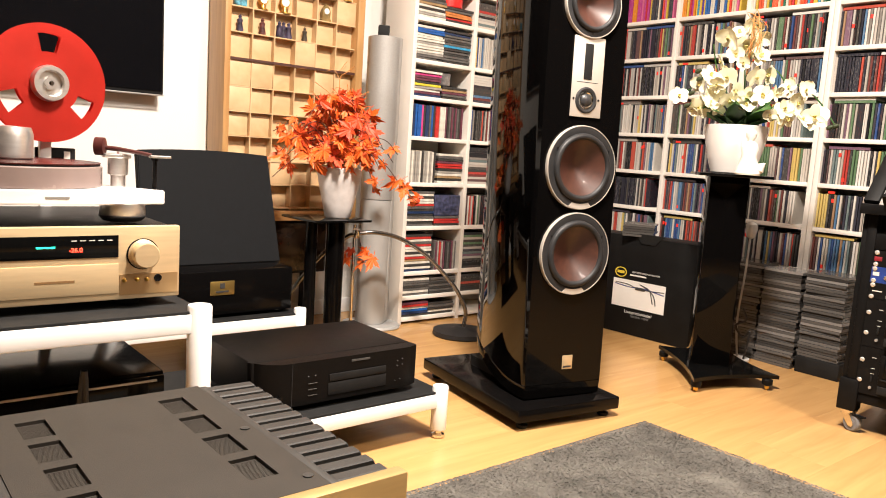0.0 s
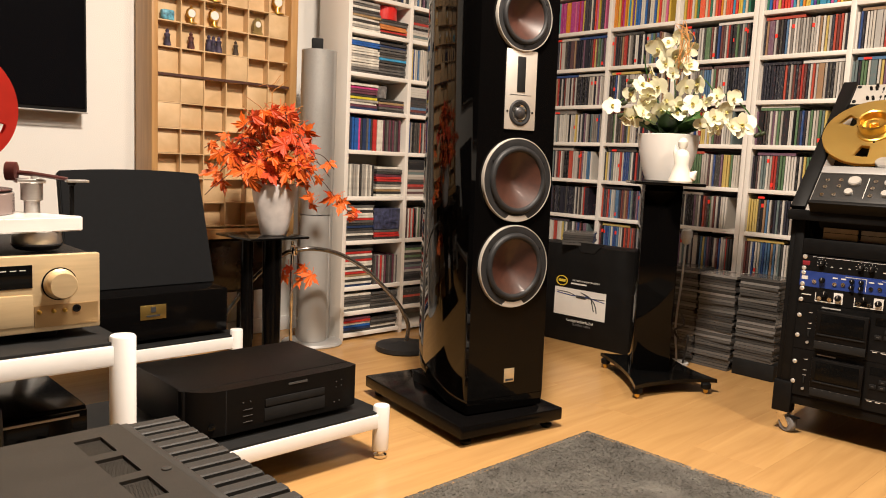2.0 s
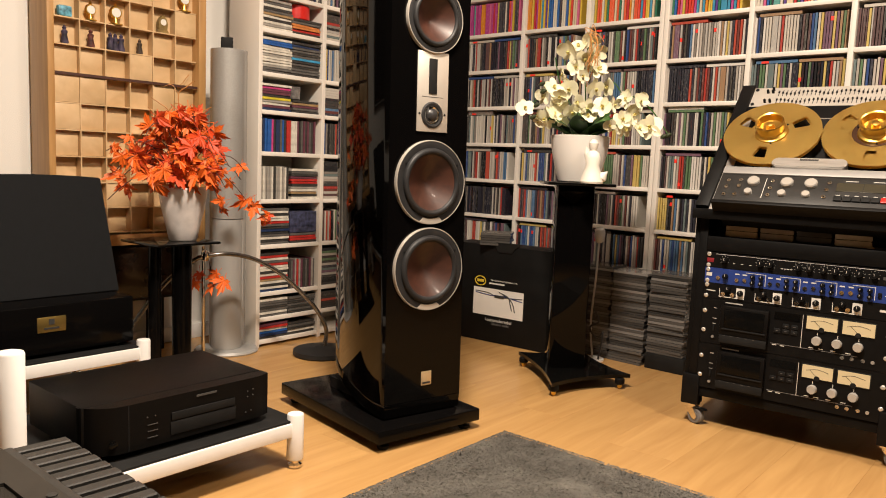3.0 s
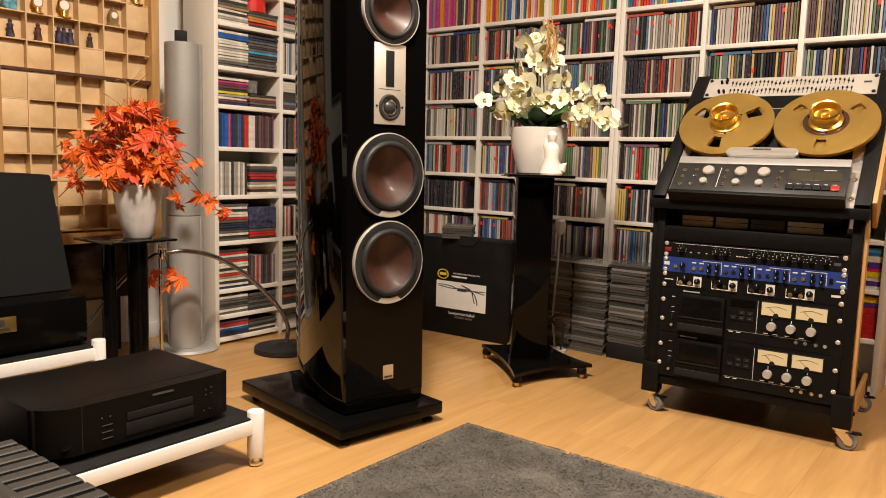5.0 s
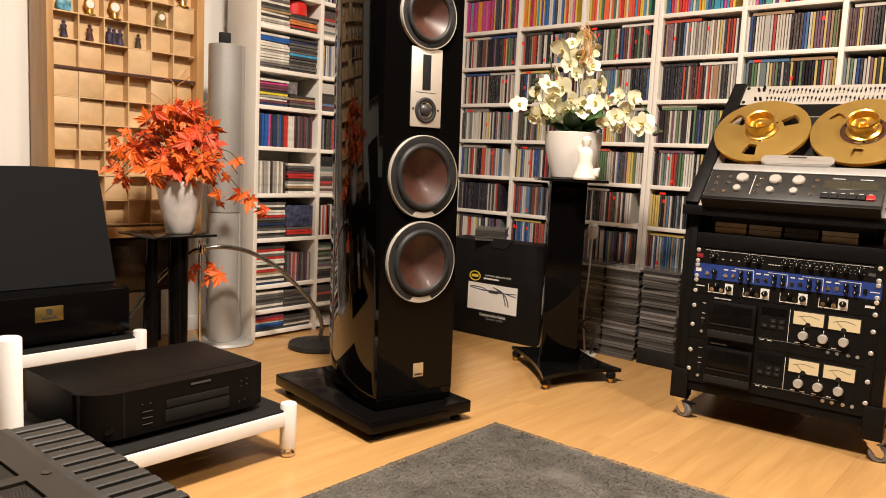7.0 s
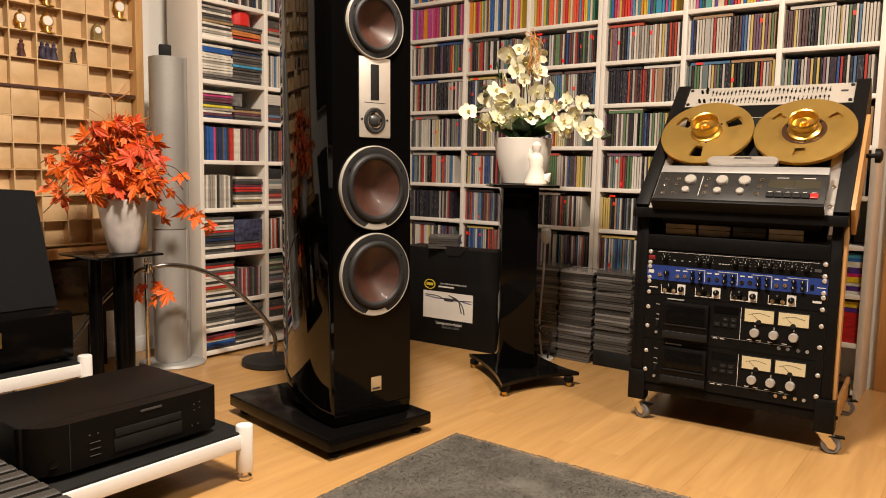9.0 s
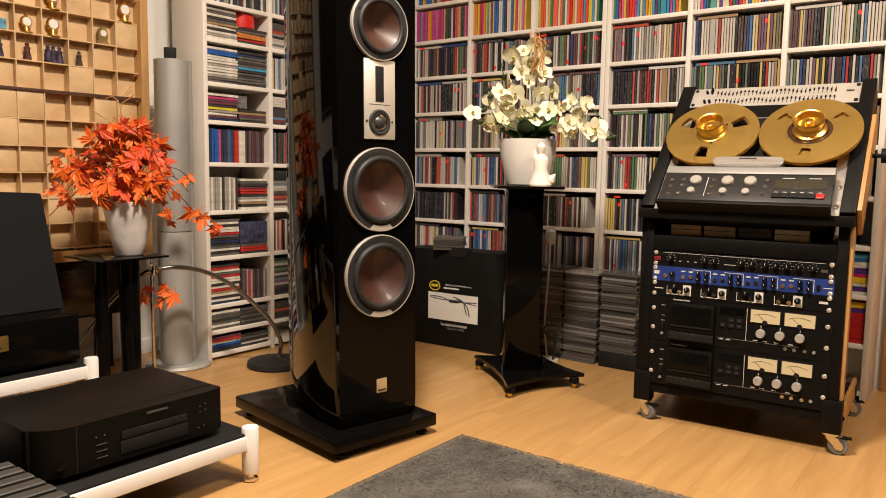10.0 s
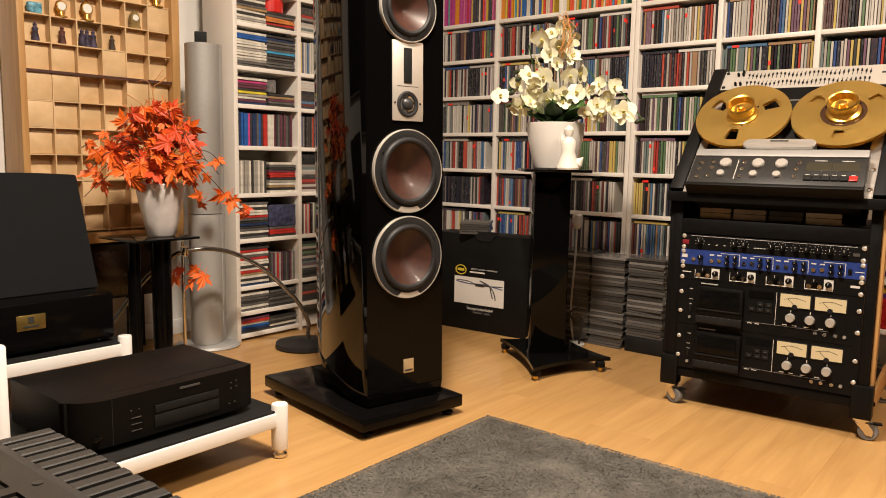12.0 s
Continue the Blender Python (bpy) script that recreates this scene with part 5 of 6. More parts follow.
for xa, xb in zip(xs, xs[1:]):
    for ya, yb in zip(ys, ys[1:]):
        mx, my = (xa + xb) / 2, (ya + yb) / 2
        if not any(h[0] < mx < h[2] and h[1] < my < h[3] for h in holes):
            box(bm, xa, ya, AZ - 0.0115, xb, yb, AZ)
bmesh.ops.remove_doubles(bm, verts=bm.verts, dist=1e-5)
part("top_cover", bm, M_GREY, pa, smooth=None)
for h in holes:
    bm = B()
    box(bm, h[0], h[1], AZ - 0.0105, h[2], h[3], AZ - 0.0046)
    for j in range(20):
        y = h[1] + 0.003 + j * (h[3] - h[1] - 0.006) / 19
        box(bm, h[0] + 0.002, y - 0.0008, AZ - 0.0047, h[2] - 0.002, y + 0.0008, AZ - 0.0042)
    part("vent_grille", bm, M_GREY, pa, smooth=None)
for y in (AY0 + 0.03, AY0 + 0.19):
    part("screw", turned([(0.006, AZ), (0.006, AZ + 0.0015), (0.002, AZ + 0.002)], 12, pose(bx1 - 0.012, y, 0)), M_FIN, pa)
NF = 13
for side, xa, xb in ((1, bx1, AX1 - 0.004), (-1, bx0, AX0 + 0.004)):
    part("heat_sink_core", boxed(min(xa + side * 0.0125, xb - side * 0.014), AY0 + 0.004, 0.17, max(xa + side * 0.0125, xb - side * 0.014), AY1 - 0.008, AZ - 0.01), M_FIN, pa)
    part("heat_sink_base", boxed(min(xa, xa + side * 0.012), AY0 + 0.002, 0.158, max(xa, xa + side * 0.012), AY1 - 0.006, AZ - 0.001, bevel=0.002), M_FIN, pa)
    for k in range(NF):
        y = AY0 + 0.016 + k * (AY1 - AY0 - 0.034) / (NF - 1)
        bm = B()
        x1, x2 = xa + side * 0.012, xb
        prism(bm, [(x1, 0.16), (x2, 0.16), (x2, AZ - 0.007), (x2 - side * 0.003, AZ - 0.003), (x1, AZ - 0.002)] if side > 0 else [(x1, 0.16), (x1, AZ - 0.002), (x2 + 0.003, AZ - 0.003), (x2, AZ - 0.007), (x2, 0.16)], -0.0092, 0.0092, pose(0, y, 0, 90))
        bmesh.ops.bevel(bm, geom=[e for e in bm.edges if abs(e.verts[0].co.y - e.verts[1].co.y) < 1e-4 and max(v.co.z for v in e.verts) > AZ - 0.02 and min(v.co.z for v in e.verts) > AZ - 0.02], offset=0.0016, segments=1, affect="EDGES")
        part("fin", bm, M_FIN, pa, smooth=None)
for x in (AX0 + 0.06, AX1 - 0.06):
    for y in (AY0 + 0.06, AY1 - 0.06):
        part("foot", turned([(0.028, 0.13), (0.03, 0.156)], 20, pose(x, y, 0)), M_RUBBER, pa)
ab = thing("amplifier_base", "low black platform under the power amplifier", "platform")
part("board", boxed(AX0 - 0.01, AY0 - 0.02, 0.1, AX1 - 0.01, AY1 + 0.01, 0.13, bevel=0.003), M_MATT, ab)
for x in (AX0 + 0.03, AX1 - 0.05):
    for y in (AY0 + 0.03, AY1 - 0.04):
        part("leg", turned([(0.02, 0.0), (0.02, 0.1)], 18, pose(x, y, 0)), M_BLACK, ab)

# gold preamplifier
PX0, PX1, PY0, PY1, PZ0, PZ1 = -0.015, 0.451, 1.395, 1.78, 0.418, 0.546
pre = thing("preamplifier", "champagne gold preamplifier with a large knob and lit display", "amplifier")
part("front_panel", boxed(PX0, PY0, PZ0, PX1, PY0 + 0.014, PZ1, bevel=0.002), M_GOLD, pre)
part("housing", boxed(PX0 + 0.005, PY0 + 0.0145, PZ0 + 0.003, PX1 - 0.005, PY1, PZ1 - 0.003, bevel=0.002), M_PLAYER, pre)
part("display_window", boxed(PX0 + 0.1, PY0 - 0.0012, 0.493, 0.345, PY0 - 0.0001, 0.531, bevel=0.0004), M_GLASS_B, pre)
words("level_display", "-26.0", 0.0105, pose(0.277, PY0 - 0.0016, 0.507, 90), M_LED_R, pre)
part("green_line", boxed(0.218, PY0 - 0.0018, 0.511, 0.246, PY0 - 0.0013, 0.514), M_LED_G, pre)
for k in range(5):
    part("print_line", boxed(0.27 + 0.014 * k, PY0 - 0.0017, 0.522, 0.279 + 0.014 * k, PY0 - 0.0013, 0.5235), M_INK, pre)
part("knob", turned([(0.0255, 0.0), (0.0255, 0.003), (0.0225, 0.005), (0.0225, 0.022), (0.0205, 0.025), (0.0, 0.0255)], 48, pose(0.386, PY0, 0.497, 90)), M_GOLD, pre, "large champagne gold volume knob")
part("knob_bezel", turned([(0.0275, 0.0), (0.0275, 0.0015), (0.0257, 0.0015)], 48, pose(0.386, PY0, 0.497, 90)), M_BLACK, pre)
part("lower_flap", boxed(PX0 + 0.012, PY0 - 0.0016, PZ0 + 0.012, 0.345, PY0 - 0.0001, 0.482, bevel=0.0006), M_GOLD, pre)
part("print_line", boxed(0.215, PY0 - 0.0021, 0.453, 0.275, PY0 - 0.0016, 0.4565), mat("brown_print", (0.2, 0.11, 0.04), 0.5), pre)
part("side_step", boxed(0.347, PY0 - 0.001, PZ0 + 0.008, PX1 - 0.004, PY0 - 0.0001, 0.462), mat("darker_gold", (0.55, 0.37, 0.18), 0.35, 0.8), pre)
for x in (0.354, 0.376, 0.393):
    part("button", turned([(0.0035, 0.0), (0.0035, 0.004), (0.002, 0.005)], 12, pose(x, PY0 - 0.001, 0.452, 90)), M_HUB, pre)
part("headphone_socket", turned([(0.0065, 0.0), (0.0065, 0.002), (0.004, 0.002), (0.004, 0.0005)], 18, pose(0.412, PY0 - 0.001, 0.4535, 90)), M_BLACK, pre)
for x in (PX0 + 0.05, PX1 - 0.08):
    for y in (PY0 + 0.05, PY1 - 0.05):
        part("foot", turned([(0.024, 0.4025), (0.026, PZ0)], 20, pose(x, y, 0)), M_RUBBER, pre)

# turntable on the preamplifier
tt = thing("turntable", "frosted acrylic turntable with a smoky platter and slim tonearm", "turntable", pose(0.014, -0.003, -0.009))
bm = B()
pl = [(-0.1, 1.45), (-0.06, 1.43), (0.3, 1.432), (0.425, 1.447), (0.43, 1.46), (0.33, 1.62), (0.18, 1.76), (0.1, 1.77), (-0.1, 1.6)]
prism(bm, pl, 0.588, 0.613)
bmesh.ops.bevel(bm, geom=list(bm.edges), offset=0.002, segments=2, affect="EDGES")
part("plinth", bm, M_ACRYL, tt, "frosted white acrylic plinth")
part("platter", turned([(0.148, 0.613), (0.15, 0.615), (0.15, 0.648), (0.148, 0.65)], 64, pose(0.2, 1.585, 0)), M_PLATTER, tt, "thick smoky acrylic platter")
part("mat", turned([(0.146, 0.65), (0.146, 0.653), (0.02, 0.653)], 64, pose(0.2, 1.585, 0)), M_MATT, tt)
part("record", turned([(0.147, 0.6532), (0.147, 0.655), (0.05, 0.6555)], 64, pose(0.2, 1.585, 0)), mat("vinyl_dark_red", (0.05, 0.012, 0.01), 0.25), tt)
part("name_bar", boxed(0.225, 1.4308, 0.5985, 0.262, 1.4325, 0.602), M_SILVER, tt)
ft = [(0.36, 1.475), (0.0, 1.475), (0.15, 1.72)]
for x, y in ft:
    f_ = part("foot", turned([(0.026, 0.5555), (0.034, 0.558), (0.04, 0.565), (0.04, 0.567)], 32, pose(x, y, 0)), M_RUBBER, tt)
    part("collar", turned([(0.0385, 0.567), (0.0395, 0.569), (0.038, 0.588)], 32, pose(x, y, 0)), M_ALU, f_)
arm = part("tonearm_base", turned([(0.013, 0.613), (0.013, 0.64), (0.018, 0.642), (0.018, 0.672), (0.012, 0.676)], 24, pose(0.352, 1.545, 0)), M_ALU, tt)
arm.location = (0.02, 0, -0.006)
part("bearing_housing", boxed(0.325, 1.53, 0.672, 0.372, 1.556, 0.68, bevel=0.002), M_ALU, arm)
part("armwand", piped(curve_pts([(0.33, 1.55, 0.69), (0.355, 1.53, 0.688), (0.4, 1.505, 0.681)], 5), [0.0045] * 5 + [0.004] * 5 + [0.0035], 12), mat("dark_red_wood", (0.06, 0.016, 0.013), 0.3), arm)
part("counterweight", turned([(0.01, -0.01), (0.0165, -0.008), (0.0165, 0.008), (0.01, 0.01)], 24, Matrix.Translation((0.322, 1.552, 0.692)) @ Euler((0, radians(90), radians(-30))).to_matrix().to_4x4()), mat("dark_red_wood", (0.05, 0.012, 0.01), 0.3), arm)
part("headshell", boxed(0.395, 1.49, 0.676, 0.432, 1.506, 0.681, bevel=0.001), M_ALU, arm)
part("armrest", turned([(0.004, 0.613), (0.004, 0.67), (0.007, 0.671), (0.007, 0.678)], 12, pose(0.408, 1.51, 0)), M_BLACK, arm)
part("lift", boxed(0.358, 1.562, 0.652, 0.374, 1.574, 0.684, bevel=0.001), M_ALU, arm)
part("clamp", turned([(0.035, 0.656), (0.038, 0.659), (0.038, 0.7), (0.034, 0.712), (0.0, 0.714)], 32, pose(0.2, 1.585, 0)), M_ALU, tt, "brushed metal record clamp")


# ---------- reels ----------
def reel_flange(r, windows, width, r0, r1, t, hub=0.036):
    bm = B()
    na = 120
    rs = [hub, r0 * 0.8, r0, (r0 + r1) / 2, r1, r - 0.002, r]
    ring = [[bm.verts.new((q * math.cos(2 * math.pi * k / na), q * math.sin(2 * math.pi * k / na), 0)) for k in range(na)] for q in rs]
    for i in range(len(rs) - 1):
        for k in range(na):
            mid = 360 * (k + 0.5) / na
            if 2 <= i <= 3 and any(abs((mid - w + 180) % 360 - 180) < width for w in windows):
                continue
            bm.faces.new((ring[i][k], ring[i][(k + 1) % na], ring[i + 1][(k + 1) % na], ring[i + 1][k]))
    bmesh.ops.solidify(bm, geom=bm.faces[:], thickness=t)
    bmesh.ops.delete(bm, geom=[v for v in bm.verts if not v.link_faces], context="VERTS")
    return bm


def put(bm, m):
    bmesh.ops.transform(bm, matrix=m, verts=bm.verts)
    return bm


rr = thing("tape_reel", "red metal tape reel standing upright on a white post", "tape reel", pose(0.312, 1.76, 0.7925, 90, 0, 12))
part("front_flange", put(reel_flange(0.117, (88, 208, 328), 13, 0.062, 0.098, 0.0016), pose(0, 0, 0.006)), M_RED, rr, "red anodised flange")
part("rear_flange", put(reel_flange(0.117, (88, 208, 328), 13, 0.062, 0.098, 0.0016), pose(0, 0, -0.006)), M_RED, rr)
part("hub", turned([(0.034, -0.006), (0.036, 0.012), (0.034, 0.022), (0.026, 0.022), (0.024, 0.012), (0.012, 0.012), (0.012, 0.02), (0.005, 0.02), (0.005, 0.01), (0.0, 0.01)], 40), M_ALU, rr, "satin metal hub")
pst = thing("reel_stand", "slim white post stand behind the turntable", "stand")
part("post", boxed(0.301, 1.776, 0.0, 0.323, 1.792, 0.8, bevel=0.002), M_WHITE, pst)
part("pin", turned([(0.005, 0.0), (0.005, 0.03)], 12, pose(0.312, 1.777, 0.7925, 90)), M_CHROME, pst)
part("base", boxed(0.2, 1.7, 0.0, 0.39, 1.85, 0.012, bevel=0.003), M_WHITE, pst)
br = part("bracket", boxed(0.296, 1.793, 0.634, 0.373, 1.803, 0.664, bevel=0.003), M_MATT, pst, "small dark plate")
part("tag", boxed(0.35, 1.7915, 0.638, 0.362, 1.793, 0.657), M_PAPER, br, "small white tag")

# mono amplifier with the sloped panel
ma = thing("mono_amplifier", "black amplifier with a large sloped dark panel and small brass plaque", "amplifier")
part("housing", boxed(0.645, 2.096, 0.197, 1.062, 2.5, 0.328, bevel=0.006), M_LACQ2, ma)
for x in (0.67, 1.03):
    for y in (2.14, 2.46):
        part("foot", turned([(0.017, 0.1875), (0.017, 0.198)], 20, pose(x, y, 0)), M_CHROME, ma)
bm = B()
out = [(-0.204 + 0.408 * k / 10, 0.352 - 0.008 * (2 * k / 10 - 1) ** 2) for k in range(11)]
prism(bm, [(-0.214, 0.0), (0.21, 0.0)] + out[::-1], -0.03, 0.0, pose(0.862, 2.2, 0.328, 90 - 17))
bmesh.ops.bevel(bm, geom=list(bm.edges), offset=0.003, segments=2, affect="EDGES")
part("sloped_panel", bm, mat("dark_cloth_panel", (0.007, 0.0075, 0.0085), 0.75, spec=0.12, vary=0.15, scale=60, bump=0.3, bump_scale=900), ma, "sloped dark grey cloth panel")
plq = part("plaque", boxed(0.8, 2.0935, 0.256, 0.873, 2.0958, 0.297, bevel=0.001), mat("dull_brass", (0.5, 0.34, 0.1), 0.35, 0.9), ma, "small brass plaque")
part("print_line", boxed(0.829, 2.0922, 0.276, 0.843, 2.0935, 0.291), M_INKD, plq)
part("print_line", boxed(0.817, 2.0922, 0.264, 0.855, 2.0935, 0.269), M_INKD, plq)

# receiver below the tall stand
rc = thing("receiver", "black receiver with a row of small silver knobs", "receiver")
part("housing", boxed(0.02, 1.455, 0.142, 0.447, 1.83, 0.262, bevel=0.004), M_LACQ2, rc)
part("front_panel", boxed(0.02, 1.445, 0.142, 0.445, 1.4545, 0.256, bevel=0.002), M_GLASS_B, rc)
part("trim", boxed(0.02, 1.442, 0.246, 0.43, 1.4448, 0.25), M_SILVER, rc)
for k in range(7):
    part("knob", turned([(0.006, 0.0), (0.006, 0.012), (0.004, 0.014)], 14, pose(0.18 + k * 0.032, 1.445, 0.215, 90)), M_CHROME, rc)
for x in (0.08, 0.405):
    for y in (1.48, 1.79):
        part("foot", turned([(0.02, 0.12), (0.02, 0.1425)], 16, pose(x, y, 0)), M_RUBBER, rc)
lb = thing("equipment_board", "low black board carrying the receiver", "stand")
part("board", boxed(0.05, 1.4, 0.1, 0.5, 1.85, 0.12, bevel=0.002), M_MATT, lb)
for x in (0.08, 0.46):
    for y in (1.44, 1.81):
        part("leg", turned([(0.015, 0.0), (0.015, 0.1)], 14, pose(x, y, 0)), M_BLACK, lb)
one("cable", piped(curve_pts([(0.285, 1.405, 0.23), (0.29, 1.39, 0.3), (0.3, 1.41, 0.15), (0.31, 1.4, 0.06), (0.36, 1.42, 0.005)], 6), 0.005, 8), M_RUBBER, "black cable hanging over the receiver", "cable")

# ---------- tape recorder rack ----------
RK = pose(2.1655, 0.8656, 0, 0, 0, -86.48)
rk = thing("equipment_rack", "black steel equipment rack on castors with wooden sides", "equipment rack", RK)
for a, b in ((-0.034, -0.0095), (0.4745, 0.5)):
    part("front_post", boxed(a, 0.0, 0.085, b, 0.035, 0.612, bevel=0.002), M_BLACK, rk)
    part("rear_post", boxed(0.2 + (a - 0.2) * 0.7, 0.25, 0.1, 0.2 + (b - 0.2) * 0.7, 0.285, 0.612, bevel=0.002), M_BLACK, rk)
part("side_batten", boxed(0.5005, 0.012, 0.06, 0.511, 0.05, 0.612, bevel=0.002), M_OAK, rk, "honey wood batten")
part("lower_side_rail", boxed(0.5005, 0.051, 0.06, 0.511, 0.43, 0.12, bevel=0.002), M_OAK, rk, "honey wood lower rail")
part("side_panel", boxed(-0.0475, 0.004, 0.07, -0.0345, 0.43, 0.612, bevel=0.002), M_BLACK, rk)
part("bottom_rail", boxed(-0.0095, 0.002, 0.088, 0.4745, 0.03, 0.116, bevel=0.002), M_BLACK, rk)
part("cross_bar", boxed(-0.0095, 0.0, 0.519, 0.4745, 0.02, 0.562, bevel=0.002), M_BLACK, rk)
part("bottom_board", boxed(-0.034, 0.036, 0.085, 0.5, 0.399, 0.1), M_BLACK, rk)
part("top_shelf", boxed(-0.05, -0.03, 0.613, 0.512, 0.3, 0.641, bevel=0.002), M_BLACK, rk)
for x in (-0.05, 0.463):
    for y in (-0.006, 0.395):
        part("corner_block", boxed(x, y - 0.002, 0.06, x + 0.05, y + 0.045, 0.15 if y < 0.1 else 0.1, bevel=0.003), M_BLACK, rk)


def castor(x, y, a):
    m = pose(x, y, 0, 0, 0, a)
    c = part("castor", put(turned([(0.016, 0.047), (0.016, 0.052), (0.024, 0.054), (0.024, 0.06)], 20), m), M_CHROME, rk)
    bm = B()
    for s in (-1, 1):
        prism(bm, [(-0.014, 0.047), (0.016, 0.047), (0.03, 0.024), (0.026, 0.014), (0.014, 0.016)], s * 0.0125 - 0.001, s * 0.0125 + 0.001, m @ pose(0, 0, 0, 90))
    part("fork", bm, M_CHROME, c)
    part("tyre", turned([(0.012, -0.009), (0.022, -0.01), (0.0255, -0.006), (0.0255, 0.006), (0.022, 0.01), (0.012, 0.009)], 28, m @ pose(0.018, 0, 0.0255, 90)), M_TYRE, c, "grey rubber tyre")
    part("wheel_hub", turned([(0.0, -0.0105), (0.0115, -0.0105), (0.0115, 0.0105), (0.0, 0.0105)], 20, m @ pose(0.018, 0, 0.0255, 90)), M_ALU, c)
    part("brake_lever", put(boxed(0.02, -0.01, 0.045, 0.05, 0.01, 0.049, bevel=0.001), m), M_BLACK, c)


castor(-0.025, 0.02, -20), castor(0.488, 0.02, 10), castor(-0.025, 0.41, 30), castor(0.488, 0.41, 20)
for z in (0.1, 0.22, 0.5):
    part("bolt", turned([(0.006, 0), (0.006, 0.003), (0.002, 0.004)], 10, pose(0.514, 0.02, z, 0, 90, 0)), M_BLACK, rk)
part("side_knob", turned([(0.006, 0), (0.006, 0.035), (0.02, 0.036), (0.02, 0.05), (0.01, 0.055)], 20, pose(0.51, 0.2, 0.8, 0, 90, 0)), M_BLACK, rk)
TILT = RK @ pose(0, -0.021, 0.631, -45)


def unit(name, label, m=RK):
    return thing(name, label, "rack unit", m)


def rack_screws(ob, za, zb, y=0.0):
    for x in (0.0, 0.4651):
        for z in (za, zb):
            part("rack_screw", turned([(0.0062, 0.0), (0.0062, 0.002), (0.004, 0.004), (0.0, 0.0042)], 14, pose(x, y, z, 90)), M_BRIGHT, ob)


def knob(ob, x, z, r, y, material=M_BLACK, h=0.012, mark=True):
    k = part("knob", turned([(r, 0.0), (r, h * 0.7), (r * 0.85, h), (0.0, h)], 20, pose(x, y, z, 90)), material, ob)
    if mark:
        part("pointer", boxed(x - 0.0006, y - h - 0.0006, z, x + 0.0006, y - h, z + r * 0.9), M_INK, k)
    return k


# one-unit dynamics processor
u1 = unit("effects_unit", "slim black effects unit with a row of knobs")
part("panel", boxed(-0.0085, -0.003, 0.4735, 0.4737, 0.0, 0.5168), M_BLACK, u1)
part("chassis", boxed(0.01, 0.0002, 0.475, 0.455, 0.25, 0.516), M_BLACK, u1)
rack_screws(u1, 0.511, 0.4793, -0.003)
part("edge_line", boxed(0.02, -0.0036, 0.5125, 0.45, -0.003, 0.5135), M_INK, u1)
part("emblem", boxed(-0.005, -0.0036, 0.488, 0.014, -0.003, 0.5, bevel=0.0002), mat("dark_red_emblem", (0.2, 0.008, 0.015), 0.5), u1)
for x in (0.045, 0.142, 0.168, 0.24, 0.268, 0.302, 0.329, 0.357, 0.386, 0.42):
    knob(u1, x, 0.497, 0.0075, -0.003)
    for a in range(-120, 121, 40):
        part("tick", boxed(-0.0004, -0.0005, 0.0105, 0.0004, 0.0, 0.0135, m=pose(x, -0.003, 0.497, 0, a, 0)), M_INK, u1, smooth=None)
for x in (0.068, 0.09, 0.112, 0.195, 0.203, 0.211, 0.219):
    part("print_line", boxed(x, -0.0035, 0.489, x + 0.006, -0.003, 0.491), M_INK, u1)
part("emblem", boxed(0.44, -0.0036, 0.489, 0.456, -0.003, 0.497), M_DIMINK, u1)
# blue compressor
u2 = unit("compressor", "slim blue audio compressor with many small knobs")
part("panel", boxed(-0.0085, -0.003, 0.429, 0.4737, 0.0, 0.4725), M_BLUE, u2)
part("chassis", boxed(0.01, 0.0002, 0.43, 0.455, 0.25, 0.472), M_BLACK, u2)
rack_screws(u2, 0.4666, 0.4349, -0.003)
for g in range(4):
    x0 = 0.082 + g * 0.089
    part("outline", boxed(x0 + 0.024, -0.0036, 0.4665, x0 + 0.077, -0.003, 0.468), M_INK, u2)
    part("outline", boxed(x0 + 0.0755, -0.0036, 0.434, x0 + 0.077, -0.003, 0.4665), M_INK, u2)
    for x, z in ((0.0, 0.444), (0.021, 0.446)):
        part("jack", turned([(0.0055, 0), (0.0055, 0.003), (0.003, 0.003), (0.003, 0.001)], 14, pose(x0 + x, -0.003, z, 90)), M_CHROME, u2)
    for x, z in ((0.0425, 0.458), (0.0425, 0.441), (0.065, 0.458), (0.065, 0.441)):
        knob(u2, x0 + x, z, 0.006, -0.003)
    for x in (0.0, 0.021):
        part("print_line", boxed(x0 + x - 0.006, -0.0035, 0.459, x0 + x + 0.006, -0.003, 0.4625), M_INK, u2)
part("jack", turned([(0.0055, 0), (0.0055, 0.003), (0.003, 0.003), (0.003, 0.001)], 14, pose(0.03, -0.003, 0.445, 90)), M_CHROME, u2)
knob(u2, 0.05, 0.451, 0.0075, -0.003)
part("power_switch", boxed(0.432, -0.006, 0.441, 0.441, -0.003, 0.455, bevel=0.0008), M_BLACK, u2)
part("print_line", boxed(-0.004, -0.0036, 0.448, 0.012, -0.003, 0.458), M_INK, u2)
part("print_line", boxed(0.448, -0.0036, 0.447, 0.47, -0.003, 0.449), M_INK, u2)
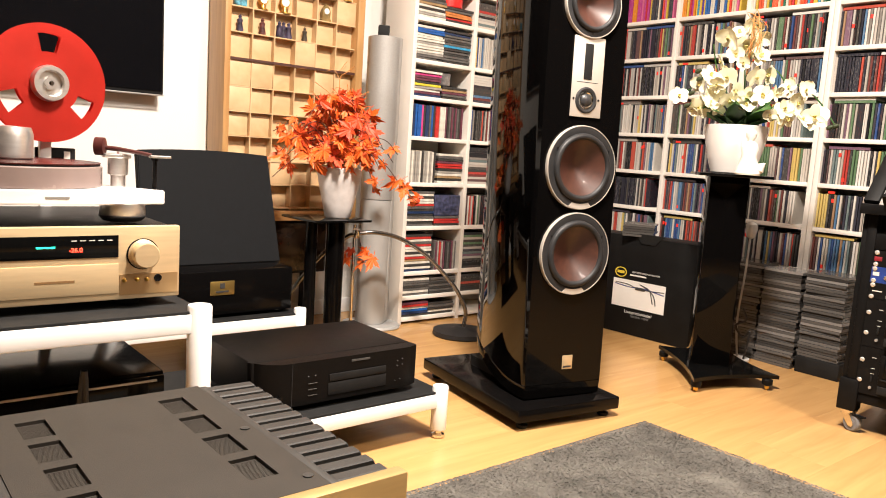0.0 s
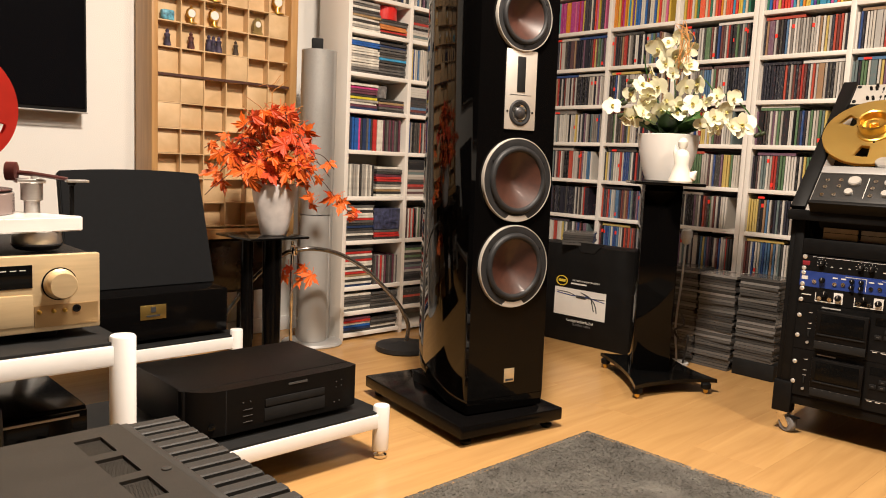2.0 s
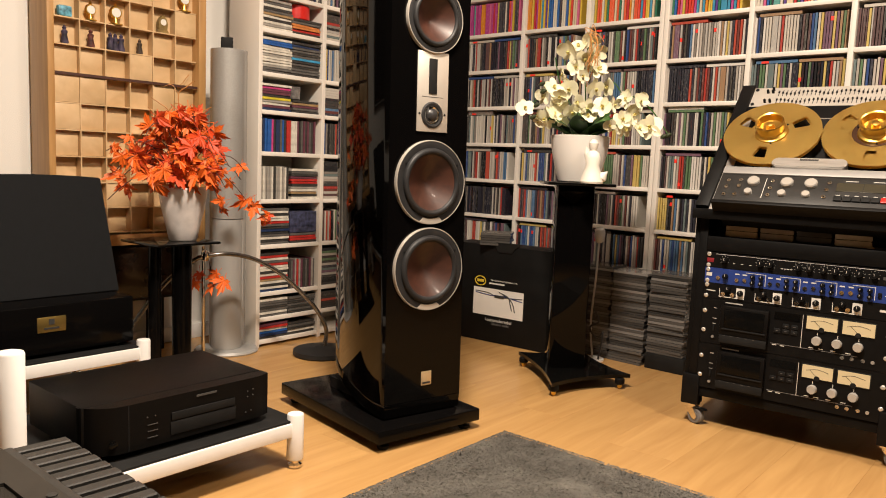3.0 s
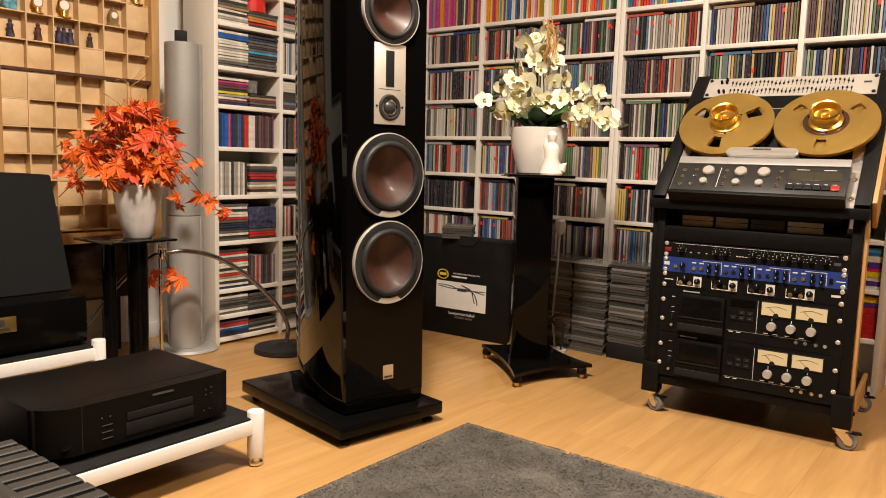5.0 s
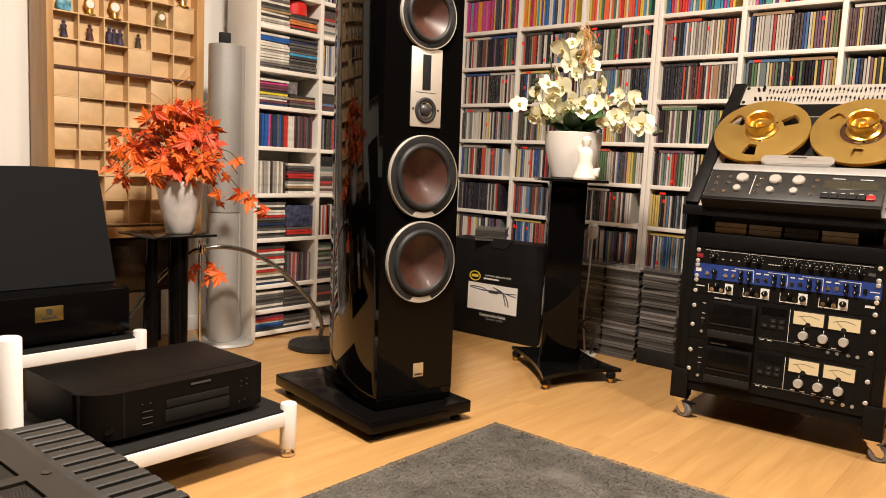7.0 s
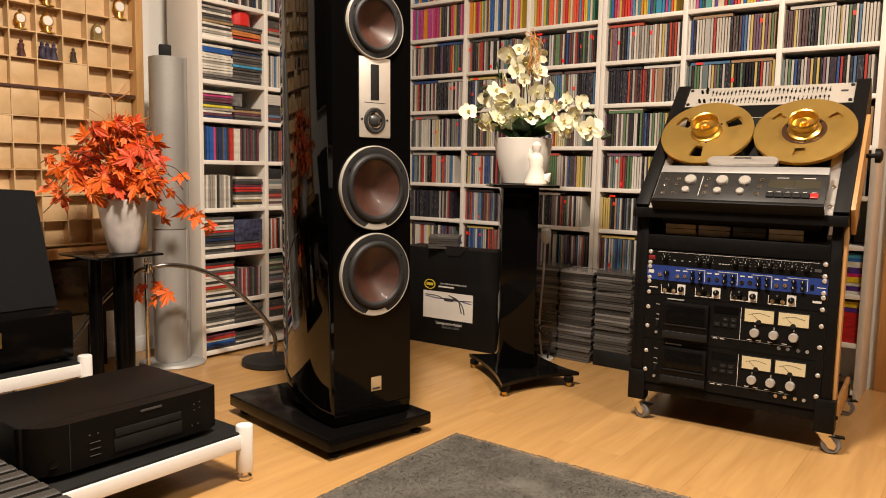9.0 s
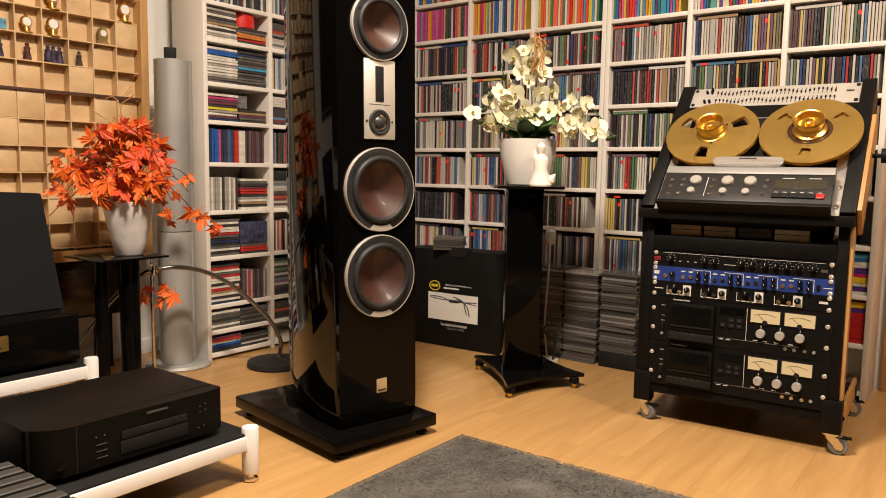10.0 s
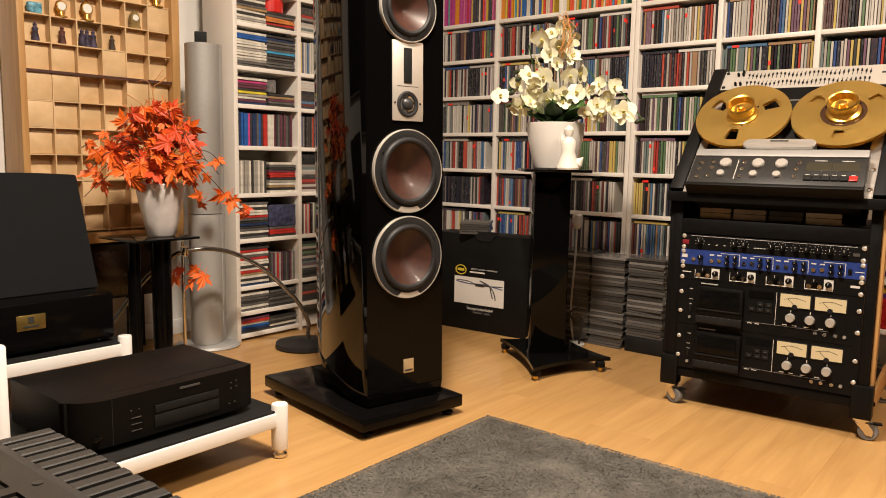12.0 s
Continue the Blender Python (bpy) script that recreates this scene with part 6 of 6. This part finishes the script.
# headphone amplifier
u3 = unit("headphone_amplifier", "slim black headphone amplifier with white squares round its knobs")
part("panel", boxed(-0.0085, -0.003, 0.3845, 0.4737, 0.0, 0.428), M_BLACK, u3)
part("chassis", boxed(0.01, 0.0002, 0.385, 0.455, 0.2, 0.427), M_BLACK, u3)
rack_screws(u3, 0.4221, 0.3905, -0.003)
for g in range(4):
    x0 = 0.036 + g * 0.098
    part("white_field", boxed(x0 + 0.047, -0.0035, 0.394, x0 + 0.07, -0.003, 0.421), M_PAPER, u3)
    part("outline", boxed(x0, -0.0035, 0.3905, x0 + 0.07, -0.003, 0.3932), M_PAPER, u3)
    part("outline", boxed(x0, -0.0035, 0.3932, x0 + 0.0012, -0.003, 0.415), M_PAPER, u3)
    knob(u3, x0 + 0.0585, 0.4075, 0.008, -0.0035)
    knob(u3, x0 + 0.024, 0.414, 0.007, -0.003)
    for x in (0.011, 0.037):
        part("jack", turned([(0.006, 0), (0.006, 0.003), (0.0035, 0.003), (0.0035, 0.001)], 14, pose(x0 + x, -0.003, 0.4, 90)), M_CHROME, u3)
part("print_line", boxed(0.0, -0.0036, 0.405, 0.025, -0.003, 0.4075), M_INK, u3)
part("print_line", boxed(0.44, -0.0036, 0.406, 0.462, -0.003, 0.412), M_INK, u3)


# two cassette decks
def cassette_deck(z):
    """z: lower edge of the panel, 133 mm high."""
    ob = unit("cassette_deck", "black cassette deck with two lit level meters and silver knobs", RK @ pose(0, 0, z))
    part("panel", boxed(-0.0085, -0.003, 0.0006, 0.4737, 0.0, 0.1325), M_BLACK, ob)
    part("chassis", boxed(0.01, 0.0002, 0.002, 0.455, 0.28, 0.13), M_BLACK, ob)
    rack_screws(ob, 0.0952, 0.038, -0.003)
    well = part("cassette_well", boxed(0.048, -0.018, 0.02, 0.178, -0.003, 0.118, bevel=0.003), M_PLAYER, ob)
    part("window", boxed(0.06, -0.0195, 0.058, 0.168, -0.018, 0.11, bevel=0.001), mat("deck_window", (0.003, 0.003, 0.003), 0.2, spec=0.14), well)
    part("frame_lip", boxed(0.054, -0.0215, 0.05, 0.174, -0.0181, 0.054, bevel=0.001), M_MATT, well)
    part("lower_bar", boxed(0.05, -0.021, 0.012, 0.178, -0.0182, 0.034, bevel=0.001), M_MATT, well)
    for k in range(5):
        part("print_line", boxed(0.06 + 0.02 * k, -0.0216, 0.0325, 0.067 + 0.02 * k, -0.021, 0.0338), M_DIMINK, well)
    part("divider", boxed(0.262, -0.0036, 0.03, 0.2632, -0.003, 0.122), M_INK, ob)
    part("divider", boxed(0.185, -0.0036, 0.03, 0.4, -0.003, 0.031), mat("grey_line", (0.2, 0.19, 0.18), 0.5), ob)
    for x in (0.273, 0.36):
        mt = part("meter_frame", boxed(x - 0.003, -0.005, 0.083, x + 0.078, -0.003, 0.124, bevel=0.0008), M_MATT, ob)
        part("meter_face", boxed(x, -0.0062, 0.086, x + 0.075, -0.005, 0.121), M_METER, mt, "warmly lit cream meter face")
        part("scale", piped(curve_pts([(x + 0.01, -0.0064, 0.106), (x + 0.037, -0.0064, 0.112), (x + 0.065, -0.0064, 0.106)], 4), 0.0006, 4), M_INKD, mt)
        part("needle", piped([(x + 0.04, -0.0066, 0.088), (x + 0.018, -0.0066, 0.109)], 0.0005, 4), M_INKD, mt)
        part("pivot", turned([(0.007, 0.0062), (0.007, 0.0075), (0.0, 0.0075)], 14, pose(x + 0.0375, 0, 0.087, 90)), M_MATT, mt)
    for x in (0.301, 0.35, 0.4):
        knob(ob, x, 0.056, 0.0125, -0.003, M_BRIGHT, 0.014, False)
        part("pointer", boxed(x - 0.0008, -0.0036, 0.071, x + 0.0008, -0.003, 0.078), M_INK, ob)
    for x, z0 in ((0.2, 0.068), (0.222, 0.068), (0.244, 0.068), (0.222, 0.083), (0.244, 0.083)):
        part("transport_key", boxed(x - 0.008, -0.006, z0 - 0.006, x + 0.008, -0.003, z0 + 0.006, bevel=0.0008), M_MATT, ob)
        part("print_line", boxed(x - 0.003, -0.0066, z0 - 0.001, x + 0.003, -0.006, z0 + 0.0012), M_DIMINK, ob)
    for k, x in enumerate((0.282, 0.306, 0.336, 0.372, 0.19, 0.21)):
        part("print_line", boxed(x, -0.0036, 0.034 if k < 4 else 0.026, x + 0.012, -0.003, 0.036 if k < 4 else 0.028), M_INK, ob)
    for x in (0.365, 0.388, 0.414):
        part("jack", turned([(0.005, 0), (0.005, 0.002), (0.003, 0.002), (0.003, 0.0005)], 14, pose(x, -0.003, 0.022, 90)), M_CHROME, ob)
    part("jack", turned([(0.0045, 0), (0.0045, 0.003), (0.0, 0.003)], 14, pose(0.436, -0.003, 0.022, 90)), M_SILVER, ob)
    part("display_window", boxed(0.19, -0.0036, 0.098, 0.256, -0.003, 0.12), M_GLASS_B, ob)
    part("timer_knob", turned([(0.004, 0), (0.004, 0.005), (0.0, 0.005)], 12, pose(0.028, -0.003, 0.022, 90)), M_SILVER, ob)
    for zz in (0.06, 0.075, 0.105):
        part("print_line", boxed(0.024, -0.0036, zz, 0.034, -0.003, zz + 0.0015), M_INK, ob)
    part("slide_switch", boxed(0.026, -0.006, 0.038, 0.031, -0.003, 0.056, bevel=0.0008), M_MATT, ob)
    part("name_bars", boxed(0.056, -0.0036, 0.1235, 0.104, -0.003, 0.127), mat("name_print", (0.42, 0.4, 0.37), 0.5), ob)


cassette_deck(0.2506)
cassette_deck(0.1173)
# blocks behind the open gap, their tones imitating reflections in a glossy strip
for k, (x, c) in enumerate(((0.03, (0.42, 0.3, 0.16)), (0.125, (0.3, 0.24, 0.17)), (0.22, (0.03, 0.025, 0.02)), (0.315, (0.45, 0.38, 0.27)))):
    one("slot_block", boxed(x, 0.03, 0.563, x + 0.088, 0.24, 0.604, bevel=0.002), mat("slot_reflection", c, 0.4, vary=0.2, scale=20), "flat block imitating reflections in the open rack slot", "tape box", RK)
part("slot_board", boxed(-0.0095, 0.021, 0.548, 0.4745, 0.39, 0.562), M_BLACK, rk)

# sloped frame with the tape recorder
sf = thing("sloped_frame", "sloping black steel frame on top of the equipment rack", "frame", TILT)
for a, b in ((-0.048, -0.0095), (0.4745, 0.512)):
    bm = B()
    box(bm, a, -0.012, 0.016, b, 0.07, 0.552, bevel=0.002)
    part("side_bar", bm, M_BLACK, sf)
part("side_cheek", boxed(0.5125, -0.006, 0.03, 0.524, 0.09, 0.4, bevel=0.002), M_OAK, sf)
part("blank_strip", boxed(-0.0085, -0.002, 0.4005, 0.4737, 0.0, 0.4565), M_BLACK, sf)
part("rear_support", boxed(0.0, 0.071, 0.0, 0.46, 0.09, 0.53), M_BLACK, sf)
eq = thing("equaliser", "slim silver graphic equaliser with rows of small sliders", "rack unit", TILT @ pose(0, 0, 0.457))
part("panel", boxed(-0.0085, -0.003, 0.0, 0.4737, 0.0, 0.0885), M_PLATE, eq)
part("chassis", boxed(0.01, 0.0002, 0.001, 0.455, 0.06, 0.088), M_BLACK, eq)
for k in range(30):
    for z in (0.024, 0.062):
        x = 0.068 + k * 0.0117
        part("slot", boxed(x - 0.0011, -0.0033, z - 0.013, x + 0.0011, -0.003, z + 0.013), M_INKD, eq, smooth=None)
        part("slider", boxed(x - 0.0022, -0.0075, z - 0.003 + 0.006 * math.sin(k * 0.7 + z * 40), x + 0.0022, -0.0033, z + 0.003 + 0.006 * math.sin(k * 0.7 + z * 40)), M_MATT, eq, smooth=None)
for x, z in ((0.035, 0.02), (0.05, 0.02), (0.035, 0.065), (0.05, 0.065), (0.05, 0.076)):
    knob(eq, x, z, 0.004, -0.003, mark=False)
for x in (0.0, 0.465):
    for z in (0.01, 0.078):
        part("rack_screw", turned([(0.0055, 0.0), (0.0055, 0.003), (0.0, 0.004)], 12, pose(x, -0.003, z, 90)), M_MATT, eq)
part("print_line", boxed(0.436, -0.0035, 0.05, 0.456, -0.003, 0.058), M_INKD, eq)
tr = thing("tape_recorder", "reel-to-reel tape recorder with two gold reels and silver knobs", "tape recorder", TILT)
part("panel", boxed(-0.0085, -0.004, 0.0005, 0.4737, 0.0, 0.3995), M_ALU, tr, "brushed silver mounting panel")
part("deck_plate", boxed(0.018, -0.012, 0.02, 0.447, -0.004, 0.388, bevel=0.002), M_MATT, tr, "dark grey deck plate")
part("chassis", boxed(0.02, 0.0005, 0.01, 0.445, 0.068, 0.39), M_BLACK, tr)
cpn = part("control_panel", boxed(0.01, -0.046, 0.008, 0.455, -0.0122, 0.112, bevel=0.002), mat("charcoal_panel", (0.024, 0.023, 0.022), 0.4, spec=0.3, vary=0.1, scale=40), tr, "charcoal control panel")
part("silver_strip", boxed(0.01, -0.05, 0.1125, 0.455, -0.0122, 0.14, bevel=0.002), mat("satin_grey_strip", (0.3, 0.29, 0.28), 0.5, 0.3, vary=0.05, scale=30), cpn)
part("front_edge", boxed(0.008, -0.05, -0.004, 0.457, -0.0122, 0.0075, bevel=0.002), M_BLACK, cpn)
for x in (0.103, 0.19, 0.25):
    knob(cpn, x, 0.083, 0.0165, -0.046, M_BRIGHT, 0.011, False)
    knob(cpn, x - 0.006, 0.043, 0.011, -0.046, M_BRIGHT, 0.009, False)
for x, z in ((0.035, 0.085), (0.035, 0.06), (0.068, 0.088), (0.068, 0.065), (0.035, 0.03), (0.064, 0.032), (0.152, 0.088), (0.15, 0.062), (0.15, 0.035), (0.294, 0.09), (0.29, 0.065), (0.288, 0.038)):
    part("jack", turned([(0.0055, 0), (0.0055, 0.003), (0.003, 0.003), (0.003, 0.001)], 14, pose(x, -0.046, z, 90)), M_CHROME, cpn)
part("divider", boxed(0.134, -0.0466, 0.025, 0.1355, -0.046, 0.1), M_INK, cpn)
part("meter_window", boxed(0.312, -0.0472, 0.062, 0.44, -0.046, 0.093, bevel=0.0005), mat("window_grey", (0.045, 0.04, 0.027), 0.2, spec=0.3), cpn)
part("meter_bar", boxed(0.374, -0.0478, 0.064, 0.3755, -0.0472, 0.091), M_MATT, cpn)
for k in range(6):
    part("transport_key", boxed(0.312 + k * 0.0215, -0.051, 0.026, 0.3315 + k * 0.0215, -0.046, 0.042, bevel=0.001), M_REDBOX if k == 5 else M_MATT, cpn)
for k in range(6):
    part("print_line", boxed(0.315 + k * 0.0215, -0.0465, 0.0475, 0.325 + k * 0.0215, -0.046, 0.049), M_INK, cpn)
part("print_line", boxed(0.33, -0.0465, 0.099, 0.36, -0.046, 0.101), M_INK, cpn)
part("print_line", boxed(0.395, -0.0465, 0.099, 0.425, -0.046, 0.101), M_INK, cpn)
bm = B()
out = []
for k in range(24):
    a = 2 * math.pi * k / 24
    out.append((0.2295 + (0.075 if abs(math.cos(a)) > 0.01 else 0) * (1 if math.cos(a) > 0 else -1) + 0.02 * math.cos(a), 0.156 + 0.018 * math.sin(a)))
prism(bm, out, 0.012, 0.058, pose(0, 0, 0, 90))
bmesh.ops.bevel(bm, geom=list(bm.edges), offset=0.002, segments=2, affect="EDGES")
hc = part("head_cover", bm, M_ALU, tr, "silver head cover")
part("name_bar", boxed(0.206, -0.0588, 0.162, 0.253, -0.058, 0.167), M_INKD, hc)
for x in (0.0, 0.465):
    for z in (0.04, 0.11, 0.3):
        part("panel_screw", turned([(0.006, 0.0), (0.006, 0.003), (0.0, 0.004)], 12, pose(x, -0.004, z, 90)), M_CHROME, tr)


def tape_reel(x, z, r, ws, width, pack, r0=0.062, hub_r=0.036, rear=None):
    ob = thing("tape_reel", "gold anodised metal tape reel with a brass hub adapter", "tape reel", TILT @ pose(x, 0, z, 90), "reels on the tape recorder")
    part("front_flange", put(reel_flange(r, ws, width, r0, 0.105, 0.0015, hub_r), pose(0, 0, 0.052)), M_REEL, ob)
    part("rear_flange", put(reel_flange(r, ws if rear is None else rear, width, 0.062, 0.103, 0.0015), pose(0, 0, 0.042)), M_REEL, ob)
    part("tape_pack", turned([(0.037, 0.0425), (pack, 0.0425), (pack, 0.0495), (0.037, 0.0495)], 60), mat("brown_tape", (0.05, 0.022, 0.012), 0.3), ob, "dark brown wound tape")
    hub = part("hub_adapter", turned([(0.02, 0.0125), (0.02, 0.04), (0.042, 0.041), (0.046, 0.05), (0.044, 0.056), (0.036, 0.06), (0.034, 0.066), (0.038, 0.07), (0.0405, 0.092), (0.038, 0.095), (0.034, 0.093), (0.031, 0.072), (0.012, 0.07), (0.01, 0.085), (0.004, 0.087), (0.0, 0.087)], 48), M_HUB, ob, "polished brass hub adapter")
    for k in range(3):
        a = radians(120 * k + 40)
        part("screw", turned([(0.0025, 0.0535), (0.0025, 0.056), (0.0, 0.056)], 8, pose(0.049 * math.cos(a), 0.049 * math.sin(a), 0)), M_BLACK, hub)


tape_reel(0.105, 0.282, 0.1325, (150, 30, 262), 11, 0.045)
tape_reel(0.371, 0.286, 0.1325, (145, 35, 270), 9, 0.064, 0.074, 0.058, (85, 205, 325))

# ---------- floor planks ----------
PW, PL = 0.192, 1.28
plank_me = {}
py, row = Y0, 0
while py < YW - 0.001:
    y1 = min(py + PW, YW)
    px_ = X0 - (row * 0.47 % 1.0) * PL
    while px_ < XW:
        a, b = max(px_, X0), min(px_ + PL, XW)
        if b - a > 0.01:
            key = (round(b - a, 3), round(y1 - py, 3))
            if key not in plank_me:
                bm = B()
                box(bm, 0.0001, 0.0001, -0.008, key[0] - 0.0001, key[1] - 0.0001, 0.0, bevel=0.0004)
                bmesh.ops.recalc_face_normals(bm, faces=bm.faces)
                me = bpy.data.meshes.new("plank")
                bm.to_mesh(me)
                bm.free()
                me.materials.append(M_FLOOR)
                plank_me[key] = me
            ob = new("plank", plank_me[key])
            ob.parent, ob.location = floor, (a, py, 0)
        px_ += PL
    py, row = y1, row + 1
